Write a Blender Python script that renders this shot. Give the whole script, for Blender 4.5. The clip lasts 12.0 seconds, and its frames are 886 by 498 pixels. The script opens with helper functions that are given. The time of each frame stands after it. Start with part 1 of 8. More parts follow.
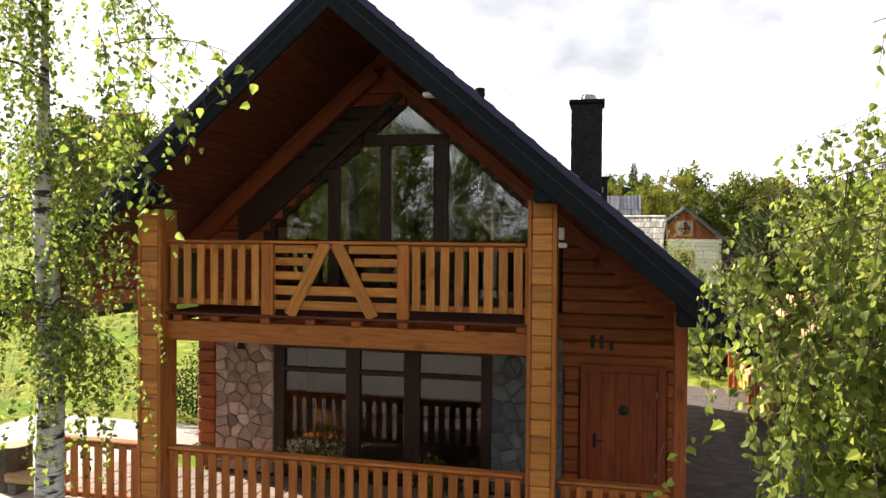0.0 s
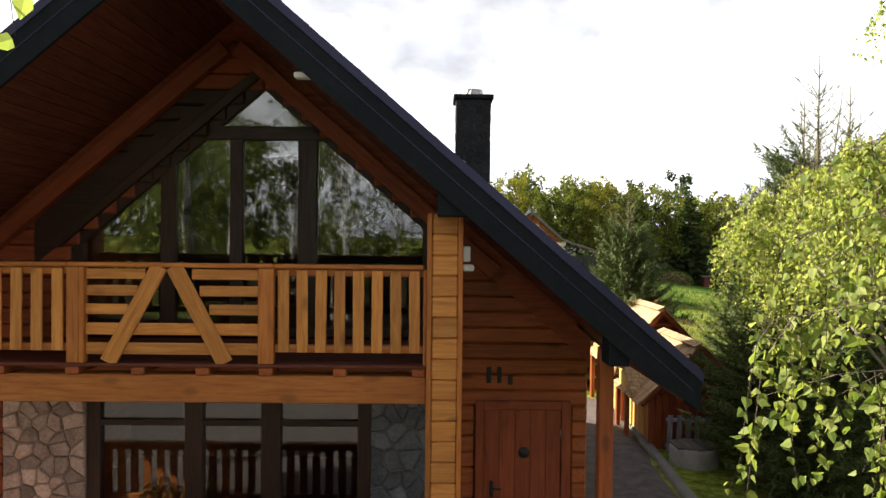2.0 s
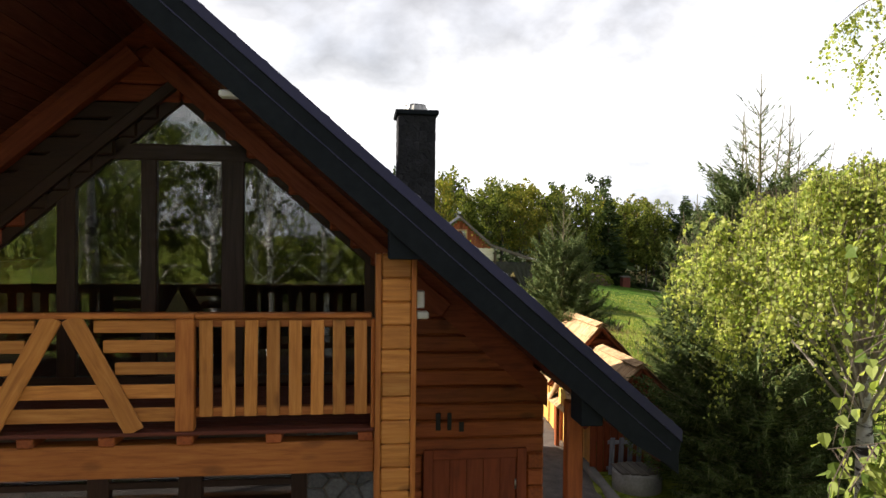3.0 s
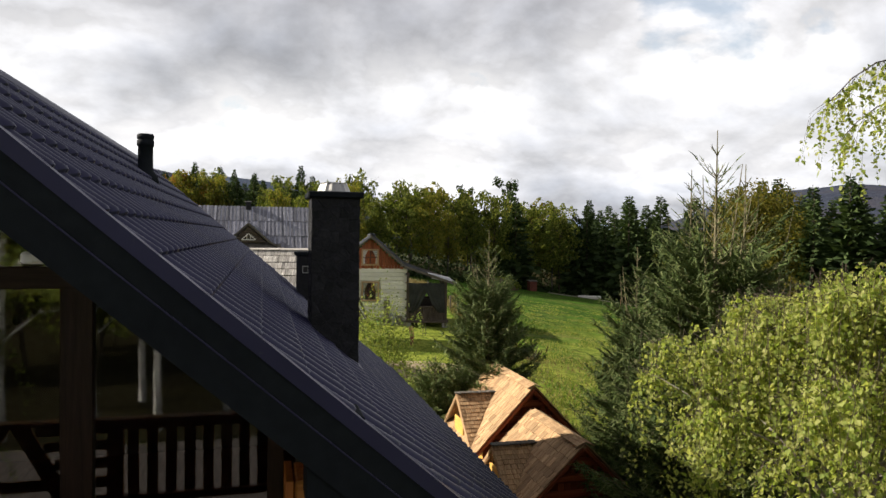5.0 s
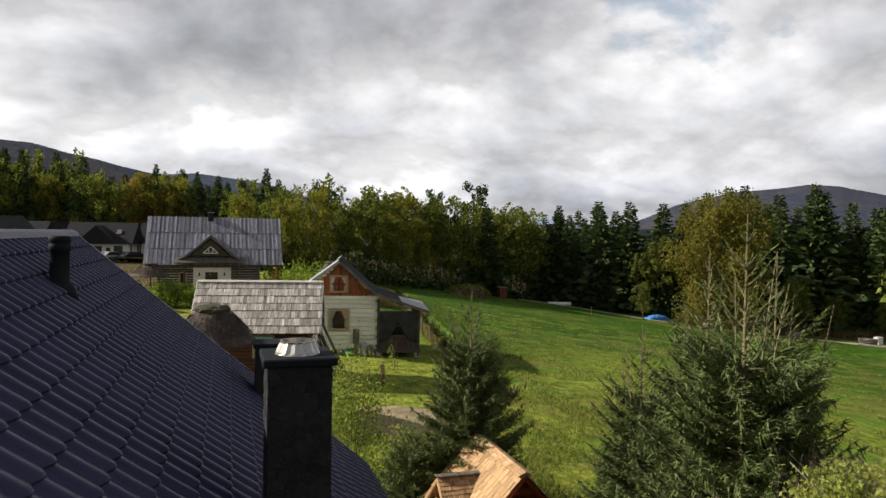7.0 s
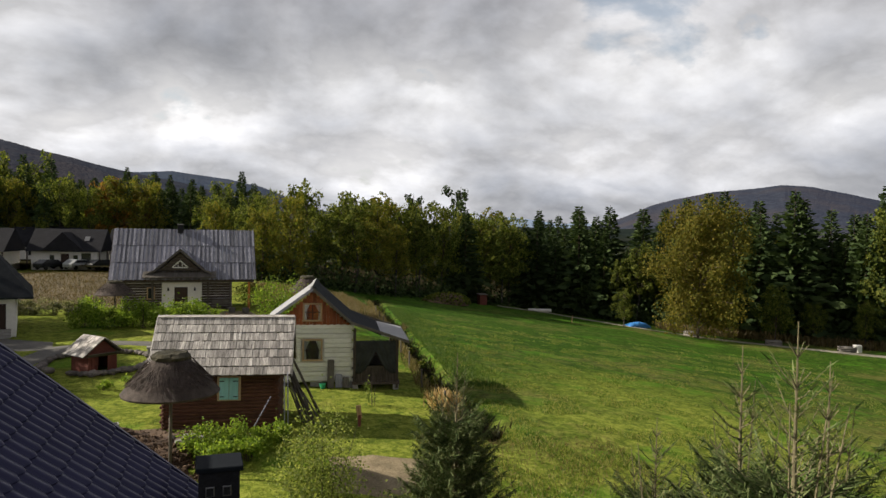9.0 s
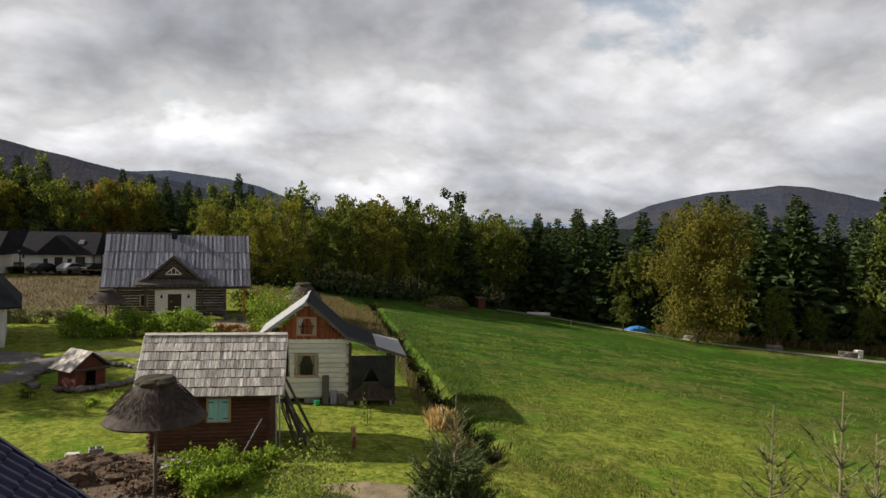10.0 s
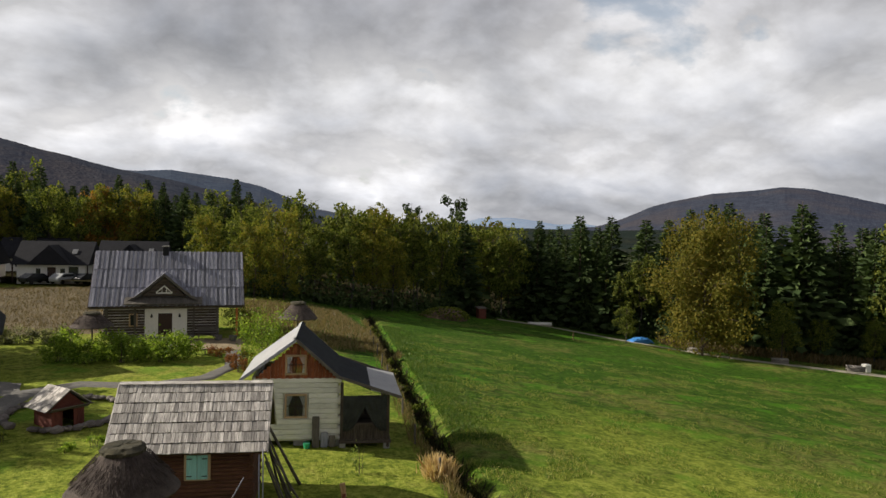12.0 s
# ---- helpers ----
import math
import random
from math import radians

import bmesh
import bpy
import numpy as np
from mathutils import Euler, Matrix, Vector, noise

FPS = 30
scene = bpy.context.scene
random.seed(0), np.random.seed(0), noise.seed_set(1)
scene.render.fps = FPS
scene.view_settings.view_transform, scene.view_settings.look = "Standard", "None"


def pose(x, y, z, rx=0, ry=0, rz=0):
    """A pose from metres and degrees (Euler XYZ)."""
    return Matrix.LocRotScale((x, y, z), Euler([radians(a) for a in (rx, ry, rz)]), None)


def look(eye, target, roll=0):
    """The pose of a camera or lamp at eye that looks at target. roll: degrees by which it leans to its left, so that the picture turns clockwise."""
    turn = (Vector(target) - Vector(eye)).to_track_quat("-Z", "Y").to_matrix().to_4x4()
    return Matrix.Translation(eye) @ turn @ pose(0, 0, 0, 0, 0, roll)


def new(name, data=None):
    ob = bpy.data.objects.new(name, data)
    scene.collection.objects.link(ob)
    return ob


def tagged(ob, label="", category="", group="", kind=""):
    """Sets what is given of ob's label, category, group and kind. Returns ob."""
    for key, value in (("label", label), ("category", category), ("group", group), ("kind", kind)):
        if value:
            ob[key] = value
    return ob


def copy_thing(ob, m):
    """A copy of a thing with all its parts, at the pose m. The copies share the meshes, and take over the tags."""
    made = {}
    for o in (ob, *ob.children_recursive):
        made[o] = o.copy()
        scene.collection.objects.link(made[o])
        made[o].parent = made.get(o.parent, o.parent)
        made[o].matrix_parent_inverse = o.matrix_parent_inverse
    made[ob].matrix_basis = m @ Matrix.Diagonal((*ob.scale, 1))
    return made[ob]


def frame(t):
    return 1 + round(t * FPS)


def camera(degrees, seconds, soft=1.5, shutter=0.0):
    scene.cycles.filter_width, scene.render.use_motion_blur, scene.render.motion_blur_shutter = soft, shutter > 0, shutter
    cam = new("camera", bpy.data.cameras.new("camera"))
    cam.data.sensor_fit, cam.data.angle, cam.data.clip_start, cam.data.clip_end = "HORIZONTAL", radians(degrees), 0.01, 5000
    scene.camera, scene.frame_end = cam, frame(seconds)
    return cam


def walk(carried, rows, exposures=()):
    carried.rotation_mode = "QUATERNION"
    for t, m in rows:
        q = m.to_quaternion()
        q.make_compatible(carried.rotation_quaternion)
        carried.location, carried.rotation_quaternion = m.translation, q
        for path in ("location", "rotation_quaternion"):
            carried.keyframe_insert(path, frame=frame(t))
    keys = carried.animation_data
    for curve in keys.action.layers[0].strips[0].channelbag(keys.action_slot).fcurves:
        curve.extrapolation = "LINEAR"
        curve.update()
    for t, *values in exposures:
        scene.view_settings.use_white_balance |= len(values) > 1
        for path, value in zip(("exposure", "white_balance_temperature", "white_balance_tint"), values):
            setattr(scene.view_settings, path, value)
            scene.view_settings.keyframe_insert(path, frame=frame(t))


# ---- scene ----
cam = camera(65.0, 12.0)
PATH = [
    (0, (0.898, -8.97, 4.024), (0.457, -7.02, 3.99), 0.5),
    (0.5, (0.674, -8.519, 4.025), (0.359, -6.544, 3.993), 0.5),
    (1, (0.445, -8.085, 4.06), (0.244, -6.095, 4.029), 0.6),
    (1.5, (0.242, -7.676, 4.157), (0.154, -5.678, 4.125), 0.6),
    (2, (0.094, -7.256, 4.25), (0.113, -5.256, 4.217), 0.6),
    (2.5, (-0.032, -6.826, 4.415), (0.096, -4.83, 4.383), 0.5),
    (3, (-0.15, -6.371, 4.651), (0.089, -4.385, 4.618), 0.6),
    (5, (-0.143, -4.323, 5.967), (0.36, -2.387, 5.929), 0.7),
    (5.5, (-0.115, -3.821, 6.332), (0.421, -1.895, 6.294), 0.7),
    (6, (-0.073, -3.34, 6.731), (0.483, -1.42, 6.69), 0.8),
    (6.5, (-0.022, -2.875, 7.113), (0.551, -0.959, 7.072), 0.9),
    (7, (0.056, -2.407, 7.483), (0.648, -0.497, 7.44), 0.9),
    (9, (0.564, -0.454, 8.858), (1.214, 1.437, 8.812), 1.0),
    (9.5, (0.706, 0.02, 9.202), (1.361, 1.909, 9.155), 1.1),
    (10, (0.888, 0.518, 9.479), (1.543, 2.407, 9.432), 1.1),
    (10.5, (1.09, 1.029, 9.833), (1.744, 2.919, 9.787), 1.1),
    (11, (1.293, 1.49, 10.24), (1.945, 3.38, 10.193), 1.2),
    (11.5, (1.467, 1.905, 10.664), (2.119, 3.796, 10.617), 1.3),
    (12, (1.649, 2.342, 11.052), (2.301, 4.232, 11.005), 1.3),
]
walk(cam, [(t, look(eye, aim, roll)) for t, eye, aim, roll in PATH],
     exposures=((0, 1.48), (1.5, 1.57), (2.5, 1.4), (3, 1.25), (5, 0.6), (7, 0.34), (9, 0.18), (12, 0.14)))

# ---- world, sun ----
SUN_AZ = radians(-70.0)      # from +y towards +x
SUN_EL = radians(28.5)
world = bpy.data.worlds.new("sky")
scene.world = world
world.use_nodes = True
wt = world.node_tree
wt.nodes.clear()
w_out = wt.nodes.new("ShaderNodeOutputWorld")
w_bg = wt.nodes.new("ShaderNodeBackground")
w_sky = wt.nodes.new("ShaderNodeTexSky")
w_sky.sky_type = "NISHITA"
w_sky.sun_disc = False
w_sky.sun_elevation = SUN_EL
w_sky.sun_rotation = SUN_AZ
w_sky.air_density, w_sky.dust_density = 1.2, 1.5
w_dim = wt.nodes.new("ShaderNodeVectorMath")
w_dim.operation = "SCALE"
w_dim.inputs["Scale"].default_value = 0.12
wt.links.new(w_sky.outputs[0], w_dim.inputs[0])
w_co = wt.nodes.new("ShaderNodeTexCoord")
w_sep = wt.nodes.new("ShaderNodeSeparateXYZ")
wt.links.new(w_co.outputs["Generated"], w_sep.inputs[0])


def w_math(op, a, b=None, c=None):
    n = wt.nodes.new("ShaderNodeMath")
    n.operation = op
    for i, v in enumerate((a, b, c)):
        if v is None:
            continue
        if isinstance(v, (int, float)):
            n.inputs[i].default_value = v
        else:
            wt.links.new(v, n.inputs[i])
    return n.outputs[0]


# a flat layer of heaped cloud, so that heaps grow small and crowded towards the horizon
def w_place(dx=0.0, dz=0.0):
    up = w_math("ADD", w_math("MAXIMUM", w_math("ADD", w_sep.outputs[2], dz), 0.0), 0.42)
    v = wt.nodes.new("ShaderNodeCombineXYZ")
    wt.links.new(w_math("DIVIDE", w_math("ADD", w_sep.outputs[0], dx), up), v.inputs[0])
    wt.links.new(w_math("DIVIDE", w_sep.outputs[1], up), v.inputs[1])
    return v.outputs[0]


def w_noise(vec, scale, detail, rough, distortion=0.0):
    n = wt.nodes.new("ShaderNodeTexNoise")
    n.inputs["Scale"].default_value = scale
    n.inputs["Detail"].default_value = detail
    n.inputs["Roughness"].default_value = rough
    n.inputs["Distortion"].default_value = distortion
    wt.links.new(vec, n.inputs["Vector"])
    return n.outputs["Fac"]


def w_ramp(fac, stops):
    n = wt.nodes.new("ShaderNodeValToRGB")
    n.color_ramp.elements.remove(n.color_ramp.elements[1])
    for i, (p, c) in enumerate(stops):
        e = n.color_ramp.elements[0] if i == 0 else n.color_ramp.elements.new(p)
        e.position = p
        e.color = (*c, 1)
    wt.links.new(fac, n.inputs[0])
    return n.outputs[0]


def w_mix(kind, fac, a, b):
    n = wt.nodes.new("ShaderNodeMix")
    n.data_type, n.blend_type = "RGBA", kind
    for i, v in ((0, fac), (6, a), (7, b)):
        if isinstance(v, (int, float)):
            n.inputs[i].default_value = v
        else:
            wt.links.new(v, n.inputs[i])
    return n.outputs[2]


def w_field(dx=0.0, dz=0.0):
    """How thick the cloud is, in three sizes of heap."""
    spot = w_place(dx, dz)
    bank = w_noise(spot, 1.25, 2.0, 0.45)
    heap_ = w_noise(spot, 3.3, 6.0, 0.52, 0.2)
    wisp = w_noise(spot, 12.0, 4.0, 0.55)
    return w_math("ADD", w_math("ADD", w_math("MULTIPLY", bank, 0.47), w_math("MULTIPLY", heap_, 0.45)), w_math("MULTIPLY", wisp, 0.08))


w_here = w_field()
# the sun stands to the left: heaps are lit on that side and on top, grey below
w_lit = w_math("SUBTRACT", w_here, w_field(-0.014, 0.022))
w_body = w_ramp(w_here, ((0.40, (0.68, 0.675, 0.68)), (0.46, (0.56, 0.56, 0.575)), (0.52, (0.41, 0.415, 0.435)), (0.60, (0.26, 0.27, 0.295))))
w_height = w_ramp(w_sep.outputs[2], ((0.0, (0.92, 0.93, 0.97)), (0.05, (1.15, 1.15, 1.16)), (0.13, (1.28, 1.27, 1.26)), (0.20, (1.04, 1.04, 1.04)), (0.32, (0.80, 0.80, 0.82)), (0.46, (0.66, 0.66, 0.68)), (0.75, (0.52, 0.52, 0.54))))
w_grey = w_mix("MULTIPLY", 1.0, w_body, w_height)
w_glow = w_math("MINIMUM", w_math("MAXIMUM", w_math("ADD", 1.0, w_math("MULTIPLY", w_lit, 5.5)), 0.82), 1.45)
w_scale = wt.nodes.new("ShaderNodeVectorMath")
w_scale.operation = "SCALE"
wt.links.new(w_grey, w_scale.inputs[0])
wt.links.new(w_glow, w_scale.inputs["Scale"])
w_gap = w_ramp(w_here, ((0.0, (1, 1, 1)), (0.36, (0.5, 0.5, 0.5)), (0.395, (0, 0, 0))))
w_col = w_mix("MIX", w_gap, w_scale.outputs[0], w_dim.outputs[0])
wt.links.new(w_col, w_bg.inputs["Color"])
w_bg.inputs["Strength"].default_value = 1.0
wt.links.new(w_bg.outputs[0], w_out.inputs[0])

sun_data = bpy.data.lights.new("sun", "SUN")
sun_data.energy, sun_data.angle, sun_data.color = 6.6, radians(0.6), (1.0, 0.92, 0.78)
sun = new("sun", sun_data)
sun_way = Vector((math.sin(SUN_AZ) * math.cos(SUN_EL), math.cos(SUN_AZ) * math.cos(SUN_EL), math.sin(SUN_EL)))
sun.matrix_world = look(sun_way * 100, (0, 0, 0))

# ---- materials ----
MATS = {}


class Surface:
    """A principled material with small shorthands for its nodes."""

    def __init__(self, name, rough=0.8, metal=0.0, spec=0.4):
        self.m = bpy.data.materials.new(name)
        self.m.use_nodes = True
        self.nt = self.m.node_tree
        self.b = self.nt.nodes["Principled BSDF"]
        self.b.inputs["Roughness"].default_value = rough
        self.b.inputs["Metallic"].default_value = metal
        self.b.inputs["Specular IOR Level"].default_value = spec
        co = self.nt.nodes.new("ShaderNodeTexCoord")
        info = self.nt.nodes.new("ShaderNodeObjectInfo")
        self.rand = info.outputs["Random"]
        geo = self.nt.nodes.new("ShaderNodeNewGeometry")
        self.island = geo.outputs["Random Per Island"]
        self.where = geo.outputs["Position"]
        self.local = co.outputs["Object"]
        # every piece takes its own stretch of the pattern
        mul = self.vmath("MULTIPLY", (31.7, 17.3, 23.9), self.combine(self.rand))
        self.own = self.vmath("ADD", self.local, mul)

    def link(self, a, b):
        self.nt.links.new(a, b)

    def put(self, socket, v):
        if hasattr(v, "is_linked"):
            self.link(v, socket)
        else:
            socket.default_value = v

    def combine(self, v):
        n = self.nt.nodes.new("ShaderNodeCombineXYZ")
        for i in range(3):
            self.link(v, n.inputs[i])
        return n.outputs[0]

    def vmath(self, op, a, b):
        n = self.nt.nodes.new("ShaderNodeVectorMath")
        n.operation = op
        self.put(n.inputs[0], a)
        self.put(n.inputs[1], b)
        return n.outputs[0]

    def math(self, op, a, b=0.0):
        n = self.nt.nodes.new("ShaderNodeMath")
        n.operation = op
        self.put(n.inputs[0], a)
        self.put(n.inputs[1], b)
        return n.outputs[0]

    def noise(self, vec, scale, detail=4.0, rough=0.55, distortion=0.0):
        n = self.nt.nodes.new("ShaderNodeTexNoise")
        self.link(vec, n.inputs["Vector"])
        n.inputs["Scale"].default_value = scale
        n.inputs["Detail"].default_value = detail
        n.inputs["Roughness"].default_value = rough
        n.inputs["Distortion"].default_value = distortion
        return n.outputs["Fac"]

    def voronoi(self, vec, scale, feature="F1", out="Distance"):
        n = self.nt.nodes.new("ShaderNodeTexVoronoi")
        n.feature = feature
        self.link(vec, n.inputs["Vector"])
        n.inputs["Scale"].default_value = scale
        return n.outputs[out]

    def ramp(self, fac, *stops):
        n = self.nt.nodes.new("ShaderNodeValToRGB")
        r = n.color_ramp
        r.elements.remove(r.elements[1])
        for i, (p, c) in enumerate(stops):
            e = r.elements[0] if i == 0 else r.elements.new(p)
            e.position = p
            e.color = (*c, 1) if isinstance(c, tuple) else (c, c, c, 1)
        self.link(fac, n.inputs[0])
        return n.outputs[0]

    def mix(self, fac, a, b, kind="MIX"):
        n = self.nt.nodes.new("ShaderNodeMix")
        n.data_type, n.blend_type = "RGBA", kind
        for i, v in ((0, fac), (6, a), (7, b)):
            if isinstance(v, tuple) and len(v) == 3:
                v = (*v, 1)
            self.put(n.inputs[i], v)
        return n.outputs[2]

    def tone(self, col, amount, source=None):
        """Brightness that differs from piece to piece."""
        f = self.math("ADD", self.math("MULTIPLY", source or self.rand, amount), 1.0 - amount / 2)
        n = self.nt.nodes.new("ShaderNodeVectorMath")
        n.operation = "SCALE"
        self.link(col, n.inputs[0])
        self.link(f, n.inputs["Scale"])
        return n.outputs[0]

    def colour(self, col):
        self.put(self.b.inputs["Base Color"], (*col, 1) if isinstance(col, tuple) else col)
        return self

    def bump(self, height, strength=0.3, distance=0.01):
        n = self.nt.nodes.new("ShaderNodeBump")
        n.inputs["Strength"].default_value = strength
        n.inputs["Distance"].default_value = distance
        self.link(height, n.inputs["Height"])
        self.link(n.outputs[0], self.b.inputs["Normal"])
        return self

    def leafy(self, col, share=0.45):
        """Light also passes through, as through leaves."""
        t = self.nt.nodes.new("ShaderNodeBsdfTranslucent")
        self.put(t.inputs["Color"], col)
        mix = self.nt.nodes.new("ShaderNodeMixShader")
        mix.inputs[0].default_value = share
        self.link(self.b.outputs[0], mix.inputs[1])
        self.link(t.outputs[0], mix.inputs[2])
        self.link(mix.outputs[0], self.nt.nodes["Material Output"].inputs[0])
        return self


WOODS = {
    # kind: dark, middle, light grain, roughness, piece-to-piece, knots
    "honey": ((0.24, 0.072, 0.014), (0.38, 0.125, 0.025), (0.48, 0.185, 0.045), 0.5, 0.4, 0.6),
    "gold": ((0.30, 0.11, 0.024), (0.45, 0.18, 0.038), (0.56, 0.26, 0.07), 0.5, 0.45, 0.8),
    "amber": ((0.16, 0.038, 0.010), (0.26, 0.063, 0.015), (0.34, 0.093, 0.023), 0.5, 0.4, 0.7),
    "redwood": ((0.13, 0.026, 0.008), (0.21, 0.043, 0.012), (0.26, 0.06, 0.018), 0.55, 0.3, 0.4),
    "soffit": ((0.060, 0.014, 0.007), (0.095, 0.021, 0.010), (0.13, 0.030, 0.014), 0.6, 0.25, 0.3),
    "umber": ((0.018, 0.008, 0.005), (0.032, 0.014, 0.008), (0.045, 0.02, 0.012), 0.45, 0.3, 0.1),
    "barn": ((0.045, 0.018, 0.010), (0.09, 0.037, 0.020), (0.14, 0.062, 0.034), 0.8, 0.5, 0.3),
    "shingle": ((0.12, 0.108, 0.10), (0.40, 0.37, 0.345), (0.70, 0.66, 0.62), 0.85, 0.95, 0.0),
    "greyboard": ((0.11, 0.11, 0.135), (0.21, 0.21, 0.25), (0.33, 0.325, 0.37), 0.85, 0.9, 0.0),
    "thatchwood": ((0.20, 0.115, 0.060), (0.35, 0.220, 0.115), (0.48, 0.335, 0.185), 0.85, 0.55, 0.1),
    "whitewash": ((0.50, 0.485, 0.43), (0.66, 0.645, 0.59), (0.74, 0.725, 0.67), 0.85, 0.22, 0.25),
    "gablered": ((0.13, 0.035, 0.014), (0.24, 0.07, 0.028), (0.33, 0.115, 0.05), 0.8, 0.6, 0.3),
    "framewood": ((0.30, 0.20, 0.115), (0.42, 0.29, 0.17), (0.52, 0.37, 0.23), 0.75, 0.25, 0.1),
    "oldgrey": ((0.055, 0.047, 0.04), (0.10, 0.088, 0.075), (0.17, 0.15, 0.13), 0.85, 0.4, 0.2),
    "hutred": ((0.07, 0.018, 0.012), (0.12, 0.033, 0.022), (0.17, 0.05, 0.032), 0.8, 0.3, 0.1),
    "turquoise": ((0.20, 0.42, 0.40), (0.26, 0.52, 0.50), (0.32, 0.60, 0.57), 0.7, 0.1, 0.0),
    "sunlitboard": ((0.40, 0.20, 0.045), (0.55, 0.30, 0.07), (0.64, 0.38, 0.11), 0.7, 0.35, 0.3),
    "logdark": ((0.03, 0.022, 0.017), (0.065, 0.05, 0.04), (0.12, 0.095, 0.075), 0.85, 0.4, 0.1),
}


def wood(kind, axis):
    key = (kind, axis)
    if key in MATS:
        return MATS[key]
    dark, mid, light, rough, vary, knots = WOODS[kind]
    s = Surface("wood_" + kind, rough, 0, 0.35)
    stretch = [9.0, 9.0, 9.0]
    stretch[axis] = 0.7
    vec = s.vmath("MULTIPLY", s.own, tuple(stretch))
    grain = s.noise(vec, 3.0, 6.0, 0.65, 0.4)
    col = s.ramp(grain, (0.30, dark), (0.50, mid), (0.72, light))
    if knots:
        kv = [2.4, 2.4, 2.4]
        kv[axis] = 1.1
        spot = s.voronoi(s.vmath("MULTIPLY", s.own, tuple(kv)), 1.6)
        mask = s.ramp(spot, (0.0, knots), (0.13, knots * 0.7), (0.22, 0.0))
        col = s.mix(mask, col, tuple(v * 0.3 for v in dark))
    stain = s.noise(s.own, 1.3, 3.0)
    col = s.mix(s.ramp(stain, (0.42, 0.0), (0.75, 0.4)), col, dark)
    s.colour(s.tone(col, vary))
    s.link(s.ramp(grain, (0.3, min(1.0, rough + 0.15)), (0.7, rough - 0.08)), s.b.inputs["Roughness"])
    s.bump(grain, 0.35, 0.006)
    MATS[key] = s.m
    return s.m


def simple(name, dark, light, rough=0.8, metal=0.0, scale=6.0, bump=0.3, dist=0.01, vary=0.2, spec=0.4, detail=6.0):
    """Two tones mingled at two scales."""
    if name in MATS:
        return MATS[name]
    s = Surface(name, rough, metal, spec)
    fine = s.noise(s.own, scale * 5, detail, 0.6)
    broad = s.noise(s.own, scale * 0.5, 4.0)
    f = s.math("ADD", s.math("MULTIPLY", fine, 0.5), s.math("MULTIPLY", broad, 0.5))
    s.colour(s.tone(s.ramp(f, (0.36, dark), (0.64, light)), vary))
    s.bump(fine, bump, dist)
    MATS[name] = s.m
    return s.m


def roof_metal():
    if "roof_metal" in MATS:
        return MATS["roof_metal"]
    s = Surface("roof_metal", 0.5, 0.0, 0.38)
    s.b.inputs["Specular Tint"].default_value = (0.74, 0.74, 1.0, 1)
    grain = s.noise(s.where, 90.0, 3.0)
    broad = s.noise(s.where, 0.8, 4.0)
    speck = s.ramp(s.noise(s.where, 14.0, 2.0), (0.70, 0.0), (0.76, 0.3))
    col = s.mix(s.ramp(broad, (0.3, 0.0), (0.7, 1.0)), (0.017, 0.017, 0.042), (0.028, 0.028, 0.066))
    s.colour(s.mix(speck, col, (0.055, 0.057, 0.062)))
    s.link(s.ramp(broad, (0.3, 0.36), (0.7, 0.46)), s.b.inputs["Roughness"])
    s.bump(grain, 0.12, 0.002)
    MATS["roof_metal"] = s.m
    return s.m


def glass():
    if "glass" in MATS:
        return MATS["glass"]
    s = Surface("glass", 0.02, 0.0, 0.5)
    s.b.inputs["Base Color"].default_value = (0.9, 0.94, 0.93, 1)
    s.b.inputs["Transmission Weight"].default_value = 1.0
    s.b.inputs["IOR"].default_value = 1.8
    MATS["glass"] = s.m
    return s.m


def leaf(name, tones, share=0.45, rough=0.5, spread=1.0):
    if name in MATS:
        return MATS[name]
    s = Surface(name, rough, 0, 0.15)
    n = len(tones)
    pick = s.ramp(s.island, *[((i + 0.5) / n, t) for i, t in enumerate(tones)])
    col = s.tone(pick, 0.25)
    s.colour(col)
    s.leafy(s.mix(1.0, col, (1.55, 1.55, 0.95), "MULTIPLY"), share)
    MATS[name] = s.m
    return s.m


def birch_bark():
    if "birch_bark" in MATS:
        return MATS["birch_bark"]
    s = Surface("birch_bark", 0.75, 0, 0.3)
    v = s.vmath("MULTIPLY", s.local, (1.0, 1.0, 3.6))
    bands = s.noise(v, 3.0, 5.0, 0.6, 0.6)
    marks = s.noise(s.vmath("MULTIPLY", s.local, (2.0, 2.0, 14.0)), 3.0, 3.0)
    col = s.ramp(s.noise(s.local, 9.0, 5.0), (0.3, (0.42, 0.41, 0.39)), (0.7, (0.70, 0.69, 0.66)))
    col = s.mix(s.ramp(bands, (0.53, 0.0), (0.60, 1.0)), col, (0.035, 0.03, 0.028))
    col = s.mix(s.ramp(marks, (0.60, 0.0), (0.66, 0.8)), col, (0.08, 0.07, 0.065))
    s.colour(col)
    s.bump(bands, 0.5, 0.01)
    MATS["birch_bark"] = s.m
    return s.m


def bark():
    return simple("bark", (0.035, 0.025, 0.018), (0.11, 0.08, 0.06), 0.9, 0, 8.0, 0.7, 0.02)


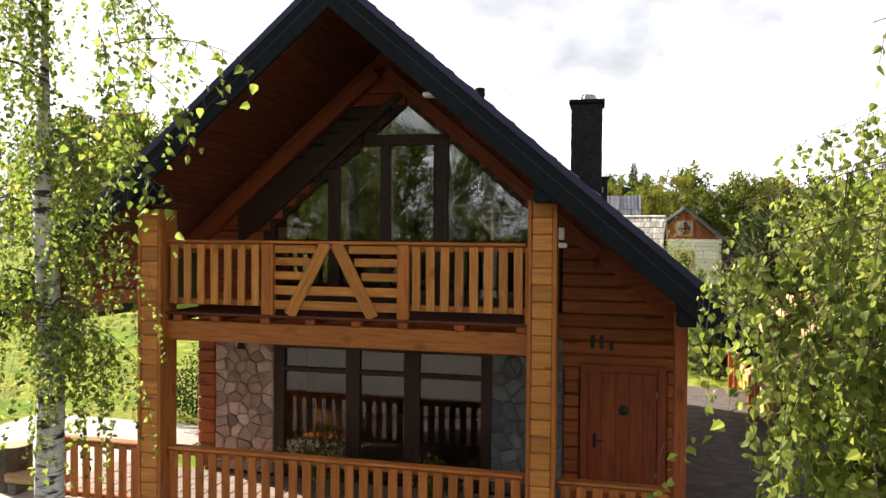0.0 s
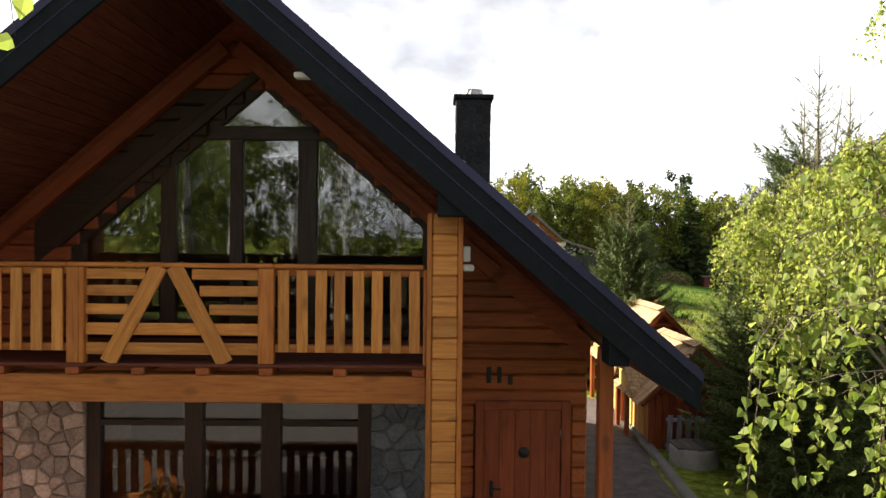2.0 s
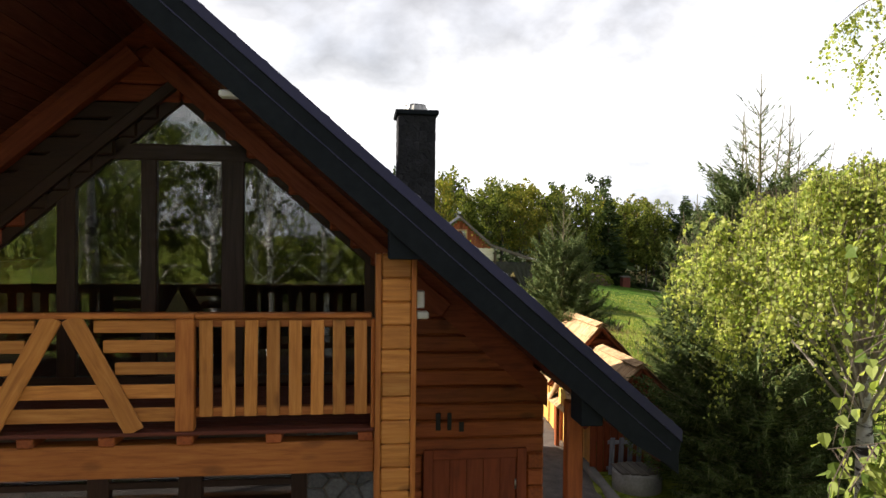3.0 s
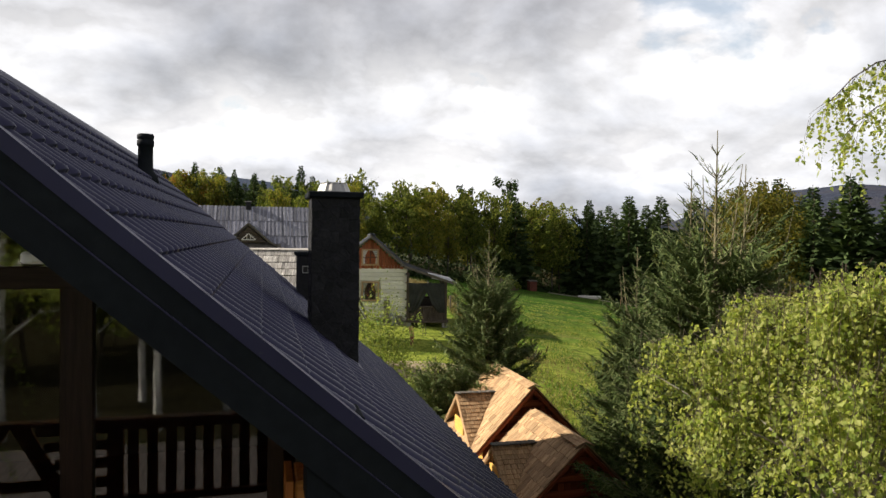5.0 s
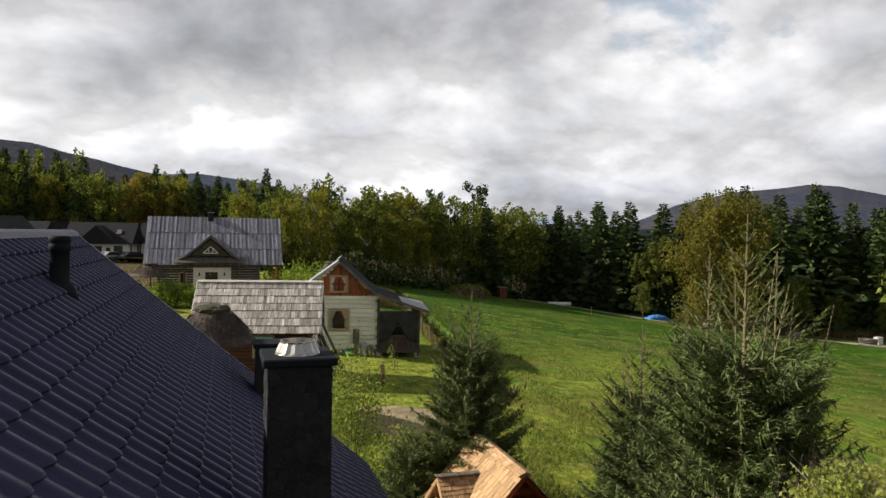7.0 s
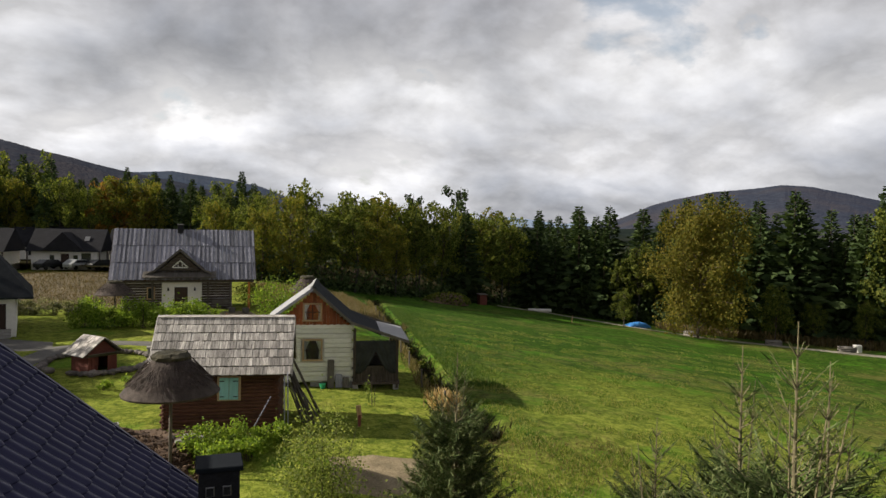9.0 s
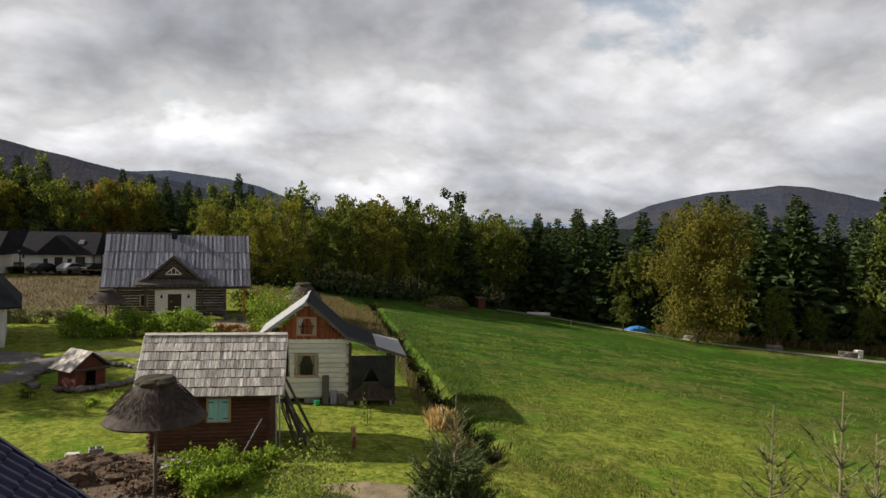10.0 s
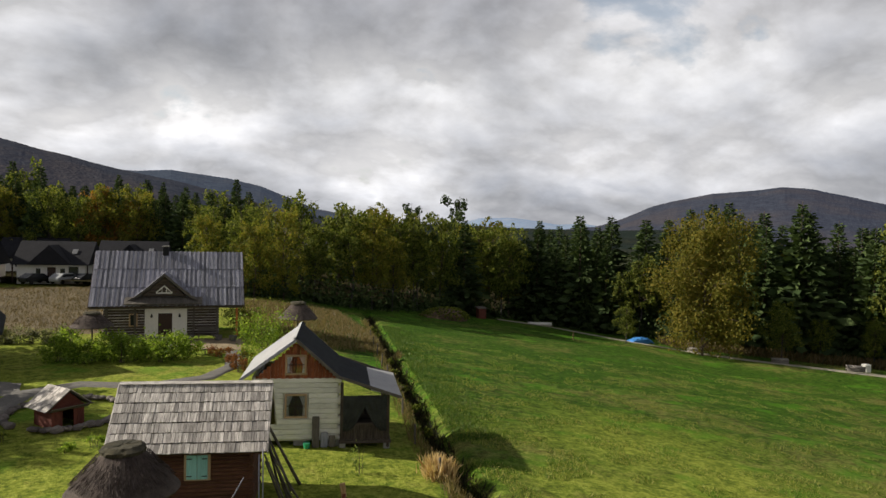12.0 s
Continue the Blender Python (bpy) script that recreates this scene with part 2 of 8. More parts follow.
def grass_ground():
    s = Surface("grass", 0.95, 0, 0.05)
    fine = s.math("ADD", s.math("MULTIPLY", s.noise(s.where, 5.0, 8.0, 0.75), 0.55), s.math("MULTIPLY", s.noise(s.where, 1.7, 6.0, 0.7), 0.45))
    clump = s.noise(s.where, 0.9, 6.0, 0.7)
    broad = s.noise(s.where, 0.09, 4.0, 0.6)
    sep = s.nt.nodes.new("ShaderNodeSeparateXYZ")
    s.link(s.where, sep.inputs[0])
    # the meadow is dry and yellow by the garden, lush further out
    dist = s.math("ADD", s.math("MULTIPLY", sep.outputs[1], 0.018), s.math("MULTIPLY", sep.outputs[0], 0.004))
    zone = s.ramp(s.math("ADD", dist, s.math("MULTIPLY", s.math("SUBTRACT", broad, 0.5), 1.1)), (0.54, 0.0), (0.98, 1.0))
    zone = s.math("MULTIPLY", zone, s.ramp(s.math("MULTIPLY", sep.outputs[0], 0.05), (0.5, 0.0), (0.68, 1.0)))
    # rank green growth beside the ditch
    wander = s.math("ADD", s.math("MULTIPLY", sep.outputs[0], 0.04), s.math("MULTIPLY", s.math("SUBTRACT", s.noise(s.where, 0.25, 4.0), 0.5), 0.35))
    wander = s.math("SUBTRACT", wander, s.math("MULTIPLY", sep.outputs[1], 0.004))
    strip = s.ramp(wander, (0.36, 0.0), (0.39, 1.0), (0.46, 1.0), (0.60, 0.0))
    strip = s.math("MULTIPLY", strip, s.ramp(s.math("MULTIPLY", sep.outputs[1], 0.01), (0.22, 0.0), (0.30, 0.9)))
    zone = s.math("MAXIMUM", zone, strip)
    near = s.ramp(fine, (0.41, (0.075, 0.105, 0.016)), (0.5, (0.180, 0.218, 0.028)), (0.59, (0.30, 0.325, 0.062)))
    far = s.ramp(fine, (0.42, (0.010, 0.028, 0.004)), (0.5, (0.032, 0.080, 0.007)), (0.58, (0.090, 0.155, 0.017)))
    col = s.mix(zone, near, far)
    dry = s.ramp(fine, (0.40, (0.12, 0.095, 0.030)), (0.5, (0.22, 0.18, 0.058)), (0.60, (0.31, 0.26, 0.10)))
    f = s.math("ADD", s.math("MULTIPLY", broad, 0.6), s.math("MULTIPLY", clump, 0.4))
    col = s.mix(s.ramp(f, (0.51, 0.0), (0.63, 0.5)), col, dry)
    lush = s.ramp(s.noise(s.where, 0.23, 3.0), (0.56, 0.0), (0.66, 0.6))
    col = s.mix(lush, col, (0.070, 0.185, 0.012))
    hollow = s.ramp(clump, (0.34, 0.5), (0.47, 0.0))
    col = s.mix(hollow, col, (0.040, 0.075, 0.008))
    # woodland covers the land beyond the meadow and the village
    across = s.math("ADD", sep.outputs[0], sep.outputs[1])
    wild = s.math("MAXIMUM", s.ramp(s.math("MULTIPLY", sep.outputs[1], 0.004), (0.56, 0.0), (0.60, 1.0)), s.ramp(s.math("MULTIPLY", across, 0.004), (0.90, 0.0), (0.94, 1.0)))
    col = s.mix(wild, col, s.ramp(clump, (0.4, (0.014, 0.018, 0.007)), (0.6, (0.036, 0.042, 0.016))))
    s.colour(col)
    s.bump(s.math("ADD", s.math("MULTIPLY", clump, 1.2), fine), 1.0, 0.12)
    MATS["grass"] = s.m
    return s.m

# ---- building blocks ----
MESHES = {}
FRAME_AXES = {0: (1, 0, 0), 1: (0, 1, 0), 2: (0, 0, 1)}


def thing(name, label, category, at=(0, 0, 0), rz=0.0, group="", kind=""):
    ob = new(name)
    ob.empty_display_size = 0.3
    ob.location = at
    ob.rotation_euler = (0, 0, radians(rz))
    return tagged(ob, label, category, group, kind)


def hang(name, mesh, parent, at=(0, 0, 0), rot=(0, 0, 0), label=""):
    ob = new(name, mesh)
    ob.parent = parent
    if parent.parent:  # sub-parts are placed in their thing's space too
        ob.matrix_parent_inverse = parent.matrix_basis.inverted()
    ob.location = at
    ob.rotation_euler = tuple(radians(a) for a in rot)
    return tagged(ob, label) if label else ob


def mesh_of(name, verts, faces, material, smooth=False):
    me = bpy.data.meshes.new(name)
    me.from_pydata([tuple(v) for v in verts], [], [tuple(f) for f in faces])
    me.materials.append(material)
    if smooth:
        me.polygons.foreach_set("use_smooth", [True] * len(me.polygons))
    me.update()
    return me


def bm_mesh(name, bm, material, smooth=False):
    me = bpy.data.meshes.new(name)
    bmesh.ops.recalc_face_normals(bm, faces=bm.faces)
    bm.to_mesh(me)
    bm.free()
    me.materials.append(material)
    if smooth:
        me.polygons.foreach_set("use_smooth", [True] * len(me.polygons))
    return me


def part(name, bm, material, parent, label="", smooth=False):
    return hang(name, bm_mesh(name, bm, material, smooth), parent, label=label)


def block(size, bevel):
    """A box with chamfered edges, about its centre: 24 corners."""
    hx, hy, hz = (s / 2 for s in size)
    c = min(bevel, hx * 0.9, hy * 0.9, hz * 0.9)
    verts, ids = [], {}
    for sx in (-1, 1):
        for sy in (-1, 1):
            for sz in (-1, 1):
                for a in range(3):
                    p = [sx * hx, sy * hy, sz * hz]
                    for b in range(3):
                        if b != a:
                            p[b] -= (sx, sy, sz)[b] * c
                    ids[sx, sy, sz, a] = len(verts)
                    verts.append(p)
    faces = []
    for a in range(3):
        b, d = [i for i in range(3) if i != a]
        for s in (-1, 1):
            ring = []
            for u, w in ((-1, -1), (1, -1), (1, 1), (-1, 1)):
                k = [0, 0, 0]
                k[a], k[b], k[d] = s, u, w
                ring.append(ids[(*k, a)])
            faces.append(ring)
        for u in (-1, 1):
            for w in (-1, 1):
                k0, k1 = [0, 0, 0], [0, 0, 0]
                k0[b] = k1[b] = u
                k0[d] = k1[d] = w
                k0[a], k1[a] = -1, 1
                faces.append([ids[(*k0, b)], ids[(*k1, b)], ids[(*k1, d)], ids[(*k0, d)]])
    for sx in (-1, 1):
        for sy in (-1, 1):
            for sz in (-1, 1):
                faces.append([ids[sx, sy, sz, a] for a in range(3)])
    return verts, faces


def fixed(me):
    bm = bmesh.new()
    bm.from_mesh(me)
    bmesh.ops.recalc_face_normals(bm, faces=bm.faces)
    bm.to_mesh(me)
    bm.free()
    return me


def beam(name, size, at, surface, parent, rot=(0, 0, 0), bevel=0.008, label=""):
    """A bevelled piece about its centre; alike pieces share one mesh. surface: a kind of wood, or a material."""
    size = tuple(round(s, 3) for s in size)
    axis = max(range(3), key=lambda i: size[i])
    material = wood(surface, axis) if isinstance(surface, str) else surface
    key = (size, bevel, material.name)
    if key not in MESHES:
        v, f = block(size, bevel)
        MESHES[key] = fixed(mesh_of(name, v, f, material))
    return hang(name, MESHES[key], parent, at, rot, label)


def span(name, x0, x1, y0, y1, z0, z1, surface, parent, bevel=0.008, label=""):
    return beam(name, (x1 - x0, y1 - y0, z1 - z0), ((x0 + x1) / 2, (y0 + y1) / 2, (z0 + z1) / 2), surface, parent, bevel=bevel, label=label)


def prism(bm, pts, lo, hi, axis=1):
    """A polygon given in the two other axes, drawn out along one."""
    def place(p, t):
        q = list(p)
        q.insert(axis, t)
        return bm.verts.new(q)
    a = [place(p, lo) for p in pts]
    b = [place(p, hi) for p in pts]
    bm.faces.new(a)
    bm.faces.new(b[::-1])
    for i in range(len(pts)):
        j = (i + 1) % len(pts)
        bm.faces.new((a[i], b[i], b[j], a[j]))


def tube(bm, path, radii, sides=8, cap=True):
    """A round, tapering rod along a path."""
    rings = []
    for i, p in enumerate(path):
        p = Vector(p)
        d = Vector(path[min(i + 1, len(path) - 1)]) - Vector(path[max(i - 1, 0)])
        q = d.to_track_quat("Z", "Y")
        r = radii[i] if hasattr(radii, "__len__") else radii
        rings.append([bm.verts.new(p + q @ Vector((r * math.cos(2 * math.pi * k / sides), r * math.sin(2 * math.pi * k / sides), 0))) for k in range(sides)])
    for a, b in zip(rings, rings[1:]):
        for k in range(sides):
            j = (k + 1) % sides
            bm.faces.new((a[k], a[j], b[j], b[k]))
    if cap:
        bm.faces.new(rings[0][::-1])
        bm.faces.new(rings[-1])


def rod(name, p, q, r, material, parent, r2=None, sides=8, label=""):
    bm = bmesh.new()
    tube(bm, [p, q], [r, r if r2 is None else r2], sides)
    return part(name, bm, material, parent, label, True)


def lathe(bm, profile, sides=24, wobble=0.0, rng=None):
    """A turned body from (radius, height) pairs."""
    rings = []
    for r, z in profile:
        ring = []
        for k in range(sides):
            a = 2 * math.pi * k / sides
            e = 1 + (rng.uniform(-wobble, wobble) if rng else 0)
            ring.append(bm.verts.new((r * e * math.cos(a), r * e * math.sin(a), z + (rng.uniform(-wobble, wobble) * 0.3 if rng else 0))))
        rings.append(ring)
    for a, b in zip(rings, rings[1:]):
        for k in range(sides):
            j = (k + 1) % sides
            bm.faces.new((a[k], a[j], b[j], b[k]))
    bm.faces.new(rings[0][::-1])
    bm.faces.new(rings[-1])


def cells(width, height, n, rng):
    """Irregular cells that fill a rectangle, as stones laid at random."""
    cols = max(1, round(math.sqrt(n * width / height)))
    rows = max(1, round(n / cols))
    pts = [((i + 0.5 + rng.uniform(-0.42, 0.42)) * width / cols, (j + 0.5 + rng.uniform(-0.42, 0.42)) * height / rows) for i in range(cols) for j in range(rows)]
    found = []
    for p in pts:
        poly = [(0, 0), (width, 0), (width, height), (0, height)]
        for q in pts:
            if q is p or abs(q[0] - p[0]) > 3 * width / cols or abs(q[1] - p[1]) > 3 * height / rows:
                continue
            mx, my, dx, dy = (p[0] + q[0]) / 2, (p[1] + q[1]) / 2, q[0] - p[0], q[1] - p[1]
            cut = []
            for a, b in zip(poly, poly[1:] + poly[:1]):
                sa = (a[0] - mx) * dx + (a[1] - my) * dy
                sb = (b[0] - mx) * dx + (b[1] - my) * dy
                if sa <= 0:
                    cut.append(a)
                if sa * sb < 0:
                    t = sa / (sa - sb)
                    cut.append((a[0] + t * (b[0] - a[0]), a[1] + t * (b[1] - a[1])))
            poly = cut
        if len(poly) > 2:
            found.append(poly)
    return found


def stonework(parent, corner, across, up, out, width, height, n, material, seed, joint=0.010, depth=0.035):
    """Stones on a face: each one proud of the mortar, with a worn rim."""
    rng = random.Random(seed)
    corner, across, up, out = (Vector(v) for v in (corner, across, up, out))
    for poly in cells(width, height, n, rng):
        cx = sum(p[0] for p in poly) / len(poly)
        cy = sum(p[1] for p in poly) / len(poly)
        d = depth * rng.uniform(0.6, 1.3)
        verts, k = [], len(poly)
        for s, h in ((joint, 0.0), (joint, 0.6), (joint + 0.022, 1.0)):
            for x, y in poly:
                L = max(0.02, math.hypot(x - cx, y - cy))
                q = max(0.2, 1 - s / L)
                verts.append(across * ((x - cx) * q) + up * ((y - cy) * q) + out * (d * h + (rng.uniform(-0.006, 0.006) if h == 1 else 0)))
        faces = [tuple(range(2 * k, 3 * k))]
        for r in range(2):
            for i in range(k):
                j = (i + 1) % k
                faces.append((r * k + i, r * k + j, (r + 1) * k + j, (r + 1) * k + i))
        hang("stone", fixed(mesh_of("stone", verts, faces, material)), parent, corner + across * cx + up * cy)

# ---- ground ----
def soft(v, w=4.0):
    return w * math.log1p(math.exp(max(-30.0, min(30.0, v / w)))) if v / w < 30 else v


def step01(v):
    v = max(0.0, min(1.0, v))
    return v * v * (3 - 2 * v)


def ditch_x(y):
    """Where the narrow ditch between garden and meadow runs."""
    return 13.2 + (y - 36) * (0.172 if y > 36 else 0.09)


def ground_z(x, y):
    """The lie of the land: level round the log house, rising gently to the village, falling over the meadow."""
    z = -0.4 + 1.35 * step01((y - 9) / 20)
    z += (0.35 * step01((y - 32) / 14) + 1.0 * step01((y - 72) / 45)) * (1 - step01((x - 4) / 22))
    drop = 0.135 * (soft(x - 10.5) - 0.75 * soft(x - 78)) * step01((y + 5) / 25)
    z -= drop if drop < 9 else 9 + 2.5 * (1 - math.exp(-(drop - 9) / 2.5))
    z -= 1.05 * math.exp(-((x - ditch_x(y)) / 0.6) ** 2) * step01((y - 24) / 6) * (1 - step01((y - 100) / 8))
    return z


def sheet(name, xs, ys, material, lift=0.0, rough=0.0, label="", category="ground"):
    verts, faces = [], []
    for y in ys:
        for x in xs:
            z = ground_z(x, y) + lift
            if rough:
                z += rough * (noise.noise((x * 0.35, y * 0.35, 0)) + 0.5 * noise.noise((x * 1.1, y * 1.1, 4)))
            verts.append((x, y, z))
    n = len(xs)
    for j in range(len(ys) - 1):
        for i in range(n - 1):
            faces.append((j * n + i, j * n + i + 1, (j + 1) * n + i + 1, (j + 1) * n + i))
    ob = new(name, mesh_of(name, verts, faces, material, True))
    return tagged(ob, label, category, kind="structure")


def graded(lo, a, b, hi, step, ratio=1.35):
    """Even steps from a to b, then ever wider ones out to lo and hi."""
    mid = [a + i * step for i in range(int((b - a) / step) + 1)]
    left, right, s = [], [], step
    while (left[-1] if left else mid[0]) > lo:
        s *= ratio
        left.append((left[-1] if left else mid[0]) - s)
    s = step
    while (right[-1] if right else mid[-1]) < hi:
        s *= ratio
        right.append((right[-1] if right else mid[-1]) + s)
    return left[::-1] + mid + right


GRASS = grass_ground()
sheet("ground", graded(-4500, -24, 40, 4500, 0.4), graded(-4500, -14, 104, 4500, 0.6), GRASS, 0.0, 0.05, "uneven meadow grass, green with dry yellow patches", "grass")


def patch(name, outline, material, lift, label, category, rows=14):
    """A path or bed that follows the ground: outline gives left and right edges, (xl, yl, xr, yr) along its length."""
    verts, faces = [], []
    fine = []
    for a, b in zip(outline, outline[1:]):
        for i in range(rows):
            t = i / rows
            fine.append([p + (q - p) * t for p, q in zip(a, b)])
    fine.append(list(outline[-1]))
    m = 9
    for xl, yl, xr, yr in fine:
        for k in range(m):
            u = k / (m - 1)
            jit = 0.12 * noise.noise((xl * 1.7 + u * 9, yl * 1.7, 3)) if k in (0, m - 1) else 0
            x, y = xl + (xr - xl) * u + jit, yl + (yr - yl) * u + jit
            edge = 0.0 if 0 < k < m - 1 else -0.09
            verts.append((x, y, ground_z(x, y) + lift + edge + 0.05))
    for j in range(len(fine) - 1):
        for k in range(m - 1):
            faces.append((j * m + k, j * m + k + 1, (j + 1) * m + k + 1, (j + 1) * m + k))
    return tagged(new(name, mesh_of(name, verts, faces, material, True)), label, category, kind="structure")


GRAVEL = simple("gravel", (0.055, 0.045, 0.042), (0.15, 0.125, 0.115), 0.95, 0, 9.0, 0.9, 0.03, 0)
DIRT = simple("dirt", (0.07, 0.045, 0.03), (0.17, 0.115, 0.075), 0.95, 0, 3.0, 0.9, 0.06, 0)
SAND = simple("sand", (0.13, 0.10, 0.055), (0.34, 0.27, 0.165), 0.95, 0, 3.0, 0.8, 0.05, 0)
ASPHALT = simple("asphalt", (0.085, 0.08, 0.073), (0.15, 0.14, 0.127), 0.9, 0, 6.0, 0.4, 0.01, 0)
PAVING = simple("paving", (0.30, 0.28, 0.25), (0.42, 0.40, 0.37), 0.9, 0, 5.0, 0.4, 0.01, 0)
patch("forecourt", ((-16, -14, 2.3, -14), (-16, -0.6, 2.3, -0.6)), GRAVEL, 0.02, "gravel forecourt before the log house", "gravel")
patch("gravel_path", ((2.3, -14, 4.2, -14), (2.3, 4, 4.5, 4), (2.4, 10.5, 5.0, 10.5), (2.6, 12.5, 5.3, 12.5)), GRAVEL, 0.03, "dark brown gravel path along the log house", "path")
patch("paved_path", ((4.2, -14, 4.45, -14), (4.5, 4, 4.75, 4), (5.0, 10.5, 5.2, 10.5)), simple("kerb", (0.11, 0.105, 0.095), (0.19, 0.18, 0.165), 0.9, 0, 5.0, 0.5, 0.01, 0), 0.06, "narrow concrete edging beside the gravel path", "kerb")
patch("paved_yard", ((-12.5, 0.3, -7.4, 0.3), (-12.5, 5.2, -7.4, 5.2)), PAVING, 0.05, "sunlit pale paved yard beside the terrace", "paving")
patch("garden_path", ((-14, 38, -12, 36), (-9.8, 43, -8.3, 42), (-8.6, 48, -7.2, 47), (-5.5, 50.2, -5.0, 48.6), (-1.5, 48.9, -2.0, 47.5), (1.5, 50.5, 2.4, 49.5), (3.2, 54, 4.4, 54), (3.4, 60, 5.0, 60)), ASPHALT, 0.03, "winding grey garden path across the lawn", "path")
patch("drive", ((-30, 52, -26, 46), (-14, 54, -13, 48), (-8.7, 50.5, -8.0, 46.5)), ASPHALT, 0.028, "grey asphalt drive in front of the white house", "drive")
patch("earth_bed", ((-4.6, 25.6, -0.4, 22.6), (-4.2, 28.6, 0.4, 25.4), (-1.4, 29.0, 0.9, 26.4)), DIRT, 0.05, "dug brown earth under the straw parasol", "soil")
patch("sand_bed", ((4.6, 21.6, 4.9, 24.6), (6.4, 21.0, 6.5, 24.6), (8.6, 21.6, 8.4, 23.8)), SAND, 0.03, "bare sandy soil with dry grass", "soil")
patch("field_track", ((52.5, 120.6, 52.6, 122.0), (62.5, 117.8, 63.0, 119.6), (73, 103.5, 74, 105.5), (82, 92, 83.3, 93.5), (94, 79.2, 95.5, 80.8), (112, 60, 114, 61.5)), simple("track", (0.20, 0.18, 0.14), (0.32, 0.29, 0.23), 0.95, 0, 1.0, 0.5, 0.05, 0), 0.06, "pale dirt track at the far edge of the meadow", "track")
patch("house_yard", ((-4.5, 61.5, 4.8, 60.5), (-4.0, 66.5, 5.2, 66.5)), SAND, 0.03, "bare sandy yard before the grey-roofed log cottage", "yard")

# ---- the log house ----
RX, RZ, PITCH, STEEP, BREAK = -2.56, 7.425, 0.857, 0.857, 2.8
GP = 0.86                      # slope of the gable glazing
Y_FRONT, Y_BACK, HALF = -0.52, 11.05, 5.27
TILT = math.degrees(math.atan(GP))


def roof_top(x):
    """Height of the roof surface over a place."""
    d = abs(x - RX)
    return RZ - PITCH * min(d, BREAK) - STEEP * max(0.0, d - BREAK)


def slope_at(d):
    return PITCH if d < BREAK else STEEP


def rake(s, below, out_=HALF):
    """Points of the roof line on one side, from the ridge to the eaves, some way below the surface."""
    return [(RX, RZ - below), (RX + s * BREAK, roof_top(RX + BREAK) - below), (RX + s * out_, roof_top(RX + out_) - below)]


house = thing("log_house", "log house with balcony, stone-clad base and dark metal tile roof", "house")
METAL = roof_metal()
CLAD = simple("clad_metal", (0.008, 0.010, 0.013), (0.014, 0.017, 0.021), 0.75, 0, 2.0, 0.08, 0.003, 0, 0.08)
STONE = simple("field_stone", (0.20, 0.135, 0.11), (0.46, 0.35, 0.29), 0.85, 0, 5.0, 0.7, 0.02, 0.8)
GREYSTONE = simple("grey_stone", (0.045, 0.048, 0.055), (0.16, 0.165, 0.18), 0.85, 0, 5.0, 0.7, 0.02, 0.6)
SLATE = simple("chimney_stone", (0.014, 0.014, 0.016), (0.030, 0.030, 0.034), 0.85, 0, 5.0, 0.6, 0.02, 0.35, 0.12)
MORTAR = simple("mortar", (0.15, 0.118, 0.10), (0.25, 0.205, 0.18), 0.95, 0, 6.0, 0.5, 0.01, 0)
GLASS = glass()
# near-black colour stands in for the lack of light indoors
DARKROOM = simple("dark_interior", (0.030, 0.024, 0.020), (0.055, 0.045, 0.037), 0.9, 0, 2.0, 0.2, 0.01, 0)
IRON = simple("black_iron", (0.012, 0.012, 0.013), (0.025, 0.025, 0.027), 0.5, 0.4, 8.0, 0.3, 0.004, 0)
STEEL = simple("steel", (0.34, 0.33, 0.31), (0.46, 0.45, 0.43), 0.32, 1.0, 3.0, 0.1, 0.002, 0)


def slope_deck(side):
    """Boards under the metal, thick as the real roof, as one slab."""
    bm = bmesh.new()
    s = 1 if side == "right" else -1
    e = RX + s * HALF
    pts = rake(s, 0.03) + rake(s, 0.36)[::-1]
    prism(bm, pts, Y_FRONT + 0.05, Y_BACK - 0.05)
    return part("roof_slope", bm, CLAD, house, "roof slope of dark grey metal tiles")


WAVE, ROW, ROW_START = 0.262, 0.34, -0.273


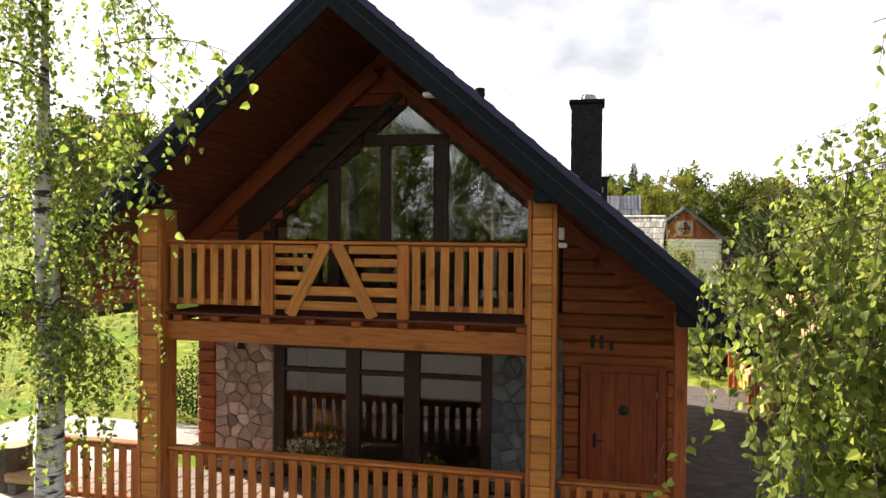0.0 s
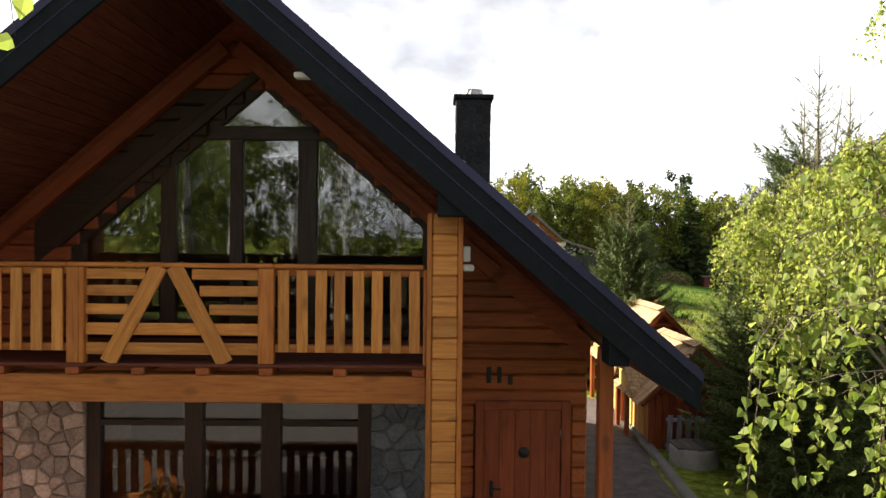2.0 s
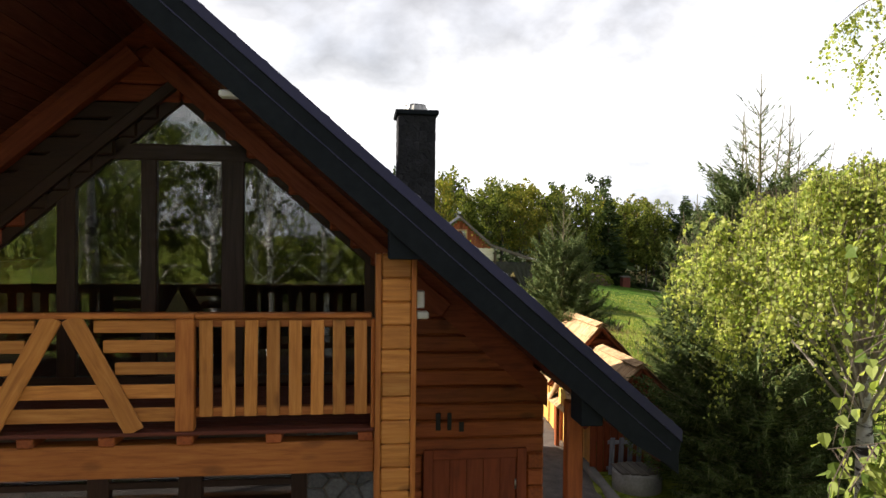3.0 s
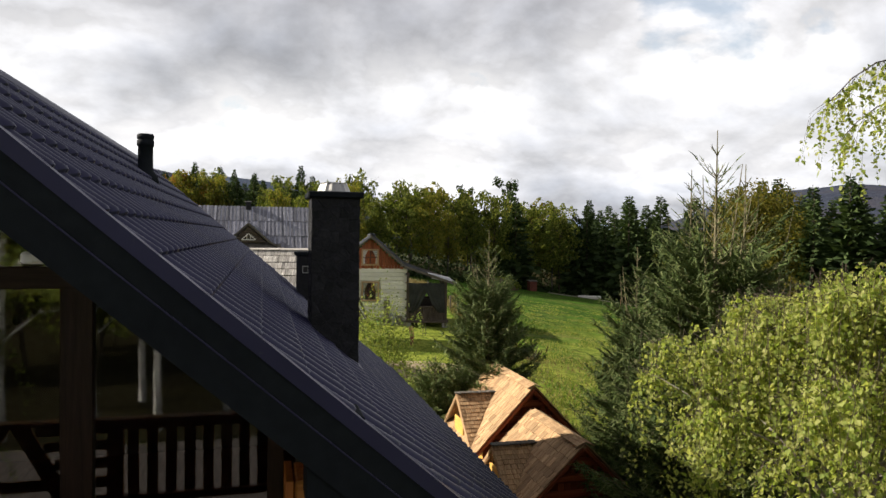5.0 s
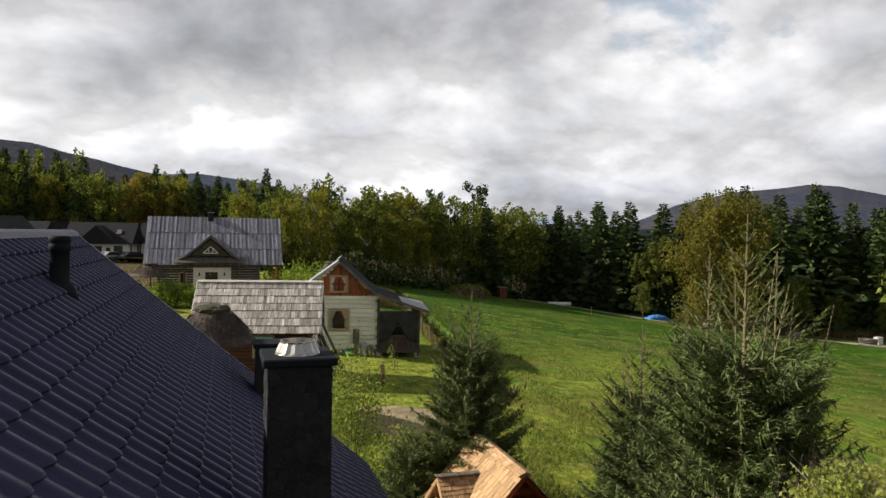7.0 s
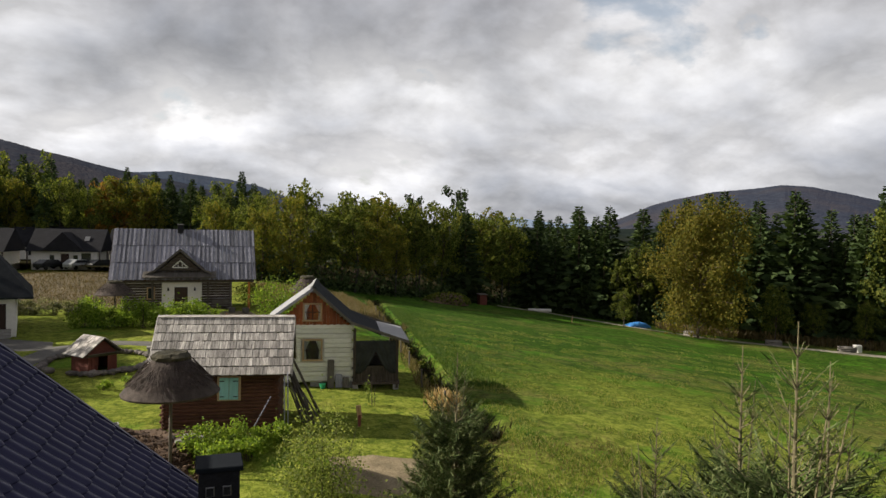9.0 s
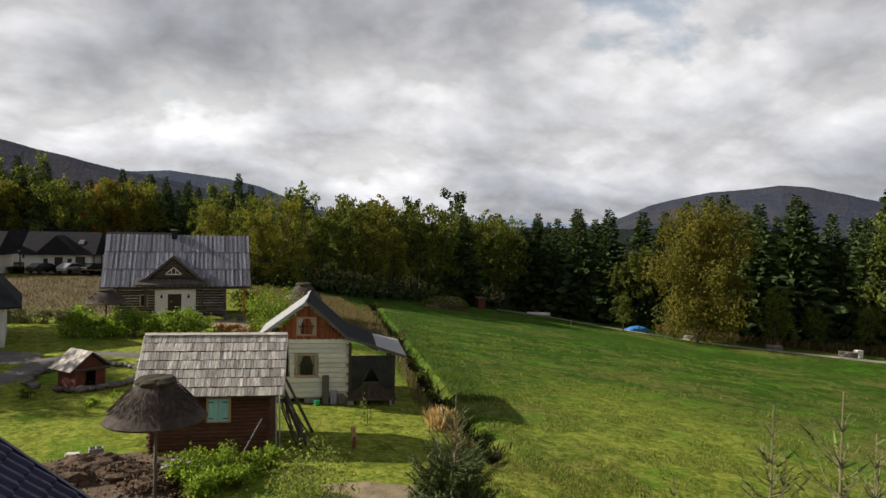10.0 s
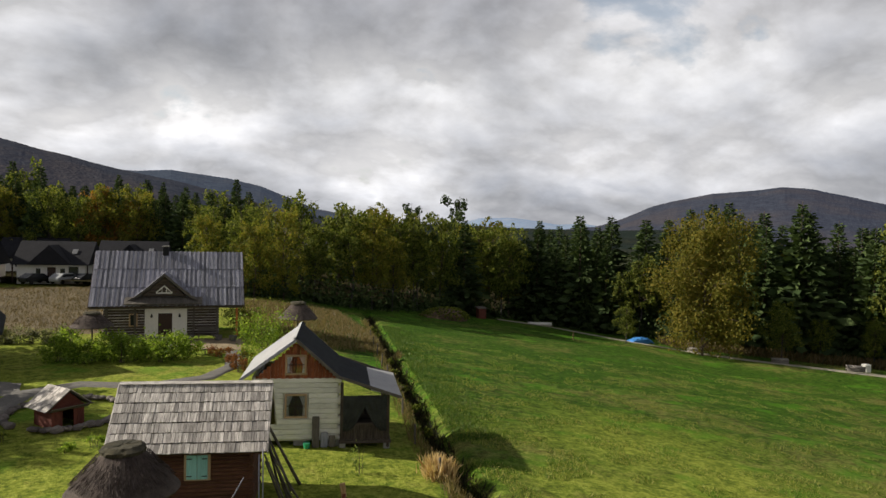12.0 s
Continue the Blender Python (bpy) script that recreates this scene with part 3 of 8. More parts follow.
def tile_sheet(s, y0, y1, parent):
    """Pressed metal tiles: rounded ribs with narrow grooves, and a scalloped lip at every row."""
    slant = math.hypot(1, PITCH)
    length = HALF * slant
    rib = ((0.0, 0.0), (0.04, 0.10), (0.09, 0.42), (0.16, 0.84), (0.25, 1.0), (0.36, 0.95), (0.50, 0.74), (0.65, 0.46), (0.80, 0.20), (0.92, 0.04))
    waves = max(1, round((y1 - y0) / WAVE))
    n = waves * len(rib)
    m = n + 1
    rings = []
    r = 0
    while ROW_START + r * ROW < length:
        top, end = ROW_START + r * ROW, ROW_START + (r + 1) * ROW
        # start under the lip above, run down and lift, then turn the lip under
        rings += [(top, 0.0), (top + 0.5 * ROW, 0.014), (end - 0.022, 0.030), (end, 0.022), (end + 0.006, 0.0)]
        r += 1
    verts, faces = [], []
    for a, h in rings:
        for k in range(m):
            share, w = rib[k % len(rib)]
            y = y0 + (y1 - y0) * (k // len(rib) + share) / waves
            up = h - 0.016 + 0.050 * w
            q = min(max(a + 0.035 * (w - 0.5), 0.0), length)
            d = q / slant
            verts.append((RX + s * (d + up * PITCH / slant), y, roof_top(RX + d) + up / slant))
    for j in range(len(rings) - 1):
        for k in range(n):
            f = (j * m + k, j * m + k + 1, (j + 1) * m + k + 1, (j + 1) * m + k)
            faces.append(f if s > 0 else f[::-1])
    ob = hang("roof_sheet", mesh_of("roof_sheet", verts, faces, METAL), parent)
    ob.data.polygons.foreach_set("use_smooth", [(i // n) % 5 < 3 for i in range(len(faces))])
    # creased valleys between the ribs
    crease = ob.data.attributes.new("sharp_edge", "BOOLEAN", "EDGE")
    crease.data.foreach_set("value", [e.vertices[0] % m % len(rib) == 0 and e.vertices[1] % m == e.vertices[0] % m or e.vertices[0] // m == e.vertices[1] // m and e.vertices[0] // m % 5 > 2 for e in ob.data.edges])
    return ob


for side, s in (("right", 1), ("left", -1)):
    deck = slope_deck(side)
    y = Y_FRONT + 0.06
    while y < Y_BACK - 0.01:
        y2 = min(y + WAVE * 4, Y_BACK)
        tile_sheet(s, y, y2, deck)
        y = y2
    e = RX + s * HALF
    # verge boards, clad in flat metal, front and back
    for ya, yb in ((Y_FRONT, Y_FRONT + 0.045), (Y_BACK - 0.045, Y_BACK)):
        bm = bmesh.new()
        prism(bm, rake(s, 0.02) + [(e - s * 0.05, roof_top(e) - 0.30)] + rake(s, 0.44, HALF - 0.45)[::-1], ya, yb)
        verge = part("verge_board", bm, CLAD, house, "flat dark metal verge cladding")
    # bent verge trim over the tile edge
    bm = bmesh.new()
    prism(bm, rake(s, -0.058) + rake(s, 0.05)[::-1], Y_FRONT - 0.012, Y_FRONT + 0.075)
    part("verge_trim", bm, METAL, house)
    bm = bmesh.new()
    prism(bm, rake(s, -0.058) + rake(s, 0.05)[::-1], Y_BACK - 0.06, Y_BACK + 0.012)
    part("verge_trim", bm, METAL, house)
    # seam line along the verge board
    bm = bmesh.new()
    prism(bm, rake(s, 0.20, HALF - 0.1) + rake(s, 0.212, HALF - 0.1)[::-1], Y_FRONT - 0.006, Y_FRONT + 0.01)
    part("seam", bm, METAL, house)
    # eaves board and gutter
    span("eaves_board", min(e, e - s * 0.04), max(e, e - s * 0.04), Y_FRONT + 0.06, Y_BACK - 0.06, roof_top(e) - 0.30, roof_top(e) - 0.04, CLAD, house)
    # boarded underside
    d = 0.06
    while d < HALF - 0.2:
        x = RX + s * d
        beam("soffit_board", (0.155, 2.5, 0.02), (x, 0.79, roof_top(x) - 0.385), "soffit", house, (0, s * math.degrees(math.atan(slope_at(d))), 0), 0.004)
        d += 0.16 / math.hypot(1, slope_at(d))

# ridge caps
for i in range(29):
    bm = bmesh.new()
    y0 = Y_FRONT - 0.01 + i * 0.4
    pts = [(RX + 0.15 * math.cos(a), RZ - 0.075 + 0.11 * math.sin(a)) for a in [math.pi * k / 8 for k in range(9)]]
    prism(bm, pts, y0, min(y0 + 0.41, Y_BACK + 0.01))
    part("ridge_cap", bm, METAL, house)

# purlin ends boxed in metal
for x0, x1, z0, z1 in ((0.10, 0.42, 4.46, 4.95), (1.80, 2.0, 3.0, 3.40), (-5.53, -5.22, 4.46, 4.95), (-7.1, -6.9, 3.0, 3.40)):
    span("purlin_box", x0, x1, Y_FRONT + 0.046, -0.16, z0, z1, CLAD, house)

# main walls: thick, closed all round
W_F, W_B, W_L, W_R = 1.86, 10.6, -5.9, 2.1


def wall_slab(name, x0, x1, y0, y1, z0, z1, surface=None, label=""):
    return span(name, x0, x1, y0, y1, z0, z1, surface or wood("amber", 1), house, 0.005, label)


wall_slab("side_wall", W_R - 0.2, W_R, W_F + 0.21, W_B, -0.4, 3.2)
wall_slab("side_wall", W_L, W_L + 0.2, W_F + 0.21, W_B, -0.4, 4.2)
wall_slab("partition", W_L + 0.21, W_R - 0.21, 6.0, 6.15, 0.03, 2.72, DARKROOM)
bm = bmesh.new()
prism(bm, [(W_L, -0.4), (W_R, -0.4), (W_R, roof_top(W_R) - 0.42), (RX, RZ - 0.42), (W_L, roof_top(W_L) - 0.42)], W_B, W_B + 0.2)
part("back_wall", bm, wood("amber", 0), house)
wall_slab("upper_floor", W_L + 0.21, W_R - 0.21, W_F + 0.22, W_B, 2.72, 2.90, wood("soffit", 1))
wall_slab("ground_floor", W_L + 0.21, W_R - 0.21, W_F + 0.22, W_B, -0.2, 0.03, wood("soffit", 1))
bm = bmesh.new()
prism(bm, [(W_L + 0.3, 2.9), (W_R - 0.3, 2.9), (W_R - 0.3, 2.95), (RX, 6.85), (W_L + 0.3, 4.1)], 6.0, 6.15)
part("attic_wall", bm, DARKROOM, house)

# front wall, course by course, with the glazed gable, stone panels and door left out
GX, GZ = -2.17, 6.36            # head of the glazed gable
LOG = 0.205


def glazed(z):
    """Half-width of the glazed gable at a height."""
    return min(2.5, (GZ - z) / GP) if 2.95 < z < GZ else 0.0


front_wall = span("front_wall", W_R - 0.25, W_R, W_F + 0.02, W_F + 0.2, 0.0, 3.0, "amber", house, 0.01, "wall of squared, honey-stained logs")
n = 0
z = 0.0
while z < 6.9:
    zc = z + LOG / 2
    top = zc + LOG / 2
    xl, xr = W_L, W_R
    while roof_top(xl) - 0.40 < top and xl < RX:
        xl += 0.02
    while roof_top(xr) - 0.40 < top and xr > RX:
        xr -= 0.02
    runs = []
    if zc < 2.12:
        runs = [(W_L, -5.56), (0.37, 0.62), (1.89, W_R)]
    elif zc < 2.5:
        runs = [(W_L, -5.56), (0.20, W_R)]
    elif zc < 2.95:
        runs = [(W_L, W_R)]
    else:
        g = glazed(top)
        runs = [(xl, min(GX - g, xr)), (max(GX + g, xl), xr)] if g else [(xl, xr)]
    for a, b in runs:
        if b - a > 0.06:
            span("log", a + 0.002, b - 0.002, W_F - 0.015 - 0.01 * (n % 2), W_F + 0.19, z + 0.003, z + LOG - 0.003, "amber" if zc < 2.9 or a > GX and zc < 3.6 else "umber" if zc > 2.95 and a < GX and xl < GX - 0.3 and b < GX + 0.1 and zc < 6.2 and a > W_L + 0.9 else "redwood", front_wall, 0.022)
    z += LOG
    n += 1
# stepped log ends beside the glass are trimmed by a sloping board
for s in (1, -1):
    L = 3.25
    cx, cz = GX + s * 1.32, GZ - GP * 1.32 + 0.05
    beam("gable_trim", (3.55, 0.06, 0.12), (cx, W_F - 0.05, cz), "umber", house, (0, s * TILT, 0))
    beam("gable_rafter", (4.4, 0.16, 0.20), (RX + s * 1.75, W_F - 0.12, RZ - PITCH * 1.75 - 0.70), "redwood", house, (0, s * math.degrees(math.atan(PITCH)), 0))

# wedges between the glazing and the rafters: umber on the left, redwood on the right
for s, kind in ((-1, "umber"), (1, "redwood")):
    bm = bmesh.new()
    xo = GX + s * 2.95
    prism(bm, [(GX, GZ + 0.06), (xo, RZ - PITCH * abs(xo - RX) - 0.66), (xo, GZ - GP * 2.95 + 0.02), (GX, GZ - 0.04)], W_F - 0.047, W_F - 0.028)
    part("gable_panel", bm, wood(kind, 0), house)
# a board under the soffit closes the stepped log ends
for s in (1, -1):
    bm = bmesh.new()
    prism(bm, rake(s, 0.40, 4.5) + rake(s, 0.64, 4.5)[::-1], W_F - 0.045, W_F - 0.02)
    part("closing_board", bm, wood("redwood", 0), house)
# raking boards close the log ends under the eaves
for s, xa, xb in ((1, 0.30, 2.12), (-1, -5.42, -5.92)):
    bm = bmesh.new()
    prism(bm, [(xa, roof_top(xa) - 0.46), (xb, roof_top(xb) - 0.46), (xb, roof_top(xb) - 0.80), (xa, roof_top(xa) - 0.80)], W_F - 0.075, W_F - 0.03)
    part("raking_board", bm, wood("redwood", 0), house)

# glazed gable: frame members and panes
gable_window = span("gable_window", GX - 2.5, GX + 2.45, W_F + 0.02, W_F + 0.14, 2.93, 3.03, "umber", house, 0.006, "triangular gable glazing in dark brown frames")


def gable_line(x):
    return GZ - GP * abs(x - GX) - 0.12


for x, w in ((GX - 2.42, 0.16), (-3.42, 0.20), (-2.53, 0.17), (-1.60, 0.25), (-0.02, 0.14), (GX + 2.40, 0.16)):
    top = min(5.55, gable_line(x))
    if top > 3.1:
        span("window_frame", x - w / 2, x + w / 2, W_F + 0.015, W_F + 0.135, 3.03, top, "umber", gable_window)
span("window_frame", GX - 0.98, GX + 0.98, W_F + 0.01, W_F + 0.14, 5.50, 5.68, "umber", gable_window)
for s in (1, -1):
    beam("window_frame", (3.5, 0.12, 0.13), (GX + s * 1.35, W_F + 0.07, gable_line(GX + s * 1.35) + 0.0), "umber", gable_window, (0, s * TILT, 0))


def pane(poly, y, parent):
    bm = bmesh.new()
    prism(bm, poly, y, y + 0.012)
    ob = part("pane", bm, GLASS, parent)
    ob.visible_shadow = False
    return ob


edges = [GX - 2.4, -3.42, -2.53, -1.60, -0.02, GX + 2.38]
for a, b in zip(edges, edges[1:]):
    za, zb = min(5.55, gable_line(a)), min(5.55, gable_line(b))
    poly = [(a, 3.0), (b, 3.0), (b, zb)]
    if (a - GX) * (b - GX) < 0 or max(za, zb) == 5.55 and za != zb:
        k = GX - (GZ - 0.12 - 5.55) / GP if za < zb else GX + (GZ - 0.12 - 5.55) / GP
        if a < k < b:
            poly.append((k, 5.55))
    poly.append((a, za))
    pane(poly, W_F + 0.06, gable_window)
pane([(GX - 0.78, 5.62), (GX + 0.78, 5.62), (GX, 5.62 + 0.78 * GP)], W_F + 0.06, gable_window)

# ground floor glazing
low_window = span("terrace_window", -4.47, -0.74, W_F + 0.02, W_F + 0.15, 0.02, 0.12, "umber", house, 0.006, "dark brown glazed terrace doors")
for x, w in ((-4.38, 0.18), (-3.07, 0.24), (-2.06, 0.26), (-0.83, 0.18)):
    span("window_frame", x - w / 2, x + w / 2, W_F + 0.01, W_F + 0.14, 0.12, 2.14, "umber", low_window)
for z0, z1 in ((2.14, 2.5), (1.74, 1.82)):
    span("window_frame", -4.47, -0.74, W_F + 0.0 + (0.015 if z0 < 2 else 0), W_F + 0.13, z0, z1, "umber", low_window)
for a, b in ((-4.29, -3.19), (-2.95, -2.19), (-1.93, -0.92)):
    pane([(a, 0.12), (b, 0.12), (b, 1.74), (a, 1.74)], W_F + 0.07, low_window)
    pane([(a, 1.82), (b, 1.82), (b, 2.14), (a, 2.14)], W_F + 0.07, low_window)

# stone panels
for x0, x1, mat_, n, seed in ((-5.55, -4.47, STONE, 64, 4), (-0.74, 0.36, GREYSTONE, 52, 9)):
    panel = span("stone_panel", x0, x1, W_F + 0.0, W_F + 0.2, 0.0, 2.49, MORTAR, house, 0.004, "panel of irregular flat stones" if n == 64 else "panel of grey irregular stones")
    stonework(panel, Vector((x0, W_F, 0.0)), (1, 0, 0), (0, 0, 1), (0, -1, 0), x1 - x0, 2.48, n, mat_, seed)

# pillars of stacked log ends between boards
PF = -0.14


def pillar(x0, x1, top):
    core = span("pillar", x0 + 0.06, x1 - 0.06, PF + 0.03, PF + 0.36, 0.0, top, "honey", house, 0.01, "square pillar of stacked log ends")
    z, i = 0.0, 0
    while z < top - 0.1:
        h = min(0.214, top - z)
        o = random.uniform(-0.006, 0.006)
        beam("log_end", (x1 - x0 - 0.10, 0.05, h - 0.006), ((x0 + x1) / 2 + o, PF + 0.03 + random.uniform(-0.004, 0.004), z + h / 2), "gold", core, (0, random.uniform(-0.8, 0.8), 0), 0.016)
        z += 0.214
        i += 1
    for x in (x0 + 0.025, x1 - 0.025):
        span("corner_board", x - 0.025, x + 0.025, PF, PF + 0.40, 0.0, top, "honey", house, 0.006)


pillar(0.0, 0.37, roof_top(0.2) - 0.56)
pillar(-5.63, -5.25, roof_top(-5.45) - 0.56)
for x in (1.88, -7.2):
    span("post", x - 0.075, x + 0.075, -0.075, 0.075, -0.05, roof_top(x) - 0.5, "amber", house, 0.01)

# side porch: beam with log infill up to the roof
span("porch_beam", -7.3, -5.63, -0.06, 0.1, 3.02, 3.22, "amber", house, 0.01)
z = 3.22
while z < 4.35:
    a = -7.25
    while roof_top(a) - 0.5 < z + LOG and a < -5.6:
        a += 0.02
    if -5.64 - a > 0.1:
        span("log", a, -5.64, 0.0, 0.09, z + 0.003, z + LOG - 0.003, "redwood", house, 0.02)
    z += LOG

# balcony
span("balcony_beam", -5.25, 0.0, -0.01, 0.20, 2.50, 2.79, "honey", house, 0.012, "long squared balcony beam")
for i, x in enumerate((-5.05, -4.45, -3.68, -3.0, -2.33, -1.67, -0.9, -0.08)):
    span("joist", x - 0.07, x + 0.07, -0.03, W_F - 0.03, 2.79, 2.875, "amber", house, 0.01)
y = 0.0
while y < W_F - 0.15:
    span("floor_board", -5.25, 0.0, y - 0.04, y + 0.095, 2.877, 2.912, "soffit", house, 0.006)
    y += 0.14


def railing(x0, x1, z0, z1, y, step, width, kinds):
    """Flat balusters between a bottom and a top rail."""
    low = span("bottom_rail", x0, x1, y - 0.02, y + 0.06, z0 + 0.05, z0 + 0.13, kinds[0], house, 0.01)
    span("hand_rail", x0, x1, y - 0.07, y + 0.09, z1 - 0.045, z1, kinds[0], house, 0.012)
    span("top_rail", x0, x1, y - 0.015, y + 0.05, z1 - 0.125, z1 - 0.047, kinds[0], house, 0.008)
    n = max(1, round((x1 - x0) / step))
    for i in range(n):
        x = x0 + (i + 0.5) * (x1 - x0) / n
        h = z1 - z0 - 0.115
        beam("baluster", (width, 0.03, round(h, 3)), (x, y - 0.037 + random.uniform(-0.003, 0.003), z0 + 0.055 + h / 2), kinds[1], house, (0, random.uniform(-0.5, 0.5), 0), 0.006)


RT = 3.955
railing(-1.59, -0.03, 2.98, RT, 0.03, 0.205, 0.115, ("honey", "gold"))
railing(-5.22, -3.73, 2.98, RT, 0.03, 0.205, 0.115, ("honey", "gold"))
for x0, x1 in ((-3.73, -3.60), (-3.60, -3.55), (-1.75, -1.59), (-0.035, 0.0)):
    span("rail_post", x0, x1, -0.045, 0.06, 2.915, RT - 0.047, "honey", house, 0.008)
span("hand_rail", -3.73, -1.59, -0.04, 0.12, RT - 0.045, RT, "honey", house, 0.012)
for z in (3.265, 3.06):
    span("slat", -3.55, -1.75, 0.0, 0.028, z - 0.062, z + 0.062, "gold", house, 0.006)
for z, w in ((3.84, 0.62), (3.665, 0.54), (3.47, 0.44)):
    span("slat", -3.55, -3.55 + w, 0.0, 0.028, z - 0.055, z + 0.055, "gold", house, 0.006)
    span("slat", -1.75 - w - 0.08, -1.75, 0.0, 0.028, z - 0.055, z + 0.055, "gold", house, 0.006)
for s in (1, -1):
    ang = 28.0
    beam("brace", (0.17, 0.03, 1.14), (-2.70 + s * 0.34, -0.02, 3.42), "gold", house, (0, -s * ang, 0), 0.006)

# terrace and lower railing
FLAG = simple("terrace_tile", (0.16, 0.11, 0.085), (0.26, 0.19, 0.15), 0.7, 0, 3.0, 0.3, 0.01, 0.3)
terrace = span("terrace", -7.5, 2.15, -0.35, W_F - 0.03, -0.42, -0.03, MORTAR, house, 0.01, "raised tiled terrace")
for i in range(24):
    for j in range(5):
        beam("tile", (0.388, 0.388, 0.03), (-7.28 + i * 0.4, -0.13 + j * 0.4, -0.017), FLAG, terrace, bevel=0.006)
railing(-5.22, -0.03, 0.0, 0.95, 0.03, 0.205, 0.125, ("honey", "honey"))
railing(0.40, 1.80, 0.0, 0.93, 0.03, 0.205, 0.125, ("honey", "honey"))
railing(-7.12, -5.66, 0.0, 0.95, 0.03, 0.205, 0.125, ("honey", "honey"))

# front door
door = span("door", 0.74, 1.76, W_F - 0.01, W_F + 0.06, 0.05, 2.0, "redwood", house, 0.006, "boarded reddish-brown wooden front door")
for i in range(5):
    span("door_board", 0.745 + i * 0.203, 0.745 + i * 0.203 + 0.198, W_F - 0.022, W_F - 0.008, 0.055, 1.995, "redwood", door, 0.005)
span("door_frame", 0.63, 0.74, W_F - 0.05, W_F + 0.1, 0.0, 2.12, "redwood", house)
span("door_frame", 1.76, 1.88, W_F - 0.05, W_F + 0.1, 0.0, 2.12, "redwood", house)
span("door_frame", 0.74, 1.76, W_F - 0.05, W_F + 0.1, 2.0, 2.12, "redwood", house)
bm = bmesh.new()
lathe(bm, [(0.02, 0.0), (0.075, 0.0), (0.07, 0.015), (0.03, 0.03), (0.01, 0.032)], 16)
knock = part("knocker", bm, IRON, door, "black iron door knocker")
knock.location, knock.rotation_euler = (1.27, W_F - 0.024, 1.43), (radians(90), 0, 0)
rod("handle", (0.84, W_F - 0.07, 0.96), (0.97, W_F - 0.07, 0.96), 0.012, IRON, door)
span("handle_plate", 0.82, 0.87, W_F - 0.034, W_F - 0.023, 0.84, 1.06, IRON, door, 0.004)
for z in (1.62, 0.4):
    rod("hinge", (1.75, W_F - 0.03, z), (1.75, W_F - 0.03, z + 0.12), 0.012, STEEL, door)
for x0, x1, z0, z1 in ((0.77, 0.83, 2.35, 2.56), (0.91, 0.96, 2.35, 2.56), (1.05, 1.11, 2.33, 2.45)):
    span("number_plate", x0, x1, W_F - 0.045, W_F - 0.03, z0, z1, IRON, house, 0.006)

# small fittings
span("wall_lamp", 0.372, 0.45, -0.02, 0.06, 4.0, 4.16, simple("white_plastic", (0.62, 0.62, 0.62), (0.72, 0.72, 0.72), 0.4, 0, 3.0, 0.05, 0.002, 0), house, 0.01)
span("wall_lamp", 0.372, 0.49, -0.04, 0.08, 3.90, 3.97, MATS["white_plastic"], house, 0.015)
span("gable_camera", -1.32, -1.16, -0.42, -0.30, 5.80, 5.86, MATS["white_plastic"], house, 0.012)
bm = bmesh.new()
lathe(bm, [(0.05, 0.0), (0.07, 0.02), (0.045, 0.16), (0.02, 0.20)], 12)
part("porch_lamp", bm, IRON, house, "black porch lamp on the stone").location = (-5.02, W_F - 0.12, 2.10)
bm = bmesh.new()
lathe(bm, [(0.03, 0.0), (0.05, 0.02), (0.04, 0.13), (0.02, 0.16)], 12)
part("porch_lamp", bm, IRON, house, "black porch lamp on the stone").location = (-0.10, W_F - 0.12, 2.10)


def chimney(x0, x1, y0, y1, z0, z1, stones, seed):
    core = span("chimney", x0, x1, y0, y1, z0, z1 - 0.07, SLATE, house, 0.006, "chimney clad in dark stones")
    if stones:
        stonework(core, Vector((x0, y0, z0)), (1, 0, 0), (0, 0, 1), (0, -1, 0), x1 - x0, z1 - z0 - 0.08, stones, SLATE, seed, 0.003, 0.006)
        stonework(core, Vector((x0, y1, z0)), (0, -1, 0), (0, 0, 1), (-1, 0, 0), y1 - y0, z1 - z0 - 0.08, stones, SLATE, seed + 1, 0.003, 0.006)
        stonework(core, Vector((x1, y0, z0)), (0, 1, 0), (0, 0, 1), (1, 0, 0), y1 - y0, z1 - z0 - 0.08, stones, SLATE, seed + 2, 0.003, 0.006)
    span("chimney_cap", x0 - 0.045, x1 + 0.045, y0 - 0.045, y1 + 0.045, z1 - 0.07, z1, CLAD, house, 0.012)
    return core


chimney(0.38, 0.90, 3.40, 3.92, 4.2, 6.44, 95, 21)
bm = bmesh.new()
lathe(bm, [(0.19, 0.0), (0.185, 0.02), (0.15, 0.095), (0.148, 0.11), (0.135, 0.11), (0.13, 0.02), (0.01, 0.02)], 28)
for v in bm.verts:
    k = round(math.atan2(v.co.y, v.co.x) / (2 * math.pi) * 28)
    if k % 2 and 0.01 < v.co.z < 0.10 and math.hypot(v.co.x, v.co.y) > 0.14:
        v.co.x *= 0.93
        v.co.y *= 0.93
part("flue", bm, STEEL, house, "short fluted steel flue collar").location = (0.64, 3.66, 6.44)
chim = chimney(0.52, 1.06, 9.42, 9.95, 4.2, 5.62, 0, 31)
for dx in (-0.12, 0.10):
    span("vent_opening", 0.79 + dx - 0.06, 0.79 + dx + 0.06, 9.407, 9.421, 5.21, 5.35, STEEL, chim, 0.02)
    span("vent_hole", 0.79 + dx - 0.045, 0.79 + dx + 0.045, 9.402, 9.41, 5.225, 5.335, IRON, chim, 0.004)
bm = bmesh.new()
lathe(bm, [(0.20, -0.16), (0.17, -0.02), (0.125, 0.05), (0.105, 0.07), (0.105, 0.42), (0.118, 0.425), (0.118, 0.50), (0.10, 0.52), (0.118, 0.53), (0.118, 0.58), (0.10, 0.60), (0.02, 0.60)], 24)
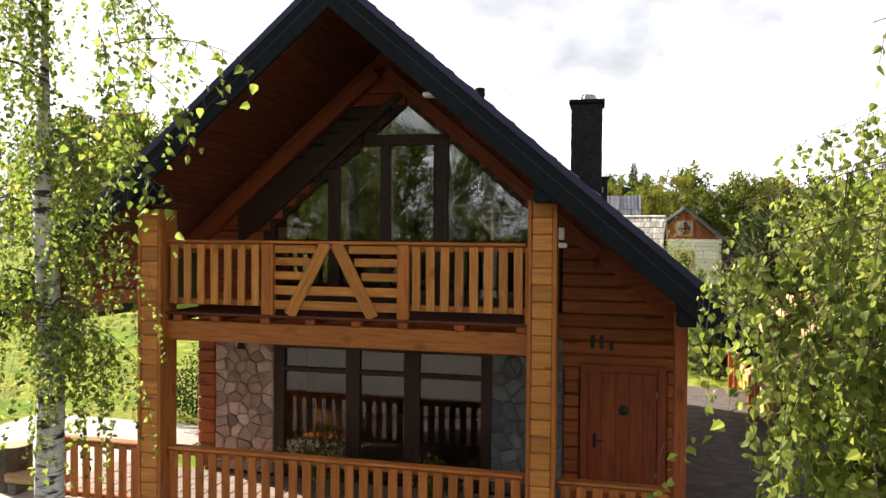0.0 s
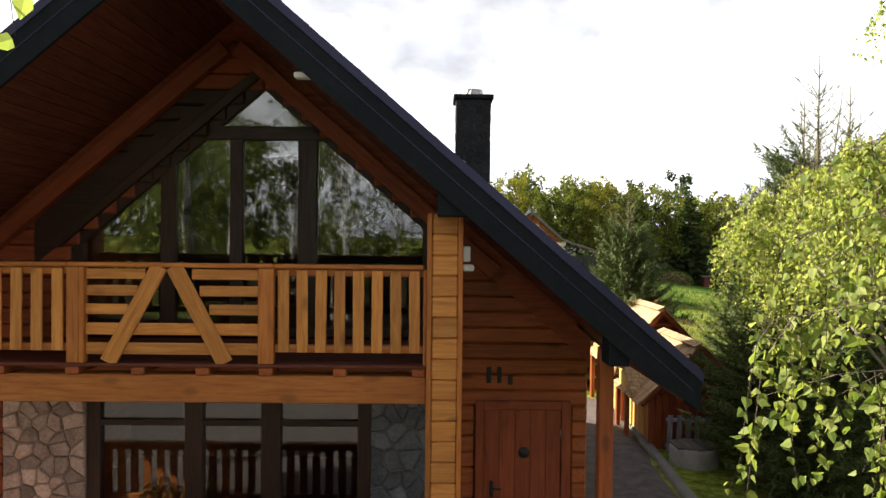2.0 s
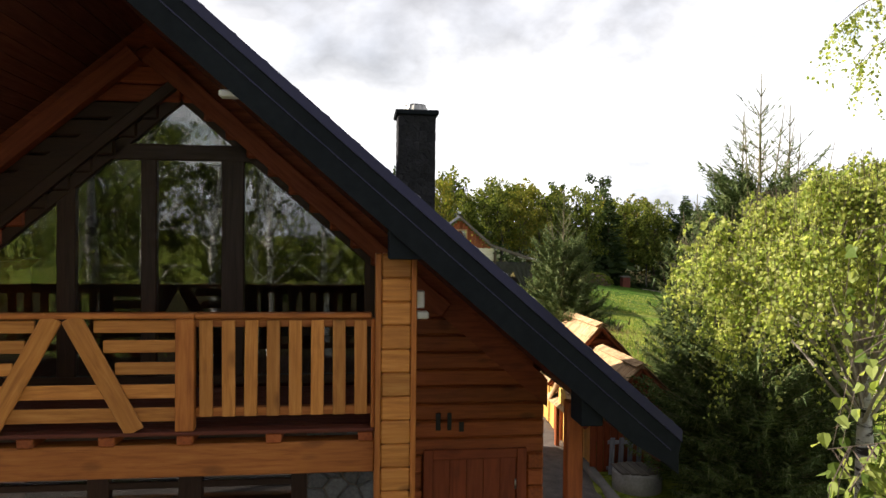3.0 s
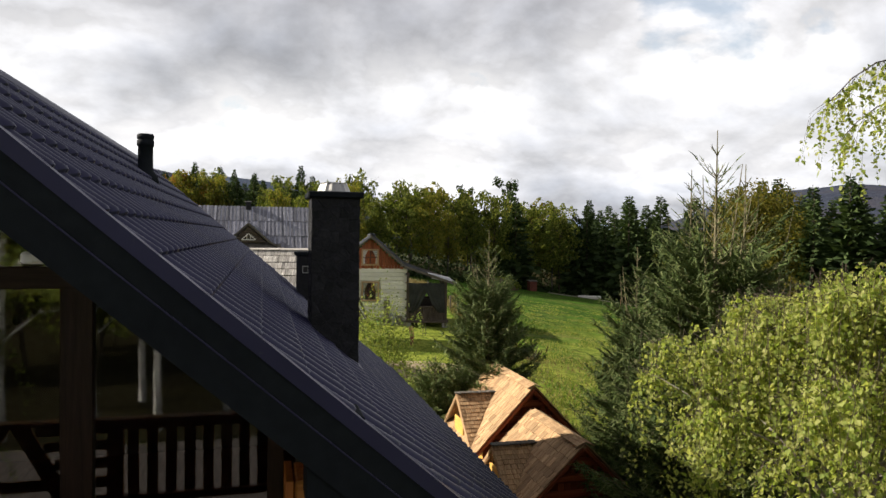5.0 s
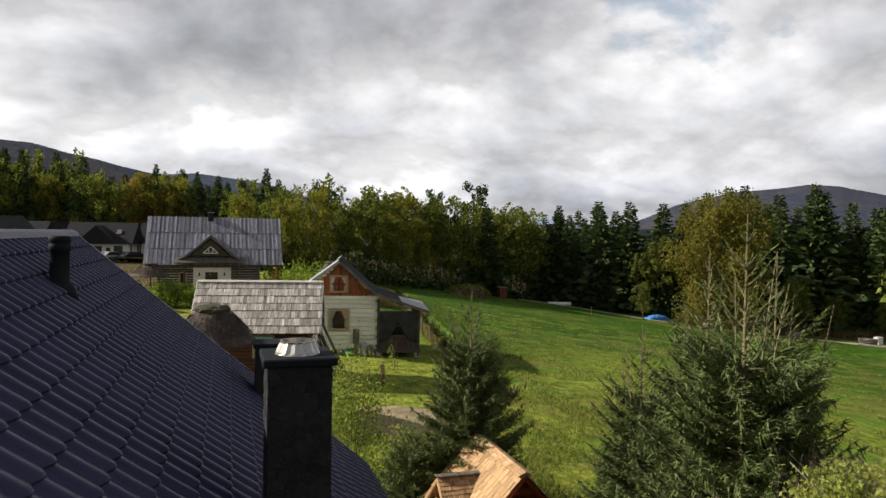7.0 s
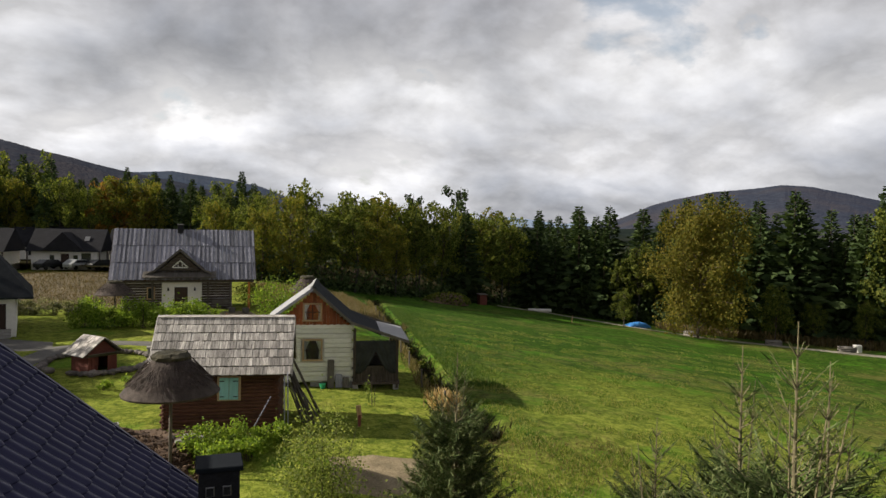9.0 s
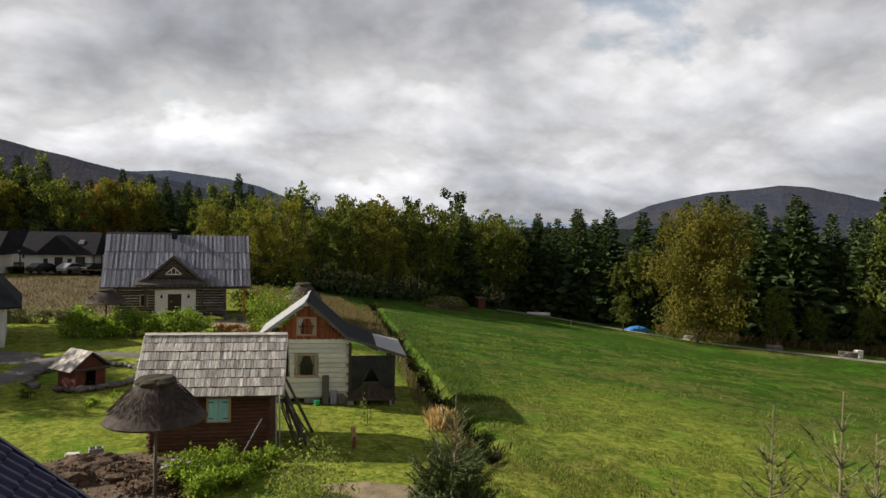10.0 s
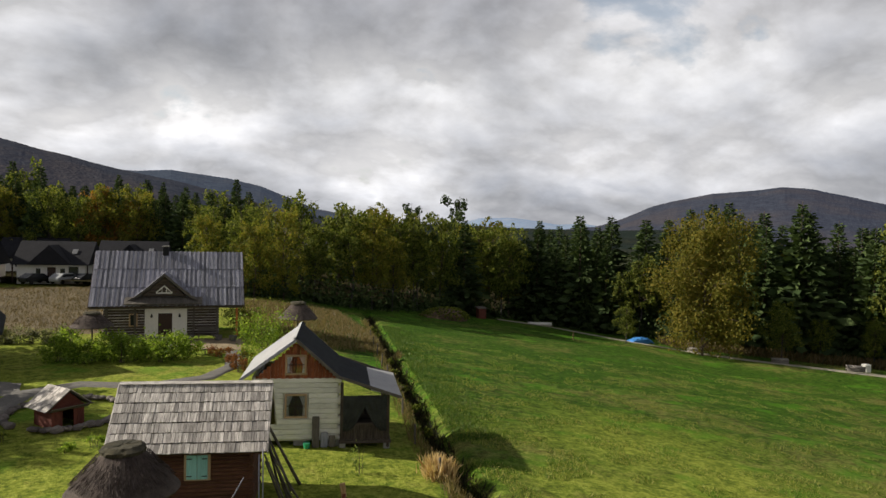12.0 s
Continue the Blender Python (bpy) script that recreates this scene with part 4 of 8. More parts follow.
part("vent_pipe", bm, CLAD, house, "black ribbed roof vent pipe", True).location = (-1.80, 6.60, roof_top(-1.80) + 0.02)
# flashing at the chimney foot
beam("flashing", (0.75, 0.72, 0.02), (0.66, 3.66, roof_top(0.66) + 0.045), METAL, house, (0, math.degrees(math.atan(STEEP)), 0), 0.004)

# ---- trees and plants ----
BIRCH_LEAF = leaf("birch_leaf", ((0.065, 0.105, 0.026), (0.105, 0.150, 0.036), (0.155, 0.205, 0.052), (0.22, 0.255, 0.080), (0.135, 0.185, 0.046), (0.18, 0.225, 0.065), (0.28, 0.275, 0.090)), 0.5)
MID_LEAF = leaf("mid_birch_leaf", ((0.085, 0.125, 0.026), (0.14, 0.185, 0.042), (0.20, 0.24, 0.062), (0.28, 0.30, 0.095), (0.17, 0.21, 0.05), (0.24, 0.27, 0.08)), 0.5)
PALE_LEAF = leaf("pale_birch_leaf", ((0.17, 0.22, 0.046), (0.25, 0.31, 0.072), (0.38, 0.41, 0.12), (0.46, 0.46, 0.17), (0.29, 0.33, 0.085)), 0.55)
FOREST_LEAF = leaf("forest_leaf", ((0.042, 0.060, 0.012), (0.076, 0.100, 0.018), (0.115, 0.140, 0.026), (0.170, 0.180, 0.036)), 0.4, 0.8)
YELLOW_LEAF = leaf("yellow_leaf", ((0.080, 0.092, 0.015), (0.145, 0.140, 0.023), (0.215, 0.180, 0.030), (0.105, 0.128, 0.020)), 0.42, 0.8)
ORANGE_LEAF = leaf("orange_leaf", ((0.20, 0.10, 0.016), (0.28, 0.145, 0.022), (0.16, 0.10, 0.020)), 0.35, 0.7)
NEEDLE = leaf("needle", ((0.045, 0.072, 0.020), (0.072, 0.105, 0.030), (0.105, 0.140, 0.045), (0.16, 0.185, 0.070)), 0.2, 0.6)
FAR_NEEDLE = leaf("far_needle", ((0.026, 0.044, 0.015), (0.042, 0.066, 0.022), (0.066, 0.094, 0.032)), 0.15, 0.8)
SHRUB_LEAF = leaf("shrub_leaf", ((0.10, 0.16, 0.020), (0.16, 0.24, 0.030), (0.24, 0.31, 0.050)), 0.45)
STRAW_LEAF = leaf("dry_stalk", ((0.24, 0.18, 0.085), (0.33, 0.26, 0.13), (0.17, 0.125, 0.06)), 0.3)
RUST_LEAF = leaf("rust_leaf", ((0.14, 0.05, 0.018), (0.20, 0.08, 0.025), (0.10, 0.06, 0.02)), 0.3)
BIRCH_BARK, BARK = birch_bark(), bark()
# bark darkened in colour to stand in for stems in the wood's shade
SHADED_BARK = simple("shaded_bark", (0.022, 0.020, 0.018), (0.075, 0.070, 0.062), 0.85, 0, 1.2, 0.4, 0.02)

PALE_TWIG = simple("pale_twig", (0.16, 0.13, 0.10), (0.38, 0.34, 0.28), 0.8, 0, 6.0, 0.4, 0.005)
YOUNG_BARK = simple("young_bark", (0.10, 0.085, 0.045), (0.21, 0.18, 0.10), 0.9, 0, 8.0, 0.5, 0.01)
DIAMOND = np.array([(0, 0, 0), (0.42, 0.38, 0.09), (0, 1.0, -0.05), (-0.42, 0.38, 0.09)])
DIAMOND_F = np.array([(0, 1, 2), (0, 2, 3)])
HEART = np.array([(0, 0, 0), (0.36, 0.08, 0.06), (0.40, 0.42, 0.08), (0, 1.05, -0.10), (-0.40, 0.42, 0.08), (-0.36, 0.08, 0.06)])
HEART_F = np.array([(0, 1, 2), (0, 2, 3), (0, 3, 4), (0, 4, 5)])


def leaves(name, at, along, size, material, rng, shape=(DIAMOND, DIAMOND_F), face=None):
    """One mesh of many leaves: at, along and the way they face are (n, 3) arrays, size one number or n of them."""
    pts, tri = shape
    n = len(at)
    along = along / np.maximum(np.linalg.norm(along, axis=1, keepdims=True), 1e-6)
    side = np.cross(along, rng.normal(size=(n, 3)) if face is None else face)
    side /= np.maximum(np.linalg.norm(side, axis=1, keepdims=True), 1e-6)
    up = np.cross(side, along)
    size = np.broadcast_to(np.asarray(size, float), (n,))[:, None, None]
    basis = np.stack([side, along, up], axis=1)
    verts = at[:, None, :] + size * np.einsum("kj,nji->nki", pts, basis)
    faces = tri[None] + (np.arange(n) * len(pts))[:, None, None]
    return mesh_of(name, verts.reshape(-1, 3).tolist(), faces.reshape(-1, 3).tolist(), material)


FINGER = (np.array([(0.075, 0.0, 0.0), (-0.04, 0.0, 0.07), (-0.04, 0.0, -0.07), (0, 1.0, 0.06)]), np.array([(3, 1, 0), (3, 2, 1), (3, 0, 2)]))


def spruce(height, radius, seed, fine=1.0):
    """Trunk and shoots of a young spruce: rising whorls of limbs, each set with needle-covered shoots."""
    rng = np.random.default_rng(seed)
    bm, lb = bmesh.new(), bmesh.new()
    tube(bm, [(0, 0, -0.2), (0, 0, height * 0.5), (0, 0, height * 0.86), (0.01, 0.01, height)], [0.015 * height, 0.008 * height, 0.0022 * height, 0.0008 * height], 7)
    at, way, big = [], [], []

    def shoot(p, d, size):
        at.append(p)
        way.append(d)
        big.append(size * (0.7 + 0.6 * rng.random()))

    z = 0.05 * height
    while z < height * 0.90:
        u = z / height
        top = u > 0.74
        reach = radius * max(0.0, 1 - u / 0.97) ** 0.72 * (0.8 + 0.35 * rng.random()) + 0.02 * height
        reach *= 0.62 if top else 1.0
        count = 5 if top else int(7 + 7 * (1 - u) * fine ** 0.5)
        turn = rng.random() * 6.28
        for k in range(count):
            a = turn + 6.283 * k / count + rng.normal() * 0.25
            L = reach * (0.7 + 0.45 * rng.random())
            rise = (0.10 + 0.75 * u if not top else 0.95) + rng.normal() * 0.12
            d = np.array([math.cos(a), math.sin(a), 0.0])
            cross = np.array([-d[1], d[0], 0.0])
            base = np.array([0, 0, z + rng.normal() * 0.05])
            tip = base + d * L + np.array([0, 0, L * rise])
            sag = np.array([0, 0, -0.12 * L])
            tube(lb, [base, (base + tip) / 2 + sag, tip], [0.004 * height * (1 - u) + 0.005, 0.006, 0.003], 3, False)
            n = max(3, int((3 + 5.5 * L) * fine)) if not top else 4
            for i in range(n):
                s = 0.18 + 0.82 * (i + rng.random()) / n
                p = base + (tip - base) * s + sag * 4 * s * (1 - s)
                for w in (1, -1):
                    q = d * (0.75 + 0.3 * rng.random()) + cross * w * (0.75 + 0.4 * rng.random()) + np.array([0, 0, rise * 0.9 + 0.12 + rng.normal() * 0.22])
                    size = (0.13 + 0.13 * L * (1 - s)) * (1.0 if not top else 0.75)
                    shoot(p, q, size)
                    if not top and s < 0.8:
                        # twigs on the twig
                        for g in range(3):
                            shoot(p + q * size * (0.3 + 0.3 * g), q + d * 0.8 - cross * w * (0.5 - 0.6 * g) + rng.normal(size=3) * 0.3, size * 0.6)
                if not top:
                    shoot(p, d * 0.4 + rng.normal(size=3) * 0.3 + np.array([0, 0, -0.7]), 0.17)
                    shoot(p, rng.normal(size=3) * 0.5 + np.array([0, 0, -0.5]), 0.14)
            shoot(tip - (tip - base) * 0.06, tip - base, 0.18)
        z += 0.030 * height / fine ** 0.35 * (0.8 + 0.4 * rng.random()) * (1.0 if not top else 1.25)
    # long bare leader shoots
    for k in range(4):
        a = rng.random() * 6.28
        r = (0.0, 0.05, 0.07, 0.10)[k] * height
        b = np.array([math.cos(a) * r * 0.6, math.sin(a) * r * 0.6, height * (0.86, 0.74, 0.70, 0.66)[k]])
        tip = np.array([math.cos(a) * r, math.sin(a) * r, height * (1.0, 0.93, 0.88, 0.90)[k]])
        tube(lb, [b, (b + tip) / 2, tip], [0.016, 0.012, 0.005], 4, False)
        for i in range(26):
            s = rng.random() ** 1.3 * 0.9
            shoot(b + (tip - b) * s, (tip - b) / np.linalg.norm(tip - b) + rng.normal(size=3) * 0.35, 0.06)
        for whorl in (0.30, 0.62):
            for w in range(4):
                q = np.array([0.75 * math.cos(a + w * 1.6), 0.75 * math.sin(a + w * 1.6), 1.0])
                p = b + (tip - b) * whorl
                size = 0.034 * height * (1 - 0.6 * whorl)
                tube(lb, [p, p + q * size], [0.009, 0.004], 3, False)
                for g in range(5):
                    shoot(p + q * size * g / 5, q + rng.normal(size=3) * 0.25, 0.075)
    return bm, lb, np.array(at), np.array(way), np.array(big), FINGER, rng


def far_spruce(height, radius, seed):
    """A grown spruce seen from afar: dense drooping boughs to the ground and a sharp top."""
    rng = np.random.default_rng(seed)
    bm = bmesh.new()
    tube(bm, [(0, 0, -0.3), (0, 0, height * 0.5), (0, 0, height)], [0.012 * height, 0.007 * height, 0.001 * height], 6)
    at, way, big = [], [], []
    z = 0.03 * height
    while z < height * 0.985:
        u = z / height
        reach = radius * (1 - u) ** 0.92 * (0.75 + 0.45 * rng.random()) + 0.10
        count = max(4, int(5 + 5 * (1 - u)))
        turn = rng.random() * 6.28
        for k in range(count):
            a = turn + 6.283 * k / count + rng.normal() * 0.25
            L = reach * (0.7 + 0.5 * rng.random())
            d = np.array([math.cos(a), math.sin(a), 0.0])
            fall = -0.35 + 0.7 * u + rng.normal() * 0.1
            for s in (0.10, 0.36, 0.56, 0.76):
                p = np.array([0, 0, z]) + d * L * s + np.array([0, 0, fall * L * s * 0.7])
                at.append(p)
                way.append(d + np.array([-d[1], d[0], 0]) * rng.normal() * 0.5 + np.array([0, 0, fall + 0.25 * rng.normal() - (0.5 if s < 0.2 else 0.0)]))
                big.append((0.38 * L + 0.30) * (0.75 + 0.4 * rng.random()))
        z += (0.027 * height) * (0.75 + 0.5 * rng.random()) * (1.15 - 0.62 * u)
    shape = (np.array([(0, -0.1, 0), (0.34, 0.50, -0.10), (0, 1.0, -0.16), (-0.34, 0.46, -0.10)]), np.array([(0, 1, 2), (0, 2, 3)]))
    return bm, None, np.array(at), np.array(way), np.array(big), shape, rng


def plant_spruce(name, label, at, height, radius, seed, fine, material, group="", category="spruce"):
    t = thing(name, label, category, at, 0, group)
    bm, lb, p, w, b, shape, rng = spruce(height, radius, seed, fine) if fine else far_spruce(height, radius, seed)
    if lb:
        tagged(part("limb", lb, YOUNG_BARK, t), kind="stuff")
    part("trunk", bm, YOUNG_BARK if fine else BARK, t)
    hang("crown", leaves("crown", p, w, b, material, rng, shape), t)
    return t


def limb_set(height, spread, count, rng, low=0.25, droop=0.0):
    """Paths of limbs for a broadleaf tree."""
    limbs = []
    for k in range(count):
        u = low + (0.98 - low) * (k + rng.random()) / count
        a = 2.4 * k + rng.normal() * 0.4
        L = spread * (0.55 + 0.6 * rng.random()) * (1.15 - 0.9 * abs(u - 0.38))
        base = np.array([0, 0, u * height * 0.86])
        d = np.array([math.cos(a), math.sin(a), 0.75 + 0.5 * u])
        mid = base + d * L * 0.5
        tip = base + np.array([math.cos(a) * L, math.sin(a) * L, (0.85 - droop) * L * (0.5 + u)])
        limbs.append((base, mid, tip, L))
    return limbs


def broadleaf(height, spread, seed, clumps, per, size, low=0.25, limb_n=16, lean=0.0):
    """Trunk with limbs, and leaves on many small hanging clumps, with an uneven outline and gaps.
    Returns also the way each leaf faces: outwards from its clump."""
    rng = np.random.default_rng(seed)
    bm, lb = bmesh.new(), bmesh.new()
    lean = lean or rng.normal() * 0.02 * height
    bend = rng.normal() * 0.02 * height
    tube(bm, [(0, 0, -0.4), (bend, 0, height * 0.3), (lean, bend, height * 0.62), (lean * 1.2, 0.05, height * 0.95)], [0.011 * height, 0.008 * height, 0.005 * height, 0.0015 * height], 6)
    limbs = limb_set(height, spread, limb_n, rng, low, 0.25)
    for b, m, t, L in limbs:
        tube(lb, [b, m, t], [0.0035 * height, 0.002 * height, 0.0008 * height], 3, False)
    at, way, face = [], [], []
    for i in range(clumps):
        b, m, t, L = limbs[i % len(limbs)]
        s = 0.2 + 0.85 * rng.random() ** 0.8
        c = b * (1 - s) ** 2 + 2 * m * s * (1 - s) + t * s ** 2 + rng.normal(size=3) * (0.09 * spread)
        r = spread * (0.09 + 0.13 * rng.random())
        n = max(4, int(per * (r / (0.155 * spread)) ** 2))
        q = rng.normal(size=(n, 3))
        q /= np.linalg.norm(q, axis=1, keepdims=True)
        out = c * np.array([1, 1, 0]) / max(0.5, np.linalg.norm(c[:2]))
        at.append(c + q * r * (0.7 + 0.4 * rng.random((n, 1))) * np.array([0.9, 0.9, 1.15]))
        face.append(q + 0.55 * out + rng.normal(size=(n, 3)) * 0.45 + np.array([0, 0, 0.25]))
        way.append(rng.normal(size=(n, 3)) * 0.7 + np.array([0, 0, -1.0]))
    at, way, face = np.concatenate(at), np.concatenate(way), np.concatenate(face)
    return bm, lb, at, way, size * (0.65 + 0.7 * rng.random(len(at))), rng, face


def plant_tree(name, label, at, height, spread, seed, clumps, per, size, material, trunk, category="tree", group="", low=0.25, limb_n=16):
    t = thing(name, label, category, at, 0, group)
    bm, lb, p, w, b, rng, face = broadleaf(height, spread, seed, clumps, per, size, low, limb_n)
    part("trunk", bm, trunk, t)
    tagged(part("limb", lb, trunk if trunk is BIRCH_BARK else BARK, t), kind="stuff")
    hang("crown", leaves("crown", p, w, b, material, rng, face=face), t)
    return t


def on_ground(x, y, dz=0.0):
    return (x, y, ground_z(x, y) + dz)


# spruces beside the sheds
def spruce_to(label, x, y, top, radius, seed, fine):
    g = ground_z(x, y)
    plant_spruce("spruce", label, (x, y, g), top - g, radius, seed, fine, NEEDLE)


spruce_to("tall young spruce with long bare leader shoots", 7.45, 6.15, 7.85, 2.25, 3, 2.3)
spruce_to("slim spruce crowding a taller one", 7.94, 7.6, 7.31, 1.6, 15, 1.8)
spruce_to("slim spruce top beside the tallest one", 8.15, 6.3, 7.30, 1.7, 21, 1.6)
spruce_to("slender young spruce at the edge of the group", 7.9, 9.5, 5.77, 1.55, 5, 1.7)
spruce_to("young spruce standing behind the wooden sheds", 6.1, 14.5, 6.12, 1.75, 8, 2.0)
spruce_to("small dark spruce beside the shed", 6.9, 5.0, 3.2, 1.3, 18, 1.3)
spruce_to("low spruce hidden at the house corner", 4.6, 14.6, 2.6, 1.2, 28, 1.2)


# weeping birches: a trunk, limbs, and long hanging twigs set with leaves
def weeping(label, at, trunk_path, trunk_r, arms, seed, leaf_size, per_twig, twig_len, step, material=BIRCH_LEAF, shape=(DIAMOND, DIAMOND_F)):
    """arms: path, thickness, density and, where they differ from the rest, leaves on a twig and the twig's length."""
    t = thing("birch", label, "birch", at)
    rng = np.random.default_rng(seed)
    bm = bmesh.new()
    tube(bm, trunk_path, trunk_r, 14)
    trunk = part("trunk", bm, BIRCH_BARK, t, smooth=True)
    P, W = [], []
    twigs = bmesh.new()
    for path, r, density, *rest in arms:
        number, reach = rest if rest else (per_twig, twig_len)
        path = [np.array(p, float) for p in path]
        limb = bmesh.new()
        tube(limb, path, [r * (1 - 0.8 * i / (len(path) - 1)) for i in range(len(path))], 5, False)
        part("limb", limb, BARK, t)
        for a, b in zip(path, path[1:]):
            n = int(np.linalg.norm(b - a) / step * density + rng.random())
            for i in range(n):
                root = a + (b - a) * rng.random()
                L = reach * (0.45 + 0.75 * rng.random())
                swing = rng.normal(size=3) * np.array([0.22, 0.22, 0.0]) * L
                p0, p1, p2 = root, root + swing * 0.8 + np.array([0, 0, -0.25 * L]), root + swing * 1.15 + np.array([0, 0, -L])
                tube(twigs, [p0, p1, p2], [0.0035, 0.002, 0.001], 3, False)
                m = max(2, int(number * L / reach))
                for k in range(m):
                    u = 0.12 + 0.88 * (k + rng.random()) / m
                    q = p0 * (1 - u) ** 2 + 2 * p1 * u * (1 - u) + p2 * u ** 2
                    P.append(q + rng.normal(size=3) * 0.022)
                    W.append(np.array([rng.normal() * 0.6, rng.normal() * 0.6, -0.7 + 0.5 * rng.normal()]))
    tagged(part("twig", twigs, BARK, t), kind="stuff")
    P, W = np.array(P), np.array(W)
    hang("crown", leaves("crown", P, W, leaf_size * (0.6 + 0.6 * rng.random(len(P))), material, rng, shape), t)
    return t


def arc(start, end, sag, n=5, base=(0, 0, 0)):
    s, e = np.array(start, float) - np.array(base), np.array(end, float) - np.array(base)
    return [tuple(s + (e - s) * u + np.array([0, 0, sag * 4 * u * (1 - u)])) for u in [i / n for i in range(n + 1)]]


HEARTS = (HEART, HEART_F)
# birch before the porch; two thin limbs reach far out towards the open
B0 = (-4.74, -2.78, ground_z(-4.74, -2.78))
weeping("birch with white peeling trunk and drooping leafy twigs", B0,
        [(0.05, 0, -0.2), (0, 0, 1.2), (0.02, 0.02, 3.0), (-0.12, 0.05, 5.0), (-0.1, 0.1, 8.0), (0.1, 0.1, 11.0)], [0.17, 0.15, 0.125, 0.10, 0.07, 0.03],
        [(arc((0, 0, 6.6), (0.2, -1.2, 6.3), 0.3), 0.02, 1.0), (arc((0, 0, 6.0), (-1.1, -0.8, 5.6), 0.4), 0.02, 1.0), (arc((-0.1, 0, 5.2), (0.75, -0.45, 5.05), 0.35), 0.018, 1.25),
         (arc((0, 0, 4.3), (0.6, 0.35, 4.2), 0.3), 0.016, 1.2), (arc((0, 0, 7.0), (1.2, 0.3, 6.6), 0.4), 0.02, 0.7), (arc((-0.1, 0, 7.4), (-1.6, 0.4, 7.0), 0.5), 0.02, 1.0),
         (arc((-0.1, 0.1, 5.6), (-1.3, 0.9, 5.0), 0.4), 0.018, 1.0), (arc((-0.1, 0.1, 4.6), (-0.9, -0.4, 4.4), 0.3), 0.016, 1.2), (arc((0, 0, 3.6), (0.7, -0.25, 3.6), 0.2), 0.014, 1.6), (arc((0, 0, 3.3), (0.5, 0.5, 3.2), 0.2), 0.012, 1.5), (arc((-0.05, 0, 3.9), (-0.75, -0.3, 3.7), 0.25), 0.014, 1.5), (arc((0, 0, 8.0), (0.5, -1.0, 8.0), 0.4), 0.02, 0.8),
         (arc((-4.74, -2.78, 7.4), (-2.8, -4.6, 6.6), 0.5, 5, B0), 0.022, 0.1, 8, 0.4), (arc((-2.8, -4.6, 6.6), (-1.78, -5.5, 5.1), 0.1, 5, B0), 0.013, 0.25, 7, 0.36),
         (arc((-2.05, -5.2, 5.2), (-1.0, -5.45, 4.98), 0.08, 5, B0), 0.006, 0.35, 7, 0.34), (arc((-1.95, -5.3, 5.1), (-1.28, -5.55, 4.66), 0.05, 5, B0), 0.005, 0.5, 7, 0.36),
         (arc((-2.1, -5.3, 4.95), (-1.6, -5.55, 4.45), 0.05, 5, B0), 0.005, 0.5, 7, 0.36), (arc((-2.4, -5.1, 4.8), (-1.45, -5.6, 4.22), 0.12, 5, B0), 0.005, 0.55, 7, 0.36),
         (arc((-2.9, -4.3, 5.6), (-2.2, -4.9, 4.6), 0.1, 5, B0), 0.006, 0.5, 10, 0.5)],
        11, 0.058, 36, 1.35, 0.040, shape=HEARTS)
# birch beside the camera's way: its limbs hang into view
B1 = (6.2, -6.6, ground_z(6.2, -6.6))
weeping("weeping birch with thin leafy limbs over the gravel path", B1, [(0, 0, -0.2), (0.05, 0, 2.5), (0, 0.05, 4.6), (0.1, 0, 7.5)], [0.15, 0.12, 0.08, 0.02],
        [(arc((6.2, -6.6, 4.9), (1.92, -5.46, 4.31), 0.22, 8, B1), 0.014, 0.9), (arc((6.2, -6.6, 4.6), (1.51, -5.36, 3.96), 0.26, 8, B1), 0.010, 1.1), (arc((6.2, -6.6, 4.4), (2.13, -5.03, 3.92), 0.2, 8, B1), 0.010, 1.1),
         (arc((6.2, -6.6, 4.0), (1.92, -5.24, 3.55), 0.2, 8, B1), 0.010, 1.2), (arc((6.2, -6.6, 3.8), (1.84, -4.74, 3.34), 0.2, 8, B1), 0.010, 1.1), (arc((6.2, -6.6, 4.7), (2.42, -4.23, 4.50), 0.25, 8, B1), 0.010, 1.0),
         (arc((6.2, -6.6, 4.3), (1.52, -5.32, 3.70), 0.2, 8, B1), 0.010, 1.2, 26, 1.05), (arc((6.2, -6.6, 4.5), (1.74, -5.53, 3.44), 0.25, 8, B1), 0.010, 1.2, 26, 1.0), (arc((6.2, -6.6, 4.1), (1.65, -5.03, 3.15), 0.25, 8, B1), 0.010, 1.2, 26, 0.9),
         (arc((6.2, -6.6, 5.4), (1.99, -5.75, 4.93), 0.2, 8, B1), 0.009, 0.3, 8, 0.3),
         (arc((6.2, -6.6, 5.0), (1.82, -3.80, 4.25), 0.3, 8, B1), 0.012, 0.9, 20, 0.7), (arc((6.2, -6.6, 4.4), (1.65, -3.90, 3.85), 0.25, 8, B1), 0.010, 1.0, 20, 0.7), (arc((6.2, -6.6, 4.0), (2.02, -3.70, 3.55), 0.2, 8, B1), 0.010, 1.0, 20, 0.7),
         (arc((6.2, -6.6, 5.3), (2.22, -3.30, 4.70), 0.3, 8, B1), 0.010, 0.9, 20, 0.7), (arc((6.2, -6.6, 4.7), (2.12, -3.50, 4.15), 0.25, 8, B1), 0.010, 0.9, 20, 0.7)],
        13, 0.058, 22, 0.85, 0.050, MID_LEAF, HEARTS)
